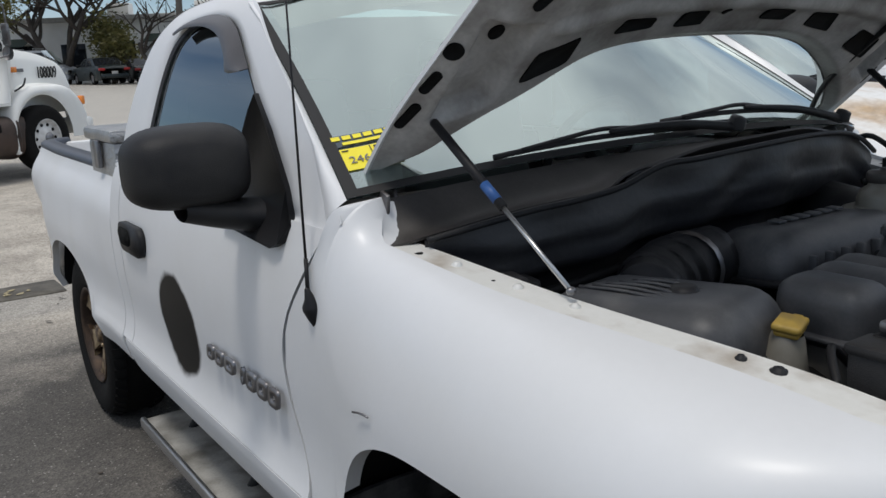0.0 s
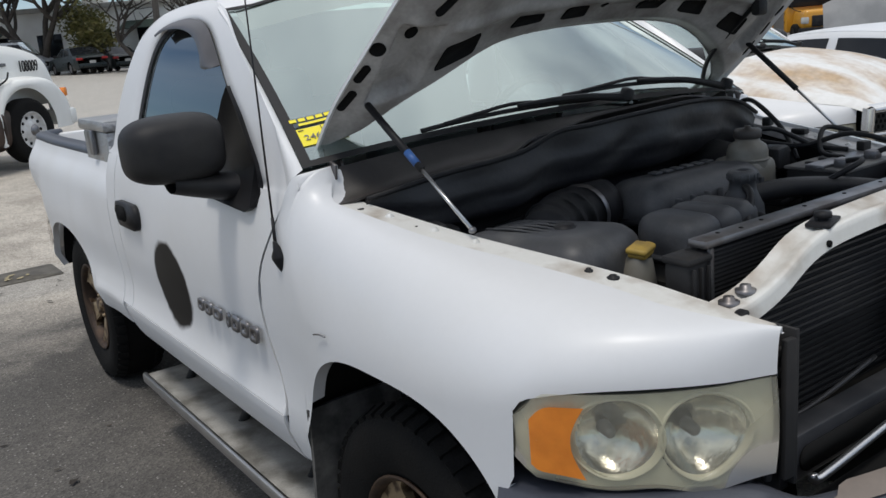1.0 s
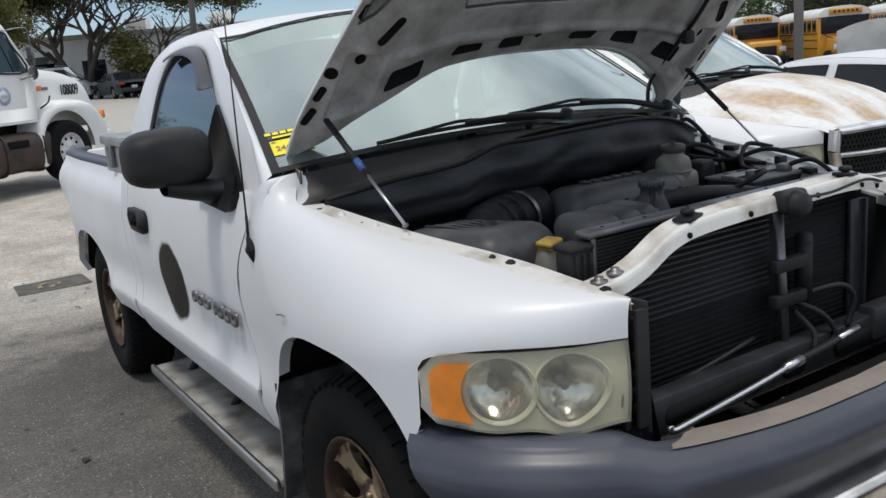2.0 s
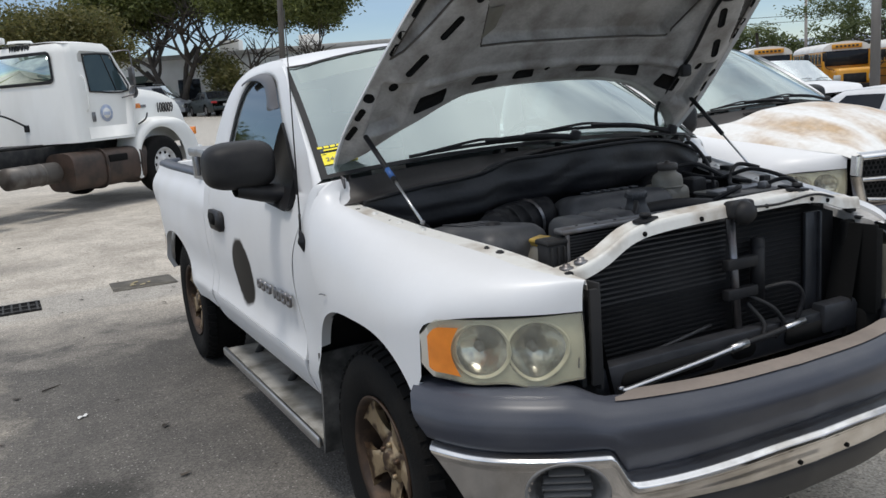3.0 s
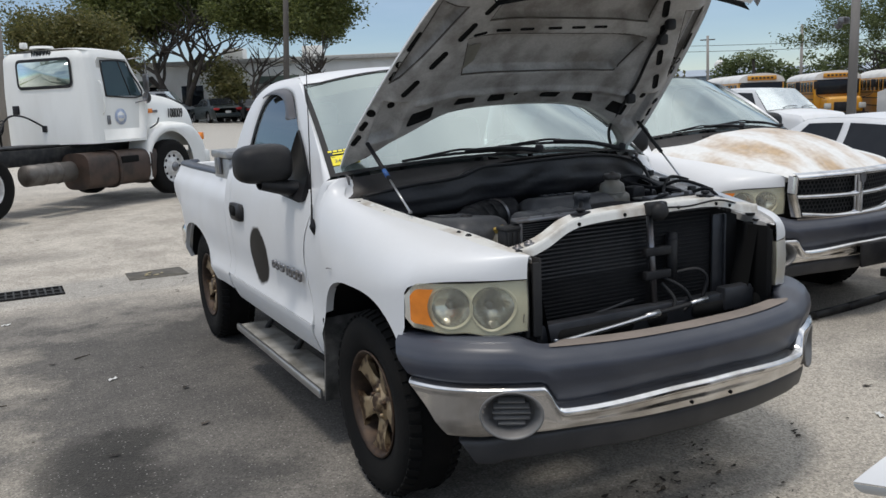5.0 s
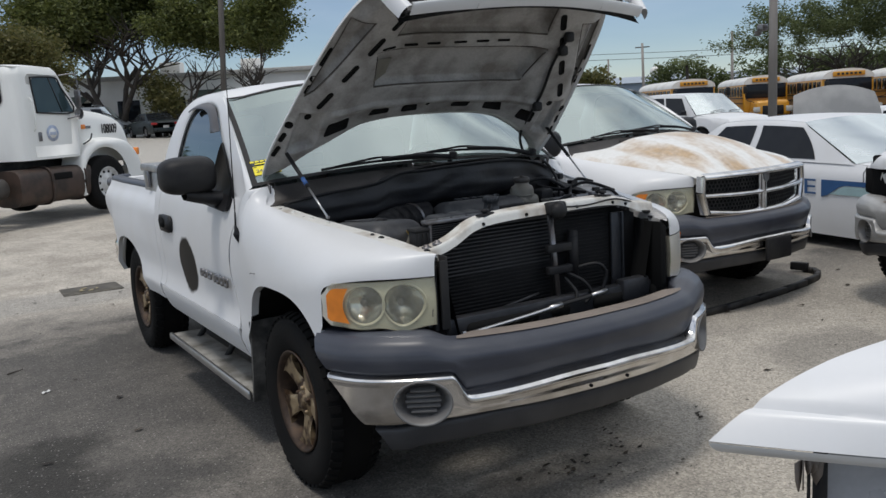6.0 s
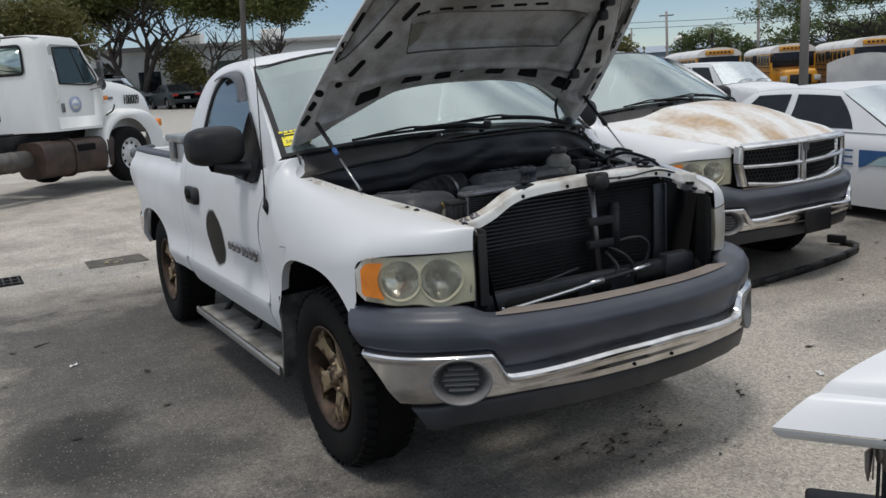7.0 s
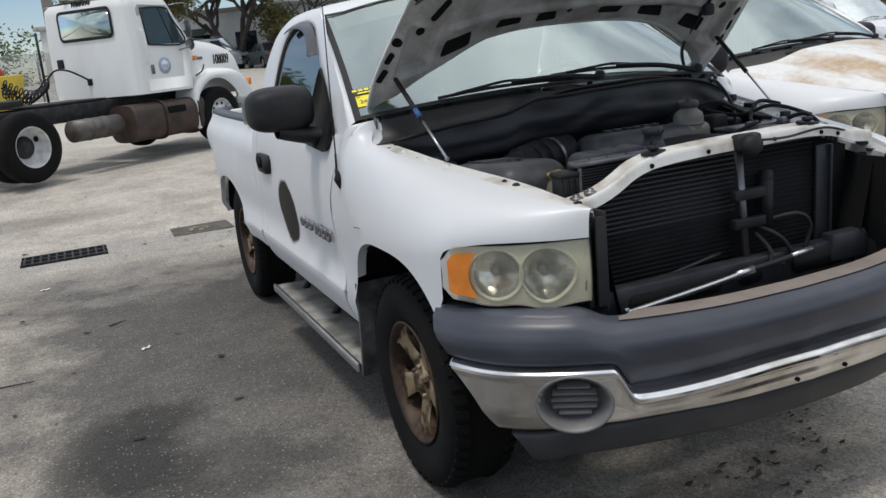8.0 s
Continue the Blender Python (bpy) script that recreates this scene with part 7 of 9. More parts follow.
for x, y, a in ((-1.72, 2.35, 0.6), (-2.3, 4.4, 0.2), (1.6, -0.6, 1.0)):
    bm = bmesh.new()
    sheet(bm, lambda u, v: Vector((x + 0.07 * (u - 0.5) * math.cos(a) - 0.025 * v * math.sin(a), y + 0.07 * (u - 0.5) * math.sin(a) + 0.025 * v * math.cos(a), 0.006 + 0.008 * math.sin(5 * u + 3 * v) ** 2)), 6, 2)
    tagged(part("paper_scrap", bm, PAPER), "small crumpled white paper scrap on asphalt", "litter", "paper scraps")


# ---- the rusty neighbour and the damaged one ----
truck2 = thing("pickup_truck", "white pickup truck with a rust-stained hood and chrome grille", "pickup truck", pose(3.2, 1.72, -0.045, 0, 0, 2.9))
ram_body(truck2)
hood(truck2, True, RUSTY_HOOD)
cowl_and_wipers(truck2)
bm = bmesh.new()
block(bm, (0.03, -1.03, 0.51), (0.30, 0.03, 0.17), 0.012)
plate_holder = part("plate_holder", bm, BLACK, truck2, "black empty plate bracket")
truck3 = thing("pickup_truck", "white pickup truck with torn fender and missing headlamp", "pickup truck", pose(4.60, -0.44, 0, 0, 0, -90))
SILVER = material("scuffed_silver_paint", (0.42, 0.42, 0.41), 0.4, 0.15, second=(0.26, 0.25, 0.24), amount=0.7, scale=4, grain=150, grain_amount=0.2)
ram_body(truck3, interior=False, visor=False, lamps=False, finish=SILVER)
hood(truck3, True, grille=False)
cowl_and_wipers(truck3)
bm = bmesh.new()
block(bm, (0, -0.60, 0.96), (1.66, 0.06, 0.32), 0.02)
block(bm, (-0.80, -0.50, 0.92), (0.22, 0.20, 0.20), 0.03)
# solid near-black blocks stand in for the shaded hollow
part("open_front", bm, VOID, truck3, "dark hollow where lamp and grille are missing")
rs_ = random.Random(12)
for k in range(9):  # torn edges of the broken fender and cover
    bm = bmesh.new()
    x = -0.93 + 0.045 * k
    ln = rs_.uniform(0.05, 0.12)
    plate(bm, [(-0.03, 0), (0.03, 0), (0.018, -ln * 0.6), (0.004, -ln), (-0.02, -ln * 0.5)], 0.005, Matrix.Translation((x, -0.50 - 0.030 * k, 1.005 - 0.004 * k)) @ pose(0, 0, 0, 82, rs_.uniform(-25, 25), rs_.uniform(-50, 0)))
    part("torn_edge", bm, WHITE_OLD if k % 3 else BLACK, truck3)

# fallen bumper strip
strip = thing("fallen_bumper_strip", "black plastic bumper strip lying on the ground", "car part")
bm = bmesh.new()
line = [(2.5, 0.87), (2.9, 0.87), (3.3, 0.90), (3.7, 0.95), (4.05, 1.01), (4.3, 1.08), (4.44, 1.16), (4.52, 1.26), (4.54, 1.38)]
for (x0, y0), (x1, y1) in zip(line, line[1:]):
    a, b = Vector((x0, y0, 0)), Vector((x1, y1, 0))
    d = (b - a).normalized()
    w = Vector((-d.y, d.x, 0)) * 0.02
    q = [a - w, b - w, b + w, a + w]
    lo = [bm.verts.new(p + Vector((0, 0, 0.003))) for p in q]
    hi = [bm.verts.new(p + Vector((0, 0, 0.052))) for p in q]
    bm.faces.new(hi), bm.faces.new(lo[::-1])
    for k in range(4):
        bm.faces.new((lo[k], lo[(k + 1) % 4], hi[(k + 1) % 4], hi[k]))
part("plastic_strip", bm, BLACK_DUSTY, strip)
bm = bmesh.new()
block(bm, (4.50, 1.40, 0.055), (0.05, 0.16, 0.075), 0.012, pose(0, 0, 0, 0, 0, 14))
part("strip_end", bm, BLACK, strip)

GLOSS_GLASS = material("dark_car_glass", (0.012, 0.014, 0.018), 0.06, second=(0.02, 0.022, 0.026), amount=0.4, rough_vary=0.03)
GLOSS_GLASS.node_tree.nodes["Principled BSDF"].inputs["Specular IOR Level"].default_value = 0.22
# the bright sky reflection is partly painted in as pale diffuse haze
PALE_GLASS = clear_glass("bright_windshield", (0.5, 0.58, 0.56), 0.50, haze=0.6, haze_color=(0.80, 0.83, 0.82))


def car_wheel(root, x, y, r=0.33, w=0.21, rimmat=None):
    s = 1 if x > 0 else -1
    wh = new("wheel")
    wh.parent = root
    wh.matrix_local = Matrix.Translation((x, y, r))
    bm = bmesh.new()
    lathe(bm, [(r * 0.62, -w / 2), (r * 0.9, -w / 2), (r, -w * 0.3), (r, w * 0.3), (r * 0.9, w / 2), (r * 0.62, w / 2)], (0, 0, 0), (1, 0, 0), 28)
    part("tyre", bm, RUBBER, wh)
    bm = bmesh.new()
    lathe(bm, [(r * 0.64, s * w * 0.48), (r * 0.58, s * w * 0.40), (r * 0.3, s * w * 0.34), (r * 0.14, s * w * 0.46), (0, s * w * 0.46)], (0, 0, 0), (1, 0, 0), 24)
    part("rim", bm, rimmat or STEEL, wh)


def car(root, L, W, top, cowl, ws, re, bb, paint, wheels=(0.95, 3.85), low=0.22, glass=None, sidewins=(), r=0.33, mirrors=True):
    """A closed car, nose at y = 0: top line of the body, points (y, z) of the windshield's base and top, the roof's end and the rear glass's base."""
    half = W / 2
    wid = lambda y: half * (1 - 0.16 * smooth(0.5, 0.0, y) ** 2 - 0.12 * smooth(L - 0.5, L, y) ** 2)
    def lowz(y):
        for c in wheels:
            d = abs(y - c) / (r + 0.07)
            if d < 1:
                return max(low, r + (r + 0.06) * math.sqrt(1 - d * d))
        return low
    for s in (-1, 1):
        bm = bmesh.new()
        def sd(u, v):
            y = L * u
            z1 = table(y, top)
            z = lerp(lowz(y), z1, v)
            k = (z - low) / (1.05 - low)
            x = wid(y) * (1 - 0.035 * abs(2 * k - 0.9) ** 2) - 0.05 * smooth(0.85, 1.0, v)
            return Vector((s * x, y, z))
        sheet(bm, sd, 80, 12, flip=s < 0)
        part("body_side", bm, paint, root, auto=40)
        bm = bmesh.new()
        def gs(u, v):
            z0, z1 = cowl[1], ws[1]
            y0, y1 = lerp(cowl[0], bb[0], u), lerp(ws[0], re[0], u)
            z = lerp(table(lerp(cowl[0], bb[0], u), top) - 0.01, lerp(ws[1], re[1], u) + 0.03 * math.sin(math.pi * u), v)
            x = (half - 0.055) * (1 - 0.19 * v - 0.03 * smooth(0.9, 1, v))
            return Vector((s * x, lerp(y0, y1, v), z))
        sheet(bm, gs, 30, 10, flip=s < 0)
        part("cab_side", bm, paint, root)
        for u0, u1, ua, ub in sidewins:  # from u0..u1 at the belt to ua..ub at the top
            bm = bmesh.new()
            sheet(bm, lambda u, v: gs(lerp(lerp(u0, u1, u), lerp(ua, ub, u), v), lerp(0.08, 0.86, v)) + Vector((s * 0.007, 0, 0)), 8, 6, flip=s < 0)
            thick(bm, 0.004)
            part("side_window", bm, glass or GLOSS_GLASS, root)
        if mirrors:
            bm = bmesh.new()
            block(bm, (s * (half + 0.06), cowl[0] + 0.42, cowl[1] + 0.09), (0.19, 0.09, 0.12), 0.035, seg=3)
            part("side_mirror", bm, BLACK, root)
        bm = bmesh.new()
        block(bm, (s * half * 0.72, 0.07, 0.66), (half * 0.45, 0.08, 0.14), 0.03)
        part("headlamp", bm, LENS_SOLID, root)
        for y in wheels:
            car_wheel(root, s * (half - 0.14), y, r)
        bm = bmesh.new()
        block(bm, (s * (half - 0.3), (wheels[0] + wheels[1]) / 2, 0.45), (0.1, L * 0.93, 0.4))
        part("underbody", bm, VOID, root)
    bm = bmesh.new()
    def tp(u, v):
        y = L * u
        x = lerp(-1, 1, v)
        return Vector((x * (wid(y) * (1 - 0.035 * 1.2) - 0.05), y, table(y, top) + 0.045 * (1 - x * x) * smooth(0, 0.4, y)))
    sheet(bm, tp, 50, 12)
    part("hood_and_deck", bm, paint, root)
    bm = bmesh.new()
    def rf(u, v):
        x = lerp(-1, 1, v)
        return Vector((x * (half - 0.055) * 0.785, lerp(ws[0], re[0], u), lerp(ws[1], re[1], u) + 0.03 * math.sin(math.pi * u) + 0.035 * (1 - x * x)))
    sheet(bm, rf, 16, 14)
    part("roof", bm, paint, root)
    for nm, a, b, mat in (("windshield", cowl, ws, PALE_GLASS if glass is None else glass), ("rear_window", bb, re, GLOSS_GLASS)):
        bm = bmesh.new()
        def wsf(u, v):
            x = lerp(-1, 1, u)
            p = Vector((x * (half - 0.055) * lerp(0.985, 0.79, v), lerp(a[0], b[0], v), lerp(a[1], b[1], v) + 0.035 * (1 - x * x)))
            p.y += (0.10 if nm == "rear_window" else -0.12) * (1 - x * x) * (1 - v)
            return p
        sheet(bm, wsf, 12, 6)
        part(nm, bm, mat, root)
        if nm == "windshield":
            bm = bmesh.new()
            sheet(bm, lambda u, v: wsf(u, v) + Vector((0, 0.10, -0.06)), 8, 4)
            part("dashboard", bm, BLACK_DUSTY, root)
            for f in (0.25, 0.62):
                bm = bmesh.new()
                hose(bm, [wsf(f, 0.02) + Vector((0, -0.02, 0.02)), wsf(f + 0.16, 0.10) + Vector((0, -0.02, 0.02)), wsf(f + 0.30, 0.07) + Vector((0, -0.02, 0.02))], 0.009, 6, 3)
                part("wiper", bm, BLACK, root)
    bm = bmesh.new()
    block(bm, (0, 0.06, 0.42), (W * 0.86, 0.18, 0.26), 0.07, seg=3)
    part("front_bumper", bm, paint, root)
    bm = bmesh.new()
    block(bm, (0, L - 0.06, 0.45), (W * 0.86, 0.18, 0.26), 0.07, seg=3)
    part("rear_bumper", bm, paint, root)
    bm = bmesh.new()
    block(bm, (0, 0.03, 0.64), (W * 0.4, 0.08, 0.12), 0.02)
    part("grille", bm, BLACK, root)


LENS_SOLID = material("car_lamp_lens", (0.55, 0.55, 0.52), 0.15, second=(0.4, 0.4, 0.38), coat=0.5)
DARK_CAR = material("dark_green_car_paint", (0.012, 0.020, 0.022), 0.3, second=(0.02, 0.028, 0.03), coat=0.1)
GREY_CAR = material("silver_van_paint", (0.40, 0.42, 0.46), 0.3, 0.2, coat=0.4)
STRIPE = material("blue_stripe", (0.03, 0.10, 0.25), 0.4)
DECAL_GREEN = material("green_print", (0.03, 0.12, 0.10), 0.5)
STRIPE_PALE = material("pale_blue_stripe", (0.35, 0.50, 0.52), 0.4)
SEDAN_TOP = [(0.0, 0.66), (0.10, 0.78), (0.5, 0.86), (1.30, 0.95), (1.6, 0.97), (3.0, 0.98), (4.3, 0.99), (4.9, 0.97), (5.25, 0.90), (5.3, 0.80)]
SEDAN_WINS = ((0.04, 0.43, 0.06, 0.42), (0.48, 0.80, 0.47, 0.86))

police = thing("patrol_sedan", "white patrol sedan with blue stripe and blue lettering", "car", pose(6.33, 0.03, -0.09, 0, 0, -11.4))
car(police, 5.3, 1.92, SEDAN_TOP, (1.50, 0.97), (2.40, 1.38), (3.75, 1.38), (4.45, 1.0), WHITE, (0.98, 3.90), sidewins=((0.17, 0.52, 0.06, 0.46), (0.56, 0.86, 0.53, 0.88)), mirrors=False)
for y0, y1 in ((1.30, 1.36), (2.52, 2.50), (3.45, 3.52)):  # door gaps
    bm = bmesh.new()
    sheet(bm, lambda u, v: Vector((-(0.962 * (1 - 0.035 * abs(2 * (lerp(0.32, 0.95, v) - 0.22) / 0.83 - 0.9) ** 2)) - 0.003 + 0.05 * smooth(0.9, 1.0, v), lerp(y0, y1, v) + lerp(-0.005, 0.005, u), lerp(0.32, 0.95, v))), 1, 10)
    part("door_gap", bm, SEAL, police)
def decal(name, text, y, z, size, mat, wide=1.0):
    M = Matrix.Translation((-0.968, y, z)) @ Matrix(((0, 0, -1, 0), (-1, 0, 0, 0), (0, 1, 0, 0), (0, 0, 0, 1)))
    lettering(name, text, size, mat, police, M, 0.002, wide)
decal("door_letter", "E", 2.05, 0.71, 0.23, STRIPE, 1.75)
decal("small_letters", "LS", 2.17, 0.845, 0.075, DECAL_GREEN)
bm = bmesh.new()
sheet(bm, lambda u, v: Vector((-0.972, lerp(1.88, 0.75, u), lerp(0.62 + 0.13 * smooth(0, 0.28, u), 0.80, v))), 14, 2)
part("blue_stripe", bm, STRIPE, police)
bm = bmesh.new()
sheet(bm, lambda u, v: Vector((-0.970, lerp(1.78, 0.75, u), lerp(0.655, 0.66 + 0.085 * smooth(0, 0.22, u), v))), 14, 2)
part("pale_stripe", bm, STRIPE_PALE, police)

suv = thing("suv", "white sport utility vehicle with dark side glass", "car", pose(18.4, 13.19, -0.07, 0, 0, -7.2))
SUV_TOP = [(0.0, 0.85), (0.1, 0.98), (0.5, 1.05), (1.2, 1.12), (1.6, 1.10), (3.0, 1.12), (4.7, 1.14), (5.0, 1.1), (5.05, 0.9)]
car(suv, 5.05, 1.98, SUV_TOP, (1.28, 1.14), (2.02, 1.74), (4.60, 1.76), (5.0, 1.14), WHITE, (1.0, 3.9), 0.3, sidewins=((0.10, 0.36, 0.06, 0.34), (0.39, 0.62, 0.37, 0.60), (0.65, 0.93, 0.63, 0.95)), r=0.38)

far_white = thing("sedan", "white sedan parked beyond the patrol car", "car", pose(14.9, 4.0, -0.17))
car(far_white, 5.0, 1.85, SEDAN_TOP[:-3] + [(4.9, 0.9), (5.0, 0.8)], (1.35, 0.95), (2.05, 1.34), (3.4, 1.34), (4.15, 0.99), WHITE, (0.95, 3.75), sidewins=SEDAN_WINS)

# pale hood standing open on a car behind
open_car = thing("open_hood_car", "silver car with its hood standing open", "car", pose(11.4, 6.11, -0.15, 0, 0, 140))
car(open_car, 4.9, 1.84, SEDAN_TOP[:-3] + [(4.8, 0.9), (4.9, 0.8)], (1.35, 0.95), (2.05, 1.30), (3.4, 1.30), (4.15, 0.99), GREY_CAR, (0.95, 3.75), sidewins=SEDAN_WINS)
bm = bmesh.new()
sheet(bm, lambda u, v: Vector((lerp(-0.72, 0.72, u) * (1 - 0.12 * v), 1.30 - 0.36 * v, 0.98 + 0.86 * v - 0.10 * (2 * u - 1) ** 2 * (0.4 + v) + 0.10 * math.sin(math.pi * v))), 16, 12)
thick(bm, 0.02)
part("open_hood", bm, material("dull_grey_panel", (0.20, 0.20, 0.20), 0.55, second=(0.34, 0.34, 0.33), amount=0.8, scale=1.5), open_car, "dull grey hood standing open")

# parked far behind
dark_sedan = thing("sedan", "dark green sedan parked beyond the lot", "car", pose(9.74, 52.4, rise(9.7, 50), 0, 0, 186))
car(dark_sedan, 4.7, 1.78, SEDAN_TOP[:-3] + [(4.6, 0.9), (4.7, 0.8)], (1.35, 0.95), (2.05, 1.40), (3.4, 1.40), (4.15, 0.99), DARK_CAR, (0.95, 3.6), sidewins=SEDAN_WINS, glass=GLOSS_GLASS)
bm = bmesh.new()
RED_LAMP = material("red_tail_lamp", (0.45, 0.02, 0.02), 0.3)
for x in (-0.68, 0.68):
    bm = bmesh.new()
    block(bm, (x, 4.68, 0.80), (0.34, 0.06, 0.13), 0.02)
    part("tail_lamp", bm, RED_LAMP, dark_sedan)
bm = bmesh.new()
block(bm, (0, 4.71, 0.62), (0.34, 0.02, 0.15), 0.006)
part("number_plate", bm, LENS_SOLID, dark_sedan, "blank pale plate")
dark2 = copy_thing(dark_sedan, pose(12.6, 56.0, rise(12.6, 54), 0, 0, 186))
van = thing("van", "silver work van with a roof rack", "van", pose(9.1, 52.5, 1.07, 0, 0, 57))
VAN_TOP = [(0.0, 0.8), (0.1, 0.95), (0.7, 1.12), (1.0, 1.2), (2.0, 1.2), (4.9, 1.2), (5.0, 1.0)]
car(van, 5.0, 1.9, VAN_TOP, (0.75, 1.15), (1.4, 1.95), (4.85, 1.95), (4.98, 1.2), material("slate_van_paint", (0.30, 0.32, 0.35), 0.35, second=(0.22, 0.24, 0.26), coat=0.3), (0.9, 3.9), 0.3, sidewins=((0.03, 0.2, 0.0, 0.18),), r=0.36)
for y in (1.8, 3.0, 4.2):
    bm = bmesh.new()
    block(bm, (0, y, 2.08), (1.5, 0.06, 0.06), 0.01)
    part("roof_rack_bar", bm, ALLOY, van)

# front of a white car with its bumper missing, nose toward -x
nose = thing("damaged_white_car", "white car with front bumper missing and broken brackets", "car")
bm = bmesh.new()
NOSE_TIP, LIP, BACK = Vector((-0.562, -2.035, 0.750)), Vector((0.676, -0.737, 0)), Vector((0.915, -0.38, 0))
ALONG, ACROSS = Vector((0.982, -0.19, 0)), Vector((-0.19, -0.982, 0))
def nh(u, v):
    """u along the front lip from its pointed corner, v back over the hood."""
    back = BACK.lerp(Vector((0.98, -0.10, 0)), smooth(0.35, 1.0, v))
    p = NOSE_TIP + LIP * 1.35 * u + back * 1.25 * v - Vector((0.737, 0.676, 0)) * 0.06 * math.sin(math.pi * clamp(u)) * (1 - v)
    p.z += 0.21 * (1 - (1 - v) ** 4.2) + 0.04 * v + 0.05 * math.sin(math.pi * clamp(u)) * smooth(0, 0.3, v)
    p.z += 0.02 * math.sin(math.pi * clamp(v / 0.75)) * smooth(0.5, 0.0, u) - 0.010 * math.exp(-((v - 0.10) / 0.012) ** 2)
    return p + (ACROSS * 1.55 - LIP * 1.35) * u * v
sheet(bm, nh, 40, 100)
thick(bm, 0.012)
part("hood", bm, WHITE, nose, "glossy white hood")
bm = bmesh.new()
sheet(bm, lambda u, v: nh(u, 0.0) + Vector((0.012 * v + 0.03 * v * v, 0, -0.036 * v - 0.004)), 40, 4)
part("hood_lip", bm, WHITE, nose)
def under(along, back, z):
    p = NOSE_TIP + LIP * along + Vector((0.737, 0.676, 0)) * back
    return Vector((p.x, p.y, z))
bm = bmesh.new()
sheet(bm, lambda u, v: under(lerp(0.27, 1.3, u), 0.10 + 0.03 * math.sin(4 * u), lerp(0.69, 0.25, v)), 14, 6)
part("front_panel", bm, GREY_CAR, nose, "bare grey inner front panel")
rb = random.Random(2)
for k in range(5):
    bm = bmesh.new()
    ln = rb.uniform(0.04, 0.085)
    pts = [(-0.02, 0), (0.02, 0), (0.012, -ln * 0.7), (0.0, -ln), (-0.015, -ln * 0.6)]
    plate(bm, pts, 0.004, Matrix.Translation(under(0.22 + 0.012 * k, 0.02 + 0.008 * k, 0.70)) @ pose(0, 0, 0, 90, 0, 10 + 25 * k))
    part("broken_tab", bm, TAN_TRIM, nose, "torn brown plastic tab")
bm = bmesh.new()
hose(bm, [under(0.25, 0.05, 0.70), under(0.25, 0.05, 0.60), under(0.25, 0.06, 0.50)], 0.005, 6, 4)
block(bm, under(0.28, 0.07, 0.58), (0.03, 0.03, 0.26), 0.006)
block(bm, under(0.20, 0.10, 0.50), (0.22, 0.10, 0.05), 0.012, pose(0, 0, 0, 0, 0, -52))
part("lamp_bracket", bm, BLACK, nose)
# the rest of the damaged car: fenders, doors, cabin and deck behind the hood
COWL_CORNER = nh(0.0, 1.0)


def wreck(a, w, z):
    """a back from the cowl, w across from the flank toward the other one."""
    p = COWL_CORNER + ALONG * a + ACROSS * w
    return Vector((p.x, p.y, z))


def arch(a, c, r=0.40):
    d = abs(a - c) / r
    return 0.33 + 0.37 * math.sqrt(1 - d * d) if d < 1 else 0.28


for e in (0, 1):
    w = 1.55 * e
    bulge = ACROSS * (0.05 if e else 0.0)
    bm = bmesh.new()
    def front_side(u, v):
        p = nh(e, lerp(0.27, 1.0, u))
        p.z = lerp(p.z - 0.004, arch(u, 0.84, 0.28), v)
        return p + bulge * math.sin(math.pi * v) * u
    sheet(bm, front_side, 30, 8)
    thick(bm, 0.008)
    part("fender", bm, WHITE, nose)
    bm = bmesh.new()
    def flank(u, v):
        a = 3.35 * u
        p = wreck(a, w, lerp(table(a, [(0, 1.0), (0.4, 0.98), (2.4, 0.99), (3.35, 0.93)]), max(arch(a, 2.5), arch(a, 0.05)), v))
        return p + bulge * math.sin(math.pi * v)
    sheet(bm, flank, 60, 8)
    thick(bm, 0.008)
    part("body_side", bm, WHITE, nose)
    bm = bmesh.new()
    def cabin(u, v):
        return wreck(lerp(lerp(0.75, 2.9, u), lerp(1.5, 2.45, u), v), w + lerp(0.03, 0.2, v) * (1 - 2 * e), lerp(0.985, 1.40, v))
    sheet(bm, cabin, 12, 6)
    thick(bm, 0.01)
    part("cab_side", bm, WHITE, nose)
    for u0, u1 in ((0.12, 0.50), (0.54, 0.86)):
        bm = bmesh.new()
        sheet(bm, lambda u, v: cabin(lerp(u0, u1, u), lerp(0.10, 0.85, v)) + ACROSS * (0.012 if e else -0.012), 4, 4)
        part("side_window", bm, GLOSS_GLASS, nose)
    for a in (0.05, 2.5):
        p = wreck(a, 0.14 + 1.27 * e, 0)
        car_wheel(nose, p.x, p.y, 0.33)
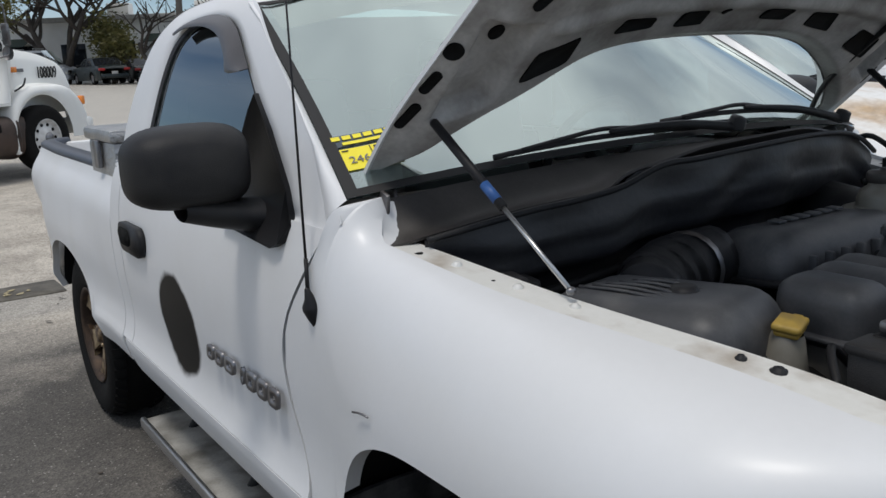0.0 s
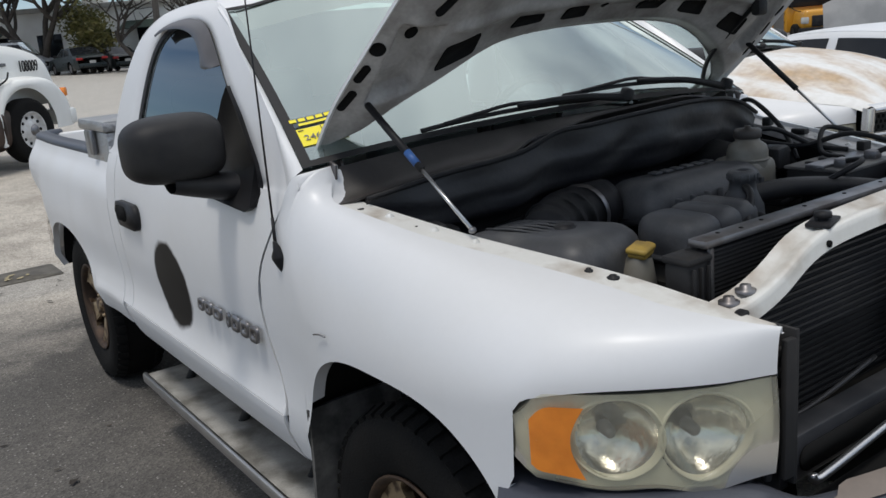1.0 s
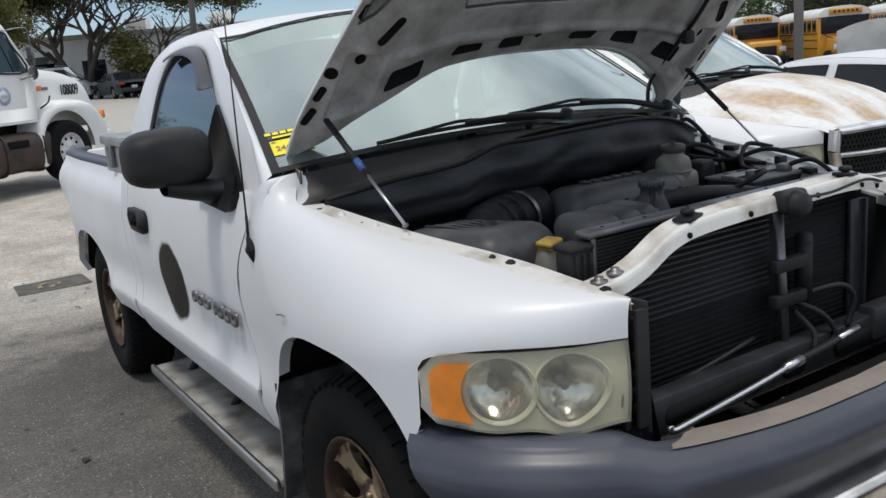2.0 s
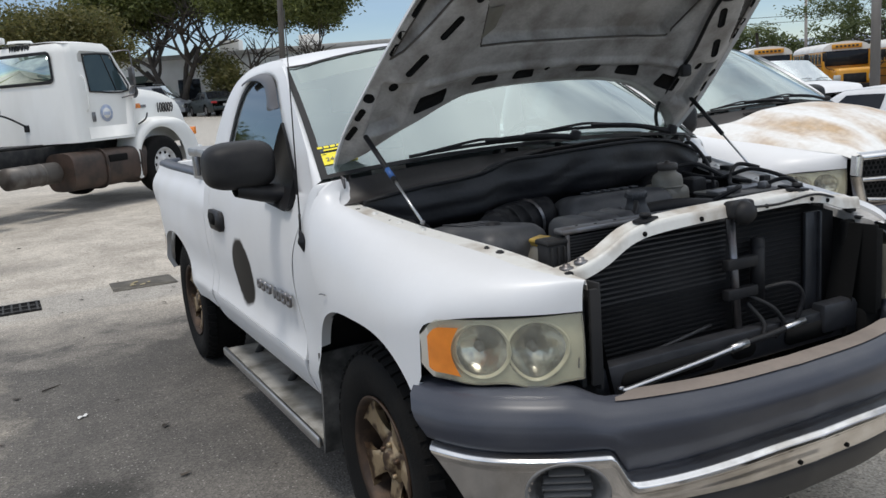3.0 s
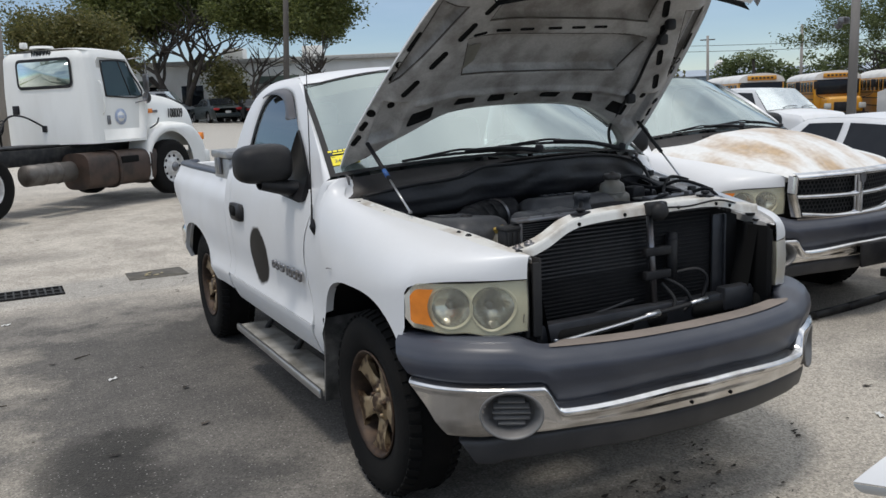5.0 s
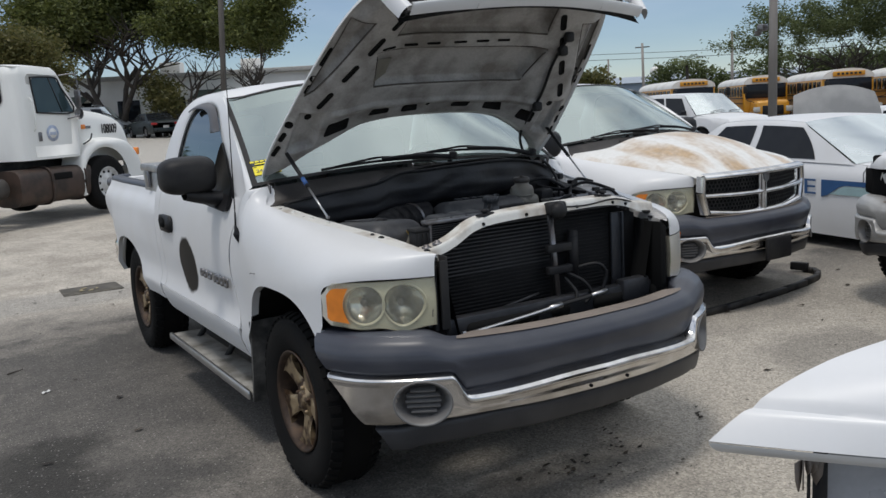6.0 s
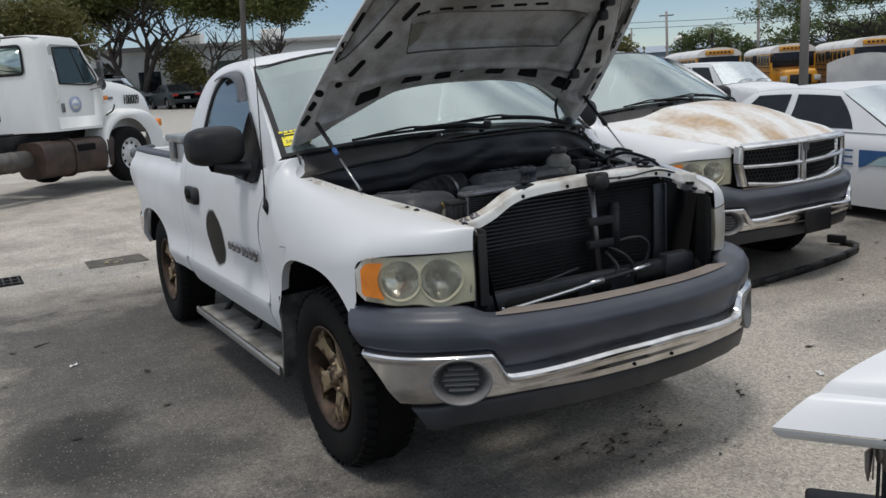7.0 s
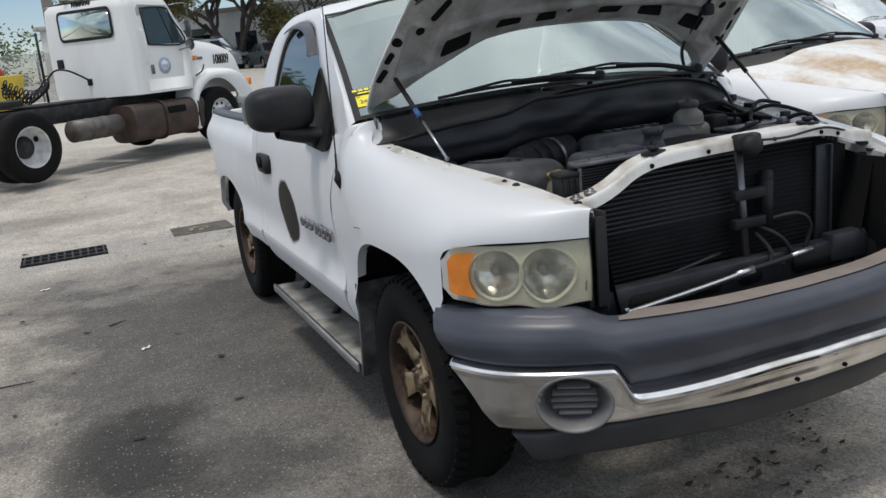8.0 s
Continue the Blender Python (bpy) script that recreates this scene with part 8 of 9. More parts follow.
for nm, mat, rows in (("cowl", WHITE, ((0.0, 0.0, 1.0), (0.4, 0.01, 1.0), (0.75, 0.03, 0.985))), ("windshield", PALE_GLASS, ((0.75, 0.03, 0.985), (1.5, 0.2, 1.40))), ("roof", WHITE, ((1.5, 0.2, 1.40), (1.95, 0.19, 1.43), (2.45, 0.2, 1.40))),
                      ("rear_window", GLOSS_GLASS, ((2.45, 0.2, 1.40), (2.9, 0.03, 0.985))), ("trunk_lid", WHITE, ((2.9, 0.0, 0.985), (3.35, 0.02, 0.94))),
                      ("rear_panel", WHITE, ((3.35, 0.0, 0.94), (3.42, 0.0, 0.6), (3.34, 0.03, 0.30)))):
    bm = bmesh.new()
    def across(u, v):
        k = u * (len(rows) - 1)
        i = min(int(k), len(rows) - 2)
        a, w, z = Vector(rows[i]).lerp(Vector(rows[i + 1]), k - i)
        return wreck(a, lerp(w, 1.55 - w, v), z + 0.03 * math.sin(math.pi * v) * (z > 0.9))
    sheet(bm, across, 8, 10)
    thick(bm, 0.008)
    part(nm, bm, mat, nose)
bm = bmesh.new()
sheet(bm, lambda u, v: wreck(lerp(0.1, 3.2, u), lerp(0.28, 1.27, v), 0.30), 6, 3)
part("underbody", bm, VOID, nose)
for wheel_part in nose.children:
    if wheel_part.name.startswith("wheel"):
        wheel_part.rotation_euler = (0, 0, math.atan2(ALONG.y, ALONG.x) + math.pi / 2)


# ---- white highway tractor, nose toward local +x, its right side toward -y ----
def semi_wheel(root, x, y, side, front, r=0.50):
    w = new("wheel")
    w.parent = root
    w.matrix_local = Matrix.Translation((x, y, r))
    bm = bmesh.new()
    lathe(bm, [(0.29, -0.13), (0.42, -0.14), (0.48, -0.12), (r, -0.08), (r, 0.08), (0.48, 0.12), (0.42, 0.14), (0.29, 0.13)], (0, 0, 0), (0, side, 0), 40)
    part("tyre", bm, RUBBER, w, "worn black truck tyre")
    bm = bmesh.new()
    d = 0.05 if front else -0.06
    lathe(bm, [(0.30, 0.12), (0.285, 0.135), (0.27, 0.11), (0.25, d + 0.02), (0.17, d + (0.03 if front else -0.02)), (0.13, d + (0.06 if front else -0.04)), (0.10, d + (0.09 if front else 0.02)), (0.0, d + (0.10 if front else 0.03))], (0, 0, 0), (0, side, 0), 40)
    part("rim", bm, SEMI_RIM, w, "pale grey steel rim")
    if not front:  # deep dish with a greasy dark hub
        bm = bmesh.new()
        lathe(bm, [(0.16, d - 0.012), (0.15, d + 0.01), (0.11, d + 0.02), (0.10, d + 0.07), (0.0, d + 0.08)], (0, 0, 0), (0, side, 0), 28)
        part("hub", bm, BLACK_DUSTY, w, "greasy dark hub")
    for k in range(10 if front else 2):
        a = k * math.pi / 5 if front else k * math.pi + 0.5
        bm = bmesh.new()
        c = Vector((0.205 * math.cos(a), 0, 0.205 * math.sin(a)))
        o = Vector((0, side * (d + 0.027), 0))
        rod(bm, c + o, c + o + Vector((0, side * 0.012, 0)), 0.024 if front else 0.04, n=12)
        part("hand_hole" if not front else "rim_hole", bm, VOID, w)
    if front:
        bm = bmesh.new()
        lathe(bm, [(0.085, 0), (0.09, 0.05), (0.07, 0.075), (0, 0.08)], (0, side * 0.10, 0), (0, side, 0), 20)
        part("hub", bm, STEEL, w)


SEMI_RIM = material("grey_steel_rim", (0.68, 0.68, 0.67), 0.5, 0.0, second=(0.42, 0.40, 0.37), amount=0.7, scale=9)
TANK_RUST = material("rusty_fuel_tank", (0.070, 0.045, 0.034), 0.55, 0.2, second=(0.03, 0.024, 0.02), amount=0.8, scale=5, grain=80, grain_amount=0.3)
SEMI_WHITE = material("aged_white_truck_paint", (0.86, 0.86, 0.83), 0.35, second=(0.74, 0.73, 0.69), amount=0.5, scale=1.6, grain_amount=0.08, spread=(1.5, 1.5, 0.5))
CAB_GLASS = material("teal_cab_glass", (0.030, 0.052, 0.058), 0.04, second=(0.045, 0.07, 0.072), amount=0.5, scale=3, rough_vary=0.02)
EMBLEM = material("faded_blue_emblem", (0.38, 0.45, 0.62), 0.5, second=(0.6, 0.63, 0.7), amount=0.7, scale=20)
semi = thing("semi_tractor", "white single-axle highway tractor with brown fuel tank", "truck", pose(-2.389, 11.165, 0.262, 0, 0, 40.6) @ Matrix.Diagonal((0.95, 0.92, 0.95, 1)))
HW = 1.0
# cab
bm = bmesh.new()
def cabfn(u, v):
    """Round the cab: u from the right front corner across the back to the left."""
    z = lerp(1.02, 2.56, v)
    fx = table(z, [(1.02, 2.62), (1.35, 2.68), (1.74, 2.72), (2.2, 2.47), (2.5, 2.30), (2.56, 2.24)])
    hw = HW * (1 - 0.05 * smooth(1.8, 2.56, z)) - 0.05 * smooth(2.46, 2.56, z)
    bx = 1.34 + 0.05 * smooth(2.46, 2.56, z)
    r = 0.14
    per = [(fx, -hw), (bx + r, -hw), (bx + r * 0.3, -hw + r * 0.3), (bx, -hw + r), (bx, hw - r), (bx + r * 0.3, hw - r * 0.3), (bx + r, hw), (fx, hw)]
    seg = [0, 0.36, 0.39, 0.42, 0.58, 0.61, 0.64, 1.0]
    i = max(k for k in range(7) if seg[k] <= u + 1e-9)
    t = (u - seg[i]) / (seg[i + 1] - seg[i])
    return Vector((lerp(per[i][0], per[i + 1][0], t), lerp(per[i][1], per[i + 1][1], t), z))
sheet(bm, cabfn, 100, 20)
part("cab_shell", bm, SEMI_WHITE, semi, auto=50)
bm = bmesh.new()
def cabroof(u, v):
    x, y = lerp(1.39, 2.26, u), lerp(-1, 1, v)
    return Vector((x, y * 0.905, 2.555 + 0.07 * (1 - y ** 4) * math.sin(math.pi * clamp(0.1 + 0.8 * u)) ** 0.5))
sheet(bm, cabroof, 14, 14)
part("cab_roof", bm, SEMI_WHITE, semi)
bm = bmesh.new()
sheet(bm, lambda u, v: Vector((lerp(2.72, 2.28, v), lerp(-0.93, 0.93, u), lerp(1.76, 2.50, v))), 8, 4)
part("windshield", bm, GLOSS_GLASS, semi)
bm = bmesh.new()
plate(bm, round_rect(1.18, 0.42, 0.07), 0.02, Matrix.Translation((1.348, -0.06, 2.20)) @ Matrix(((0, 0, -1, 0), (-1, 0, 0, 0), (0, 1, 0, 0), (0, 0, 0, 1))))
rw = part("rear_window", bm, GLASS_WIND, semi, "dark rear window with rubber seal")
bm = bmesh.new()
o, i_ = round_rect(1.26, 0.50, 0.10), round_rect(1.16, 0.40, 0.06)
M = Matrix.Translation((1.340, -0.06, 2.20)) @ Matrix(((0, 0, -1, 0), (-1, 0, 0, 0), (0, 1, 0, 0), (0, 0, 0, 1)))
va, vb = [bm.verts.new(M @ Vector((x, y, 0.018))) for x, y in o], [bm.verts.new(M @ Vector((x, y, 0.022))) for x, y in i_]
for k in range(len(o)):
    bm.faces.new((va[k], va[(k + 1) % len(o)], vb[(k + 1) % len(o)], vb[k]))
part("window_seal", bm, BLACK, rw)
bm = bmesh.new()
block(bm, (1.75, 0, 1.7), (0.1, 1.7, 1.0), 0.02)
part("seat_backs", bm, FABRIC, semi)
for sgn in (-1, 1):
    Y = sgn * HW
    # door: outline a touch proud of the cab
    bm = bmesh.new()
    dp = [(1.60, 1.06), (2.60, 1.06), (2.64, 1.35), (2.66, 1.74), (2.42, 2.20), (2.30, 2.42), (1.66, 2.44), (1.60, 2.38)]
    def hwz(z):
        return HW * (1 - 0.05 * smooth(1.8, 2.56, z))
    f0 = [bm.verts.new((x, sgn * (hwz(z) + 0.006), z)) for x, z in dp]
    f1 = [bm.verts.new((x, sgn * (hwz(z) - 0.02), z)) for x, z in dp]
    k = len(dp)
    bm.faces.new(f0 if sgn < 0 else f0[::-1])
    for j in range(k):
        bm.faces.new((f0[j], f0[(j + 1) % k], f1[(j + 1) % k], f1[j]))
    dr = part("door", bm, SEMI_WHITE, semi, auto=20)
    bm = bmesh.new()
    wp_ = [(1.72, 1.80), (2.58, 1.80), (2.36, 2.22), (2.26, 2.38), (1.76, 2.38), (1.70, 2.32)]
    bm.faces.new([bm.verts.new((x, sgn * (hwz(z) + 0.010), z)) for x, z in wp_])
    dw = part("door_window", bm, CAB_GLASS, dr, "teal-tinted cab glass")
    bm = bmesh.new()
    loop = [Vector((x, sgn * (hwz(z) + 0.011), z)) for x, z in wp_]
    hose(bm, loop + [loop[0]], 0.014, 6, 4)
    rod(bm, Vector((2.10, sgn * (hwz(2.38) + 0.012), 2.38)), Vector((2.30, sgn * (hwz(1.80) + 0.012), 1.80)), 0.010)
    part("window_trim", bm, BLACK, dw)
    bm = bmesh.new()
    block(bm, (1.73, Y + sgn * 0.012, 1.40), (0.07, 0.02, 0.15), 0.008)
    part("door_latch", bm, STEEL, dr)
    bm = bmesh.new()
    hose(bm, [(1.58, Y + sgn * 0.01, 2.05), (1.60, Y + sgn * 0.06, 1.95), (1.62, Y + sgn * 0.06, 1.6), (1.62, Y + sgn * 0.01, 1.50)], 0.013, 6)
    part("grab_handle", bm, SEMI_WHITE, semi)
    bm = bmesh.new()
    lathe(bm, [(0.0, 0.004), (0.135, 0.004), (0.135, 0.0)], (2.02, Y + sgn * 0.006, 1.45), (0, sgn, 0), 36)
    em = part("door_emblem", bm, EMBLEM, dr, "round faded blue emblem")
    bm = bmesh.new()
    lathe(bm, [(0.0, 0.006), (0.085, 0.006), (0.085, 0.003)], (2.02, Y + sgn * 0.006, 1.45), (0, sgn, 0), 30)
    part("emblem_centre", bm, SEMI_WHITE, em)
    bm = bmesh.new()
    block(bm, (2.02, Y + sgn * 0.013, 1.445), (0.13, 0.004, 0.05), 0.001)
    part("emblem_bar", bm, EMBLEM, em)
    # west coast mirror
    mr = new("side_mirror")
    mr.parent = semi
    bm = bmesh.new()
    hose(bm, [(2.36, Y - sgn * 0.05, 2.42), (2.50, Y + sgn * 0.14, 2.44), (2.56, Y + sgn * 0.17, 2.36), (2.56, Y + sgn * 0.17, 1.8), (2.50, Y + sgn * 0.13, 1.72), (2.42, Y, 1.68)], 0.012, 6)
    part("mirror_bracket", bm, STEEL, mr)
    bm = bmesh.new()
    block(bm, (2.55, Y + sgn * 0.16, 2.02), (0.05, 0.12, 0.30), 0.02)
    part("mirror_head", bm, STEEL, mr)
    bm = bmesh.new()
    lathe(bm, [(0, 0.04), (0.06, 0.035), (0.10, 0.0)], (2.54, Y + sgn * 0.16, 1.76), (1, 0, 0), 18)
    part("convex_mirror", bm, STEEL, mr)
    bm = bmesh.new()
    block(bm, (2.85, Y - sgn * 0.08, 1.53), (0.13, 0.03, 0.08), 0.012)
    part("marker_lamp", bm, AMBER, semi, "orange side marker lamp")
# sloping hood with flared fenders
bm = bmesh.new()
def hoodfn(u, v):
    x = lerp(2.68, 4.36, u)
    zt = table(x, [(2.68, 1.88), (3.1, 1.87), (3.6, 1.81), (4.05, 1.68), (4.22, 1.57), (4.31, 1.42), (4.36, 1.15)])
    hw = table(x, [(2.68, 0.90), (3.2, 0.80), (3.7, 0.745), (4.36, 0.69)])
    a = lerp(-1, 1, v)
    if abs(a) < 0.6:
        k = a / 0.6
        return Vector((x, hw * k * 0.93, zt - 0.05 * abs(k) ** 3))
    k = (abs(a) - 0.6) / 0.4
    return Vector((x, math.copysign(hw * lerp(0.93, 1.02, min(1, k * 3)), a), lerp(zt - 0.05, 0.85, k)))
sheet(bm, hoodfn, 26, 30)
part("hood", bm, SEMI_WHITE, semi, auto=50)
for sgn in (-1, 1):
    bm = bmesh.new()
    def fen(u, v):
        """Flared fender: over the wheel from the front corner back to the cab, then down its outer face."""
        a = lerp(radians(-8), radians(200), u)
        ca, sa = math.cos(a), math.sin(a)
        ox = 3.17 + (1.05 * ca ** 0.5 if ca > 0 else -0.66 * (-ca) ** 0.85)
        oz = 0.58 + 0.72 * (sa if sa < 0 else sa ** 0.9) * (1 - 0.10 * smooth(0.2, 1.0, ca))
        ix, iz = 3.17 + 0.60 * ca, 0.55 + 0.60 * sa
        if v < 0.6:
            k = v / 0.6
            return Vector((ox, sgn * lerp(0.62, 1.06, k), oz + 0.03 - 0.05 * k ** 3))
        k = (v - 0.6) / 0.4
        return Vector((lerp(ox, ix, k), sgn * (1.06 + 0.04 * math.sin(math.pi * min(1, k * 0.8))), lerp(oz - 0.02, iz, k)))
    sheet(bm, fen, 40, 16)
    fd = part("front_fender", bm, SEMI_WHITE, semi, "flared white front fender")
    bm = bmesh.new()
    block(bm, (4.13, sgn * 1.02, 1.02), (0.07, 0.11, 0.14), 0.02)
    part("turn_lamp", bm, AMBER, fd, "orange corner lamp")
    bm = bmesh.new()
    block(bm, (3.3, sgn * 0.68, 0.80), (1.2, 0.03, 0.75))
    part("inner_arch", bm, VOID, semi)
    M = Matrix.Translation((3.72, sgn * 0.772, 1.47)) @ pose(0, 0, 0, 0, 0, sgn * -6) @ (Matrix(((1, 0, 0, 0), (0, 0, -1, 0), (0, 1, 0, 0), (0, 0, 0, 1))) if sgn < 0 else Matrix(((-1, 0, 0, 0), (0, 0, 1, 0), (0, 1, 0, 0), (0, 0, 0, 1))))
    lettering("fleet_number", "108009", 0.25, INK, semi, M, 0.006, 0.68)
    bm = bmesh.new()
    block(bm, (3.05, sgn * 0.86, 1.52), (0.14, 0.02, 0.05), 0.006)
    part("hood_badge", bm, STEEL, semi)
    bm = bmesh.new()
    hose(bm, [(2.75, sgn * 0.98, 1.22), (2.86, sgn * 1.05, 1.30), (2.98, sgn * 1.0, 1.40)], 0.014, 6)
    part("hood_latch", bm, BLACK, semi)
    semi_wheel(semi, 3.17, sgn * 0.98, sgn, True)
    semi_wheel(semi, -0.89, sgn * 0.98, sgn, False)
    semi_wheel(semi, -0.89, sgn * 0.66, sgn, False)
    bm = bmesh.new()
    block(bm, (0.7, sgn * 0.42, 0.86), (6.4, 0.09, 0.26), 0.01)
    part("frame_rail", bm, BLACK_DUSTY, semi)
bm = bmesh.new()
block(bm, (4.20, 0, 0.62), (0.18, 2.2, 0.26), 0.05)
part("front_bumper", bm, SEMI_WHITE, semi)
lettering("fleet_number", "108009", 0.17, INK, semi, Matrix.Translation((1.365, 0.0, 2.515)) @ Matrix(((0, 0, -1, 0), (-1, 0, 0, 0), (0, 1, 0, 0), (0, 0, 0, 1))), 0.012, 0.9)
# tanks, steps, deck
bm = bmesh.new()
def tankfn(u, v):
    a = v * 2 * math.pi
    e = 0.6
    return Vector((lerp(1.08, 2.80, u), -0.80 + 0.30 * math.copysign(abs(math.cos(a)) ** e, math.cos(a)), 0.58 + 0.30 * math.copysign(abs(math.sin(a)) ** e, math.sin(a))))
sheet(bm, tankfn, 10, 28)
for x, d in ((1.08, -1), (2.80, 1)):
    bm.faces.new([bm.verts.new(tankfn(0 if d < 0 else 1, k / 28)) for k in range(28)])
tk = part("fuel_tank", bm, TANK_RUST, semi, "rusty brown fuel tank")
for x in (1.78, 2.58):
    bm = bmesh.new()
    hose(bm, [Vector((x, tankfn(0, k / 20).y * 1.0 + (-0.012 if math.cos(k / 20 * 6.283) < 0 else 0.0), tankfn(0, k / 20).z + 0.012 * math.sin(k / 20 * 6.283))) for k in range(21)], 0.022, 6, 2)
    part("tank_strap", bm, TANK_RUST, tk)
bm = bmesh.new()
block(bm, (2.05, -1.09, 0.72), (0.42, 0.04, 0.12), 0.02)
part("tank_step", bm, VOID, tk)
bm = bmesh.new()
rod(bm, (0.06, -0.80, 0.60), (0.98, -0.80, 0.60), 0.165, n=20)
for x in (0.35, 0.66):
    rod(bm, (x, -0.80, 0.60), (x + 0.03, -0.80, 0.60), 0.172, n=20)
part("air_tank", bm, material("dull_grey_tank", (0.13, 0.12, 0.11), 0.5, 0.3, second=(0.07, 0.055, 0.045), amount=0.8, scale=6), semi, "dull grey-brown air tank")
bm = bmesh.new()
block(bm, (0.45, 0, 1.02), (1.4, 0.9, 0.03), 0.006)
block(bm, (-0.89, 0, 1.10), (0.95, 0.95, 0.10), 0.03)
part("fifth_wheel", bm, BLACK_DUSTY, semi)
# hose stand and coiled air lines behind the cab
bm = bmesh.new()
rod(bm, (0.98, 0.72, 1.0), (0.98, 0.72, 2.15), 0.022)
part("hose_stand", bm, BLACK, semi)
for c in range(3):
    bm = bmesh.new()
    pts = []
    for k in range(90):
        t = k / 89
        a = k * 0.9
        pts.append((lerp(0.95, -0.1, t) + 0.03 * math.sin(a), lerp(0.62, 0.35, t) + 0.07 * math.cos(a) + 0.12 * (c - 1) * math.sin(math.pi * t), 1.40 - 0.22 * math.sin(math.pi * t) - 0.05 * c + 0.07 * math.sin(a)))
    hose(bm, pts, 0.011, 5, 2)
    part("coiled_air_line", bm, BLACK, semi)
bm = bmesh.new()
hose(bm, [(0.98, 0.66, 1.38), (1.02, 0.48, 1.52), (1.08, 0.22, 1.50), (1.33, 0.06, 1.32)], 0.016, 6)
part("air_hose", bm, BLACK, semi)
for y, z, s in ((0.06, 1.29, 0.11), (0.68, 1.62, 0.15)):
    bm = bmesh.new()
    block(bm, (1.35, y, z), (0.06, s, s), 0.012)
    part("junction_box", bm, BLACK, semi)
bm = bmesh.new()
rod(bm, (1.5, 0.1, 2.62), (1.5, 0.1, 2.66), 0.2, 0.18, n=20)
block(bm, (1.35, 0.35, 2.68), (0.10, 0.10, 0.10), 0.02)
part("roof_beacon", bm, SEMI_WHITE, semi)


# ---- trees, buses, building and poles ----
BARK = material("tree_bark", (0.055, 0.045, 0.038), 0.9, second=(0.10, 0.085, 0.07), amount=0.7, scale=6, bump=0.6, bump_scale=20)


def leaf_material(name, dark, light):
    """Leaves: colour varies from leaf to leaf, with some light passing through."""
    m = bpy.data.materials.new(name)
    m.use_nodes = True
    n, l = m.node_tree.nodes, m.node_tree.links
    b = n["Principled BSDF"]
    ge, rp = n.new("ShaderNodeNewGeometry"), n.new("ShaderNodeValToRGB")
    rp.color_ramp.elements[0].color, rp.color_ramp.elements[1].color = (*dark, 1), (*light, 1)
    l.new(ge.outputs["Random Per Island"], rp.inputs["Fac"])
    l.new(rp.outputs["Color"], b.inputs["Base Color"])
    b.inputs["Roughness"].default_value = 0.55
    tl, ms, out = n.new("ShaderNodeBsdfTranslucent"), n.new("ShaderNodeMixShader"), n["Material Output"]
    l.new(rp.outputs["Color"], tl.inputs["Color"])
    ms.inputs["Fac"].default_value = 0.5
    l.new(b.outputs["BSDF"], ms.inputs[1]), l.new(tl.outputs["BSDF"], ms.inputs[2])
    l.new(ms.outputs["Shader"], out.inputs["Surface"])
    return m


LEAF = leaf_material("oak_leaves", (0.055, 0.075, 0.018), (0.19, 0.21, 0.065))
LEAF_DRY = leaf_material("olive_leaves", (0.07, 0.08, 0.024), (0.20, 0.18, 0.065))
LEAF_FAR = leaf_material("far_leaves", (0.06, 0.085, 0.03), (0.17, 0.20, 0.08))


def leaves(points, rnd, count, spread, size):
    """Leaf clumps: small folded blades scattered round the twig ends."""
    verts, faces = [], []
    for k in range(count):
        c = rnd.choice(points)
        d = Vector((clamp(rnd.gauss(0, 1), -1.3, 1.3), clamp(rnd.gauss(0, 1), -1.3, 1.3), clamp(rnd.gauss(0, 0.75), -1.0, 1.0))) * spread * rnd.uniform(0.3, 1.0)
        p = c + d
        a = Vector((rnd.gauss(0, 1), rnd.gauss(0, 1), rnd.gauss(0, 0.6))).normalized()
        b = a.cross(Vector((rnd.gauss(0, 1), rnd.gauss(0, 1), rnd.gauss(0, 1)))).normalized()
        s = size * rnd.uniform(0.6, 1.5)
        i = len(verts)
        verts += [p - a * s, p + b * s * 0.45, p + a * s, p - b * s * 0.45]
        faces.append((i, i + 1, i + 2, i + 3))
    return verts, faces


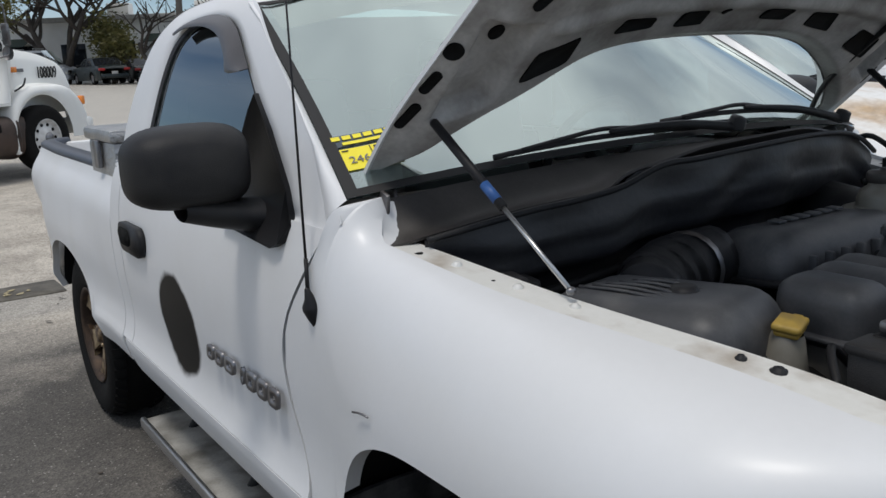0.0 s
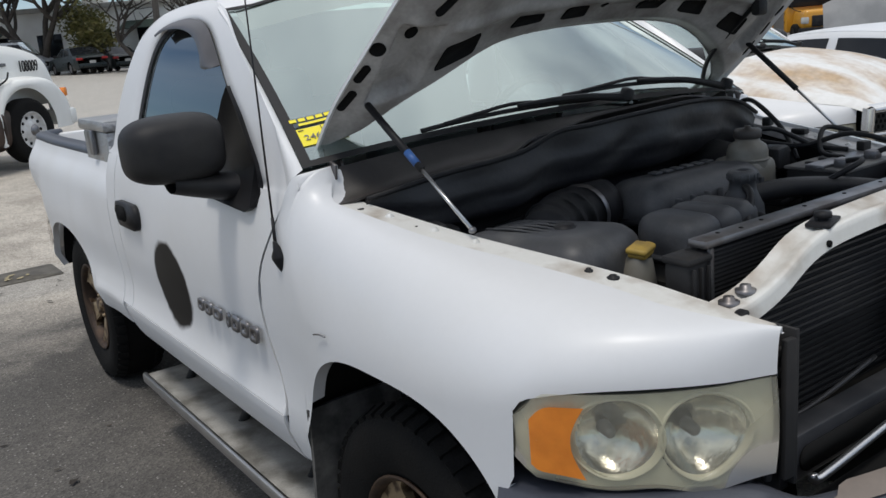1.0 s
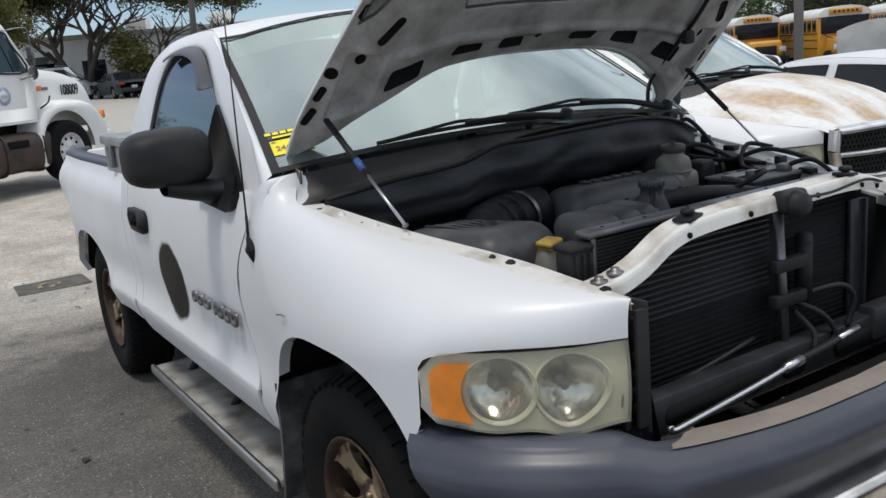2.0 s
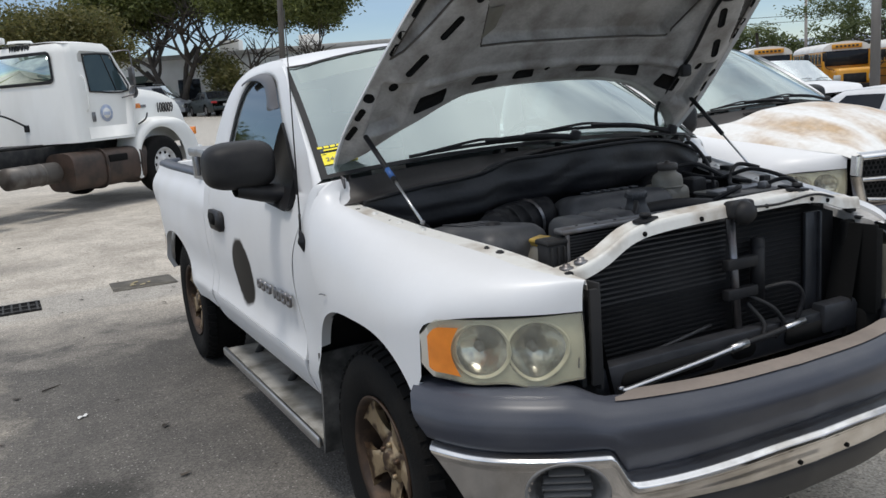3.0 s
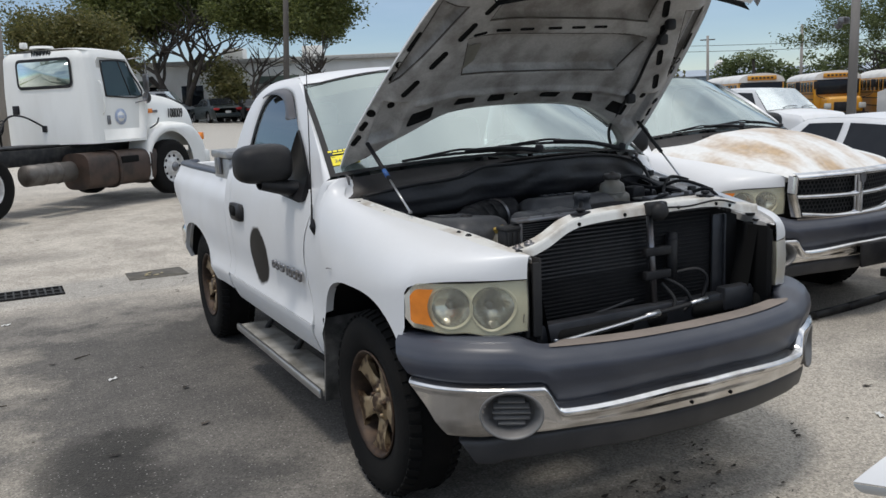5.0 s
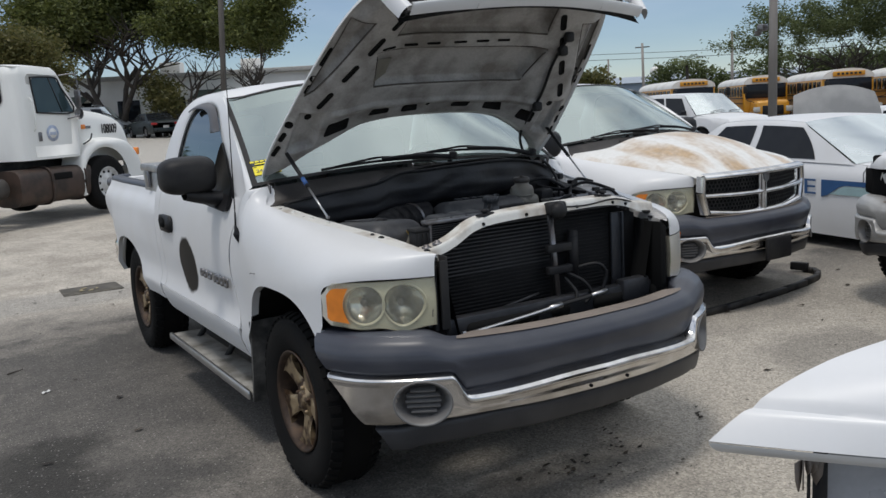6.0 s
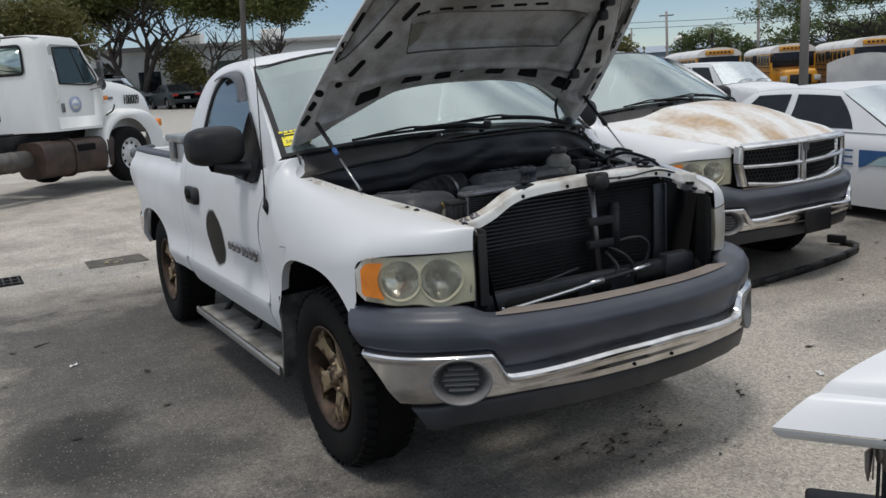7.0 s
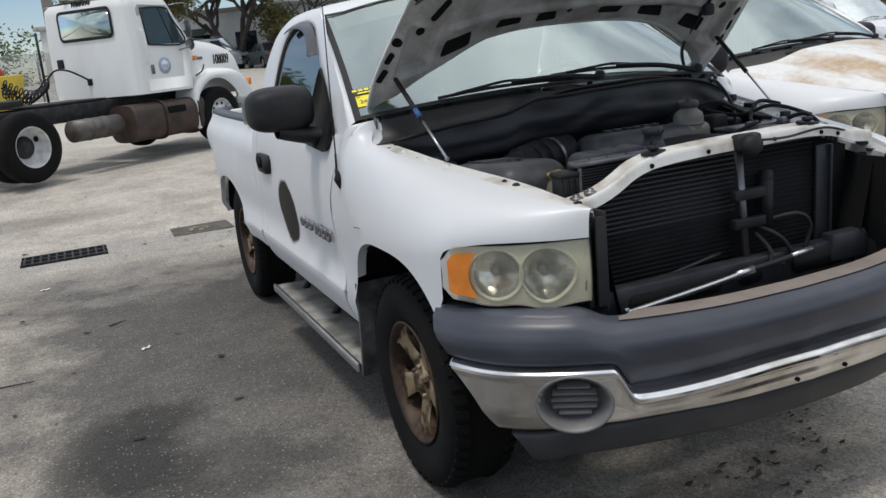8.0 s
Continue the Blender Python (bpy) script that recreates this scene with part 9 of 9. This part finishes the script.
def tree(label, base, height, radius, seed, count=9000, stems=4, leafmat=None, size=0.11, lean=0.5, clear=0.22, spread=0.55, m_group=""):
    rnd = random.Random(seed)
    base = Vector(base)
    t = thing("tree", label, "tree", Matrix.Translation(base), m_group)
    bm = bmesh.new()
    tips = []
    def branch(p, d, ln, r, depth):
        pts = [p]
        for k in range(4):
            d = (d + Vector((rnd.gauss(0, 0.16), rnd.gauss(0, 0.16), rnd.gauss(0.02, 0.1)))).normalized()
            pts.append(pts[-1] + d * ln / 4)
        hose(bm, pts, lambda f: r * (1 - 0.45 * f), 7 if depth < 2 else 5, 3)
        if depth >= 3:
            tips.extend(pts[1:])
            return
        if depth == 2:
            tips.extend(pts[2:])
        for k in range(rnd.choice((3, 3, 4)) if depth else 3):
            f = rnd.uniform(0.5, 1.0) if depth else rnd.uniform(0.75, 1.0)
            q = pts[min(4, int(f * 4))]
            az = rnd.uniform(0, 2 * math.pi)
            side = Vector((math.cos(az), math.sin(az), rnd.uniform(-0.05, 0.5)))
            nd = (d * 0.7 + side * 0.85).normalized()
            branch(q, nd, ln * rnd.uniform(0.55, 0.8), r * 0.55, depth + 1)
    for k in range(stems):
        az = 2 * math.pi * (k + rnd.random() * 0.6) / stems
        d = Vector((lean * math.cos(az), lean * math.sin(az), 1.0)).normalized()
        branch(Vector((0.12 * math.cos(az), 0.12 * math.sin(az), -0.1)), d, height * 0.36, 0.12 * height / 7, 0)
    part("trunk", bm, BARK, t)
    cx = max(max(abs(p.x), abs(p.y)) for p in tips)
    top = max(p.z for p in tips)
    pts = []
    for p in tips:
        q = Vector((p.x * radius / cx, p.y * radius / cx, p.z * height * 0.95 / top))
        if q.z > height * clear:
            pts.append(q)
    v, f = leaves(pts, rnd, count, spread, size)
    me = bpy.data.meshes.new("crown")
    me.from_pydata([tuple(x) for x in v], [], f)
    me.materials.append(leafmat or LEAF)
    c = new("crown", me)
    c.parent = t
    c["kind"] = "stuff"
    return t


tree("large dark green shade tree with many stems", (8.8, 53.8, rise(8.8, 53.8)), 13.1, 5.1, 3, 175000, 4, size=0.122, spread=1.15, clear=0.34, lean=0.42)
tree("spreading dark green shade tree with open crown", (12.45, 44.8, rise(12.45, 44.8)), 9.3, 6.4, 8, 56000, 3, size=0.100, lean=0.75, spread=0.7, clear=0.56)
tree("dark green shade tree behind the tractor", (1.6, 44.0, rise(0, 44)), 6.4, 3.2, 5, 30000, 4, LEAF_DRY, size=0.09, spread=0.8, clear=0.3)
tree("small olive tree with thin brown leaves", (11.0, 52.0, rise(11.0, 52.0)), 4.4, 2.3, 11, 3200, 4, LEAF_DRY, size=0.12, spread=0.7)
tree("dark green tree far behind the fence", (-8.5, 48.0, rise(-8, 48)), 6.0, 3.6, 21, 6000, 3, size=0.16, spread=0.7)
tree("leafy green tree with open branches behind the buses", (53.0, 34.2, -0.4), 9.8, 7.0, 14, 30000, 4, LEAF_FAR, size=0.09, spread=0.5, clear=0.5, lean=0.7)
tree("bright green round bush behind the wall", (51.6, 59.2, -0.3), 5.2, 3.2, 17, 5000, 4, LEAF_DRY, size=0.2, spread=0.8, clear=0.1)

# broken row of trees and hedge beyond the buses
rnd = random.Random(31)
pts = []
for k in range(170):
    t = rnd.random()
    x, y = lerp(70, 112, t), lerp(68, 38, t)
    h = 4.4 + 2.0 * noise.noise(Vector((t * 9, 1, 0))) + 2.6 * t + rnd.uniform(-0.4, 0.6)
    for j in range(9):
        pts.append(Vector((x + rnd.gauss(0, 0.8), y + rnd.gauss(0, 0.8), rnd.uniform(0.0, max(h, 2)))))
v, f = leaves(pts, rnd, 60000, 0.8, 0.2)
me = bpy.data.meshes.new("tree_line")
me.from_pydata([tuple(x) for x in v], [], f)
me.materials.append(LEAF_FAR)
tagged(new("tree_line", me), "uneven dark green row of far trees", "trees", kind="stuff")
pts = []
for k in range(90):
    t = rnd.random()
    x, y = lerp(-34, -4, t), lerp(62, 66, t)
    for j in range(6):
        pts.append(Vector((x + rnd.gauss(0, 0.8), y + rnd.gauss(0, 0.8), 1.0 + rnd.uniform(0.0, 4.0 + 2 * noise.noise(Vector((t * 7, 3, 0)))))))
v, f = leaves(pts, rnd, 46000, 0.8, 0.13)
me = bpy.data.meshes.new("tree_line")
me.from_pydata([tuple(x) for x in v], [], f)
me.materials.append(LEAF_FAR)
tagged(new("tree_line", me), "uneven green row of trees past the fence", "trees", kind="stuff")

# palm
palm = thing("palm_tree", "feathery green palm behind the bus row", "tree", Matrix.Translation((67.8, 61.4, -0.3)))
bm = bmesh.new()
hose(bm, [(0, 0, 0), (0.1, 0, 2.6), (0, 0.1, 5.2)], lambda t: 0.2 - 0.06 * t)
part("trunk", bm, BARK, palm)
for k in range(16):
    bm = bmesh.new()
    az, up = k * 2.4, 0.4 + 0.9 * (k % 4) / 3
    d = Vector((math.cos(az), math.sin(az), 0))
    spine = [Vector((0, 0, 5.2)) + d * 2.6 * t * math.cos(up * (1 - 0.3 * t)) + Vector((0, 0, 2.4 * math.sin(up) * t - 1.3 * t * t)) for t in [i / 8 for i in range(9)]]
    w = Vector((-d.y, d.x, 0))
    for i in range(8):
        for sg in (-1, 1):
            a, b = spine[i], spine[i + 1]
            tip = a.lerp(b, 1.2) + w * sg * 0.55 * (1 - i / 10) + Vector((0, 0, -0.25))
            bm.faces.new([bm.verts.new(p) for p in (a, a.lerp(b, 0.55), tip)])
    part("frond", bm, LEAF_FAR, palm)

# school buses
BUS = material("school_bus_yellow", (0.62, 0.29, 0.02), 0.35, second=(0.5, 0.22, 0.02), amount=0.5, scale=1.5, coat=0.3)
BUS_ROOF = material("bus_roof_white", (0.72, 0.71, 0.68), 0.45, second=(0.55, 0.52, 0.46), amount=0.6, scale=1.2)


def bus(m):
    b = thing("school_bus", "yellow school bus with white roof and dark windows", "bus", m, "row of parked school buses")
    bm = bmesh.new()
    block(bm, (0, 6.6, 1.55), (2.4, 9.0, 2.0), 0.10, seg=3)
    part("body", bm, BUS, b)
    bm = bmesh.new()
    sheet(bm, lambda u, v: Vector((1.2 * math.cos(lerp(0, math.pi, u)), lerp(2.05, 11.1, v), 2.5 + 0.48 * math.sin(lerp(0, math.pi, u)) ** 0.8)), 16, 6)
    bm.faces.new([bm.verts.new((1.2 * math.cos(lerp(0, math.pi, k / 16)), 2.05, 2.5 + 0.48 * math.sin(lerp(0, math.pi, k / 16)) ** 0.8)) for k in range(17)])
    part("roof", bm, BUS_ROOF, b)
    bm = bmesh.new()
    block(bm, (0, 1.98, 2.72), (1.5, 0.10, 0.24), 0.04)
    part("roof_sign", bm, BUS, b)
    for k in range(6):
        bm = bmesh.new()
        block(bm, (-0.5 + 0.2 * k, 1.92, 2.72), (0.12, 0.02, 0.10))
        part("sign_bar", bm, INK, b)
    bm = bmesh.new()
    block(bm, (0, 2.04, 2.10), (2.15, 0.10, 0.78), 0.06)
    part("windshield", bm, GLOSS_GLASS, b)
    bm = bmesh.new()
    block(bm, (0, 1.1, 1.15), (1.9, 1.9, 0.85), 0.18, seg=4, taper=(0.9, 0.95))
    part("hood", bm, BUS, b)
    bm = bmesh.new()
    block(bm, (0, 0.13, 1.05), (1.1, 0.08, 0.5), 0.04)
    part("grille", bm, BLACK, b)
    for s in (-1, 1):
        bm = bmesh.new()
        block(bm, (s * 0.85, 0.16, 1.10), (0.36, 0.08, 0.30), 0.05)
        part("headlamp", bm, LENS_SOLID, b)
        for k in range(9):
            bm = bmesh.new()
            block(bm, (s * 1.2, 2.8 + 0.92 * k, 2.12), (0.03, 0.72, 0.56), 0.02)
            part("side_window", bm, GLOSS_GLASS, b)
        for z in (1.05, 1.45, 1.75):
            bm = bmesh.new()
            block(bm, (s * 1.21, 6.6, z), (0.02, 8.8, 0.05))
            part("rub_rail", bm, INK, b)
        for y in (1.1, 8.2):
            car_wheel(b, s * 1.0, y, 0.48, 0.28, INK)
        bm = bmesh.new()
        hose(bm, [(s * 0.9, 0.6, 1.5), (s * 1.35, 0.4, 1.7), (s * 1.4, 0.45, 2.3)], 0.02, 6)
        block(bm, (s * 1.40, 0.45, 2.2), (0.22, 0.10, 0.42), 0.04)
        part("mirror", bm, BLACK, b)
    bm = bmesh.new()
    block(bm, (0, 0.02, 0.62), (2.3, 0.14, 0.3), 0.03)
    part("bumper", bm, BLACK, b)
    return b


bus1 = bus(pose(37.6, 27.3, -0.40, 0, 0, -40.2))
for x, y, a in ((36.1, 21.3, -41.6), (33.4, 28.4, -33), (34.8, 37.4, -35), (36.2, 16.6, -43.5)):
    copy_thing(bus1, pose(x, y, -0.41, 0, 0, a))

# low building behind the trees, awning and far warehouse
STUCCO = material("white_stucco", (0.84, 0.83, 0.80), 0.85, second=(0.68, 0.66, 0.62), amount=0.6, scale=0.6, grain=20, grain_amount=0.15)
DARK_WIN = GLOSS_GLASS
bld = thing("low_building", "low white stucco building behind the trees", "building", pose(10.5, 58.0, 1.05, 0, 0, -30))
bm = bmesh.new()
block(bm, (0, 3, 1.9), (30, 6, 3.8), 0.02)
part("wall", bm, STUCCO, bld)
bm = bmesh.new()
block(bm, (0, 3, 3.95), (30.6, 6.6, 0.3), 0.03)
part("roof", bm, material("flat_roof_edge", (0.45, 0.44, 0.42), 0.8), bld)
for k in range(9):
    bm = bmesh.new()
    block(bm, (-12.5 + 3.1 * k, -0.02, 1.7), (1.5, 0.1, 1.5), 0.02)
    wn_ = part("window", bm, DARK_WIN, bld)
    bm = bmesh.new()
    block(bm, (-12.5 + 3.1 * k, -0.06, 0.92), (1.7, 0.2, 0.08), 0.01)
    part("sill", bm, STUCCO, wn_)
for x in (-4, 6):
    bm = bmesh.new()
    sheet(bm, lambda u, v: Vector((x + lerp(-1.4, 1.4, u), -1.5 * v, 2.9 - 0.5 * v)), 4, 3)
    thick(bm, 0.04)
    part("awning", bm, material("dark_green_awning", (0.03, 0.05, 0.04), 0.8), bld)
for x, y in ((2.5, 2.0), (8.0, 2.5), (-6, 2)):
    bm = bmesh.new()
    block(bm, (x, y, 4.5), (1.4, 1.2, 0.9), 0.05)
    part("roof_unit", bm, STUCCO, bld)
ware = thing("warehouse", "long pale blue-grey warehouse on the horizon", "building", pose(78, 92, -0.3, 0, 0, -38))
bm = bmesh.new()
block(bm, (0, 6, 2.1), (70, 12, 4.2), 0.02)
part("wall", bm, material("pale_metal_wall", (0.30, 0.36, 0.42), 0.6, second=(0.25, 0.3, 0.35)), ware)
bm = bmesh.new()
sheet(bm, lambda u, v: Vector((lerp(-35.5, 35.5, u), lerp(-0.5, 12.5, v), 4.2 + 1.0 * math.sin(math.pi * v))), 2, 8)
part("roof", bm, material("metal_roof", (0.33, 0.38, 0.44), 0.5), ware)
bm = bmesh.new()
bmesh.ops.create_icosphere(bm, subdivisions=3, radius=0.8, matrix=Matrix.Translation((11.6, 2, 5.6)))
part("roof_dome", bm, BUS_ROOF, ware)

# poles
CONC = material("weathered_pole", (0.28, 0.26, 0.24), 0.85, second=(0.2, 0.18, 0.16), amount=0.7, scale=3, spread=(1, 1, 0.2))
POLE_WOOD = material("dark_pole_wood", (0.105, 0.095, 0.085), 0.9, second=(0.065, 0.058, 0.052), amount=0.8, scale=3, spread=(1, 1, 0.15), grain=60, grain_amount=0.3)
def pole(label, base, top, r, cat="light pole", mat=None):
    p = thing("utility_pole", label, cat)
    bm = bmesh.new()
    rod(bm, base, top, r, r * 0.8, n=12)
    part("shaft", bm, mat or CONC, p)
    return p


pr = pole("grey concrete light pole with a small camera", (13.0, 8.3, -0.1), (13.85, 8.92, 7.0), 0.095)
bm = bmesh.new()
block(bm, (13.30, 8.78, 2.98), (0.22, 0.16, 0.14), 0.04)
lathe(bm, [(0.0, -0.12), (0.07, -0.08), (0.08, 0.0)], (13.22, 8.83, 2.92), (0, 0, 1), 12)
part("camera_housing", bm, STEEL, pr)
pole("grey wooden utility pole among the trees", (6.96, 26.2, rise(7, 26)), (7.81, 27.2, 9.5), 0.11, mat=POLE_WOOD)
pole("tall grey pole behind the tractor", (-1.85, 24.4, rise(-2, 24)), (-1.75, 24.4, 9.0), 0.16)
pw1 = pole("thin dark utility pole far away", (63.35, 63.25, -0.3), (64.09, 64.15, 7.4), 0.16)
bm = bmesh.new()
rod(bm, (63.55, 64.65, 7.0), (64.55, 63.55, 7.0), 0.06)
part("cross_arm", bm, BARK, pw1)
pole("thin grey light pole far away", (63.05, 51.55, -0.3), (64.03, 52.39, 7.4), 0.15)
pole("thin dark pole on the horizon", (67.05, 72.95, -0.3), (67.77, 73.44, 6.4), 0.13)
for h in (6.2, 6.8):
    wr = thing("overhead_wire", "thin overhead wire between poles", "wire")
    bm = bmesh.new()
    hose(bm, [(60, 72, h), (75, 57, h - 0.5), (90, 42, h)], 0.025, 4, 8)
    part("cable", bm, INK, wr)

# fence, grass verge and yellow equipment far left
fence = thing("chain_fence", "grey wire fence along the grass verge", "fence")
MESHY = clear_glass("wire_mesh", (0.8, 0.8, 0.8), 0.02, haze=0.35, haze_color=(0.3, 0.31, 0.3))
for k in range(12):
    bm = bmesh.new()
    x, y = -16 + 1.35 * k, 31.0 + 0.25 * k
    rod(bm, (x, y, rise(x, y)), (x, y, rise(x, y) + 1.9), 0.04)
    part("post", bm, STEEL, fence)
bm = bmesh.new()
sheet(bm, lambda u, v: Vector((lerp(-16, -1.15, u), lerp(31.0, 33.75, u), rise(-5, 32) + 0.05 + 1.8 * v)), 10, 2)
part("mesh_panel", bm, MESHY, fence)
verge = thing("grass_verge", "strip of pale green grass by the fence", "grass", kind="structure")
bm = bmesh.new()
sheet(bm, lambda u, v: Vector((lerp(-30, -0.5, u), lerp(27.5, 31.5, v) + 2.8 * u, rise(lerp(-30, -0.5, u), lerp(27.5, 31.5, v)) + 0.06)), 20, 6)
part("turf", bm, material("pale_grass", (0.13, 0.15, 0.05), 0.9, second=(0.2, 0.19, 0.08), amount=0.8, scale=1.5, grain=30, grain_amount=0.5), verge)
yel = thing("yellow_skip", "yellow steel skip with red load", "container", pose(-4.6, 21.5, rise(-4, 22), 0, 0, 12))
YEL = material("worn_yellow_paint", (0.55, 0.40, 0.03), 0.5, second=(0.35, 0.25, 0.05), amount=0.6, scale=3)
bm = bmesh.new()
block(bm, (0, 0, 0.68), (3.3, 1.6, 1.3), 0.04, taper=(1.1, 1.05))
part("skip_body", bm, YEL, yel)
for k in range(4):
    bm = bmesh.new()
    block(bm, (-1.2 + 0.8 * k, -0.83, 0.68), (0.08, 0.06, 1.2), 0.01)
    part("rib", bm, YEL, yel)
bm = bmesh.new()
block(bm, (1.2, 0, 1.42), (0.5, 0.6, 0.2), 0.08)
part("red_load", bm, material("red_plastic", (0.5, 0.04, 0.02), 0.5), yel)
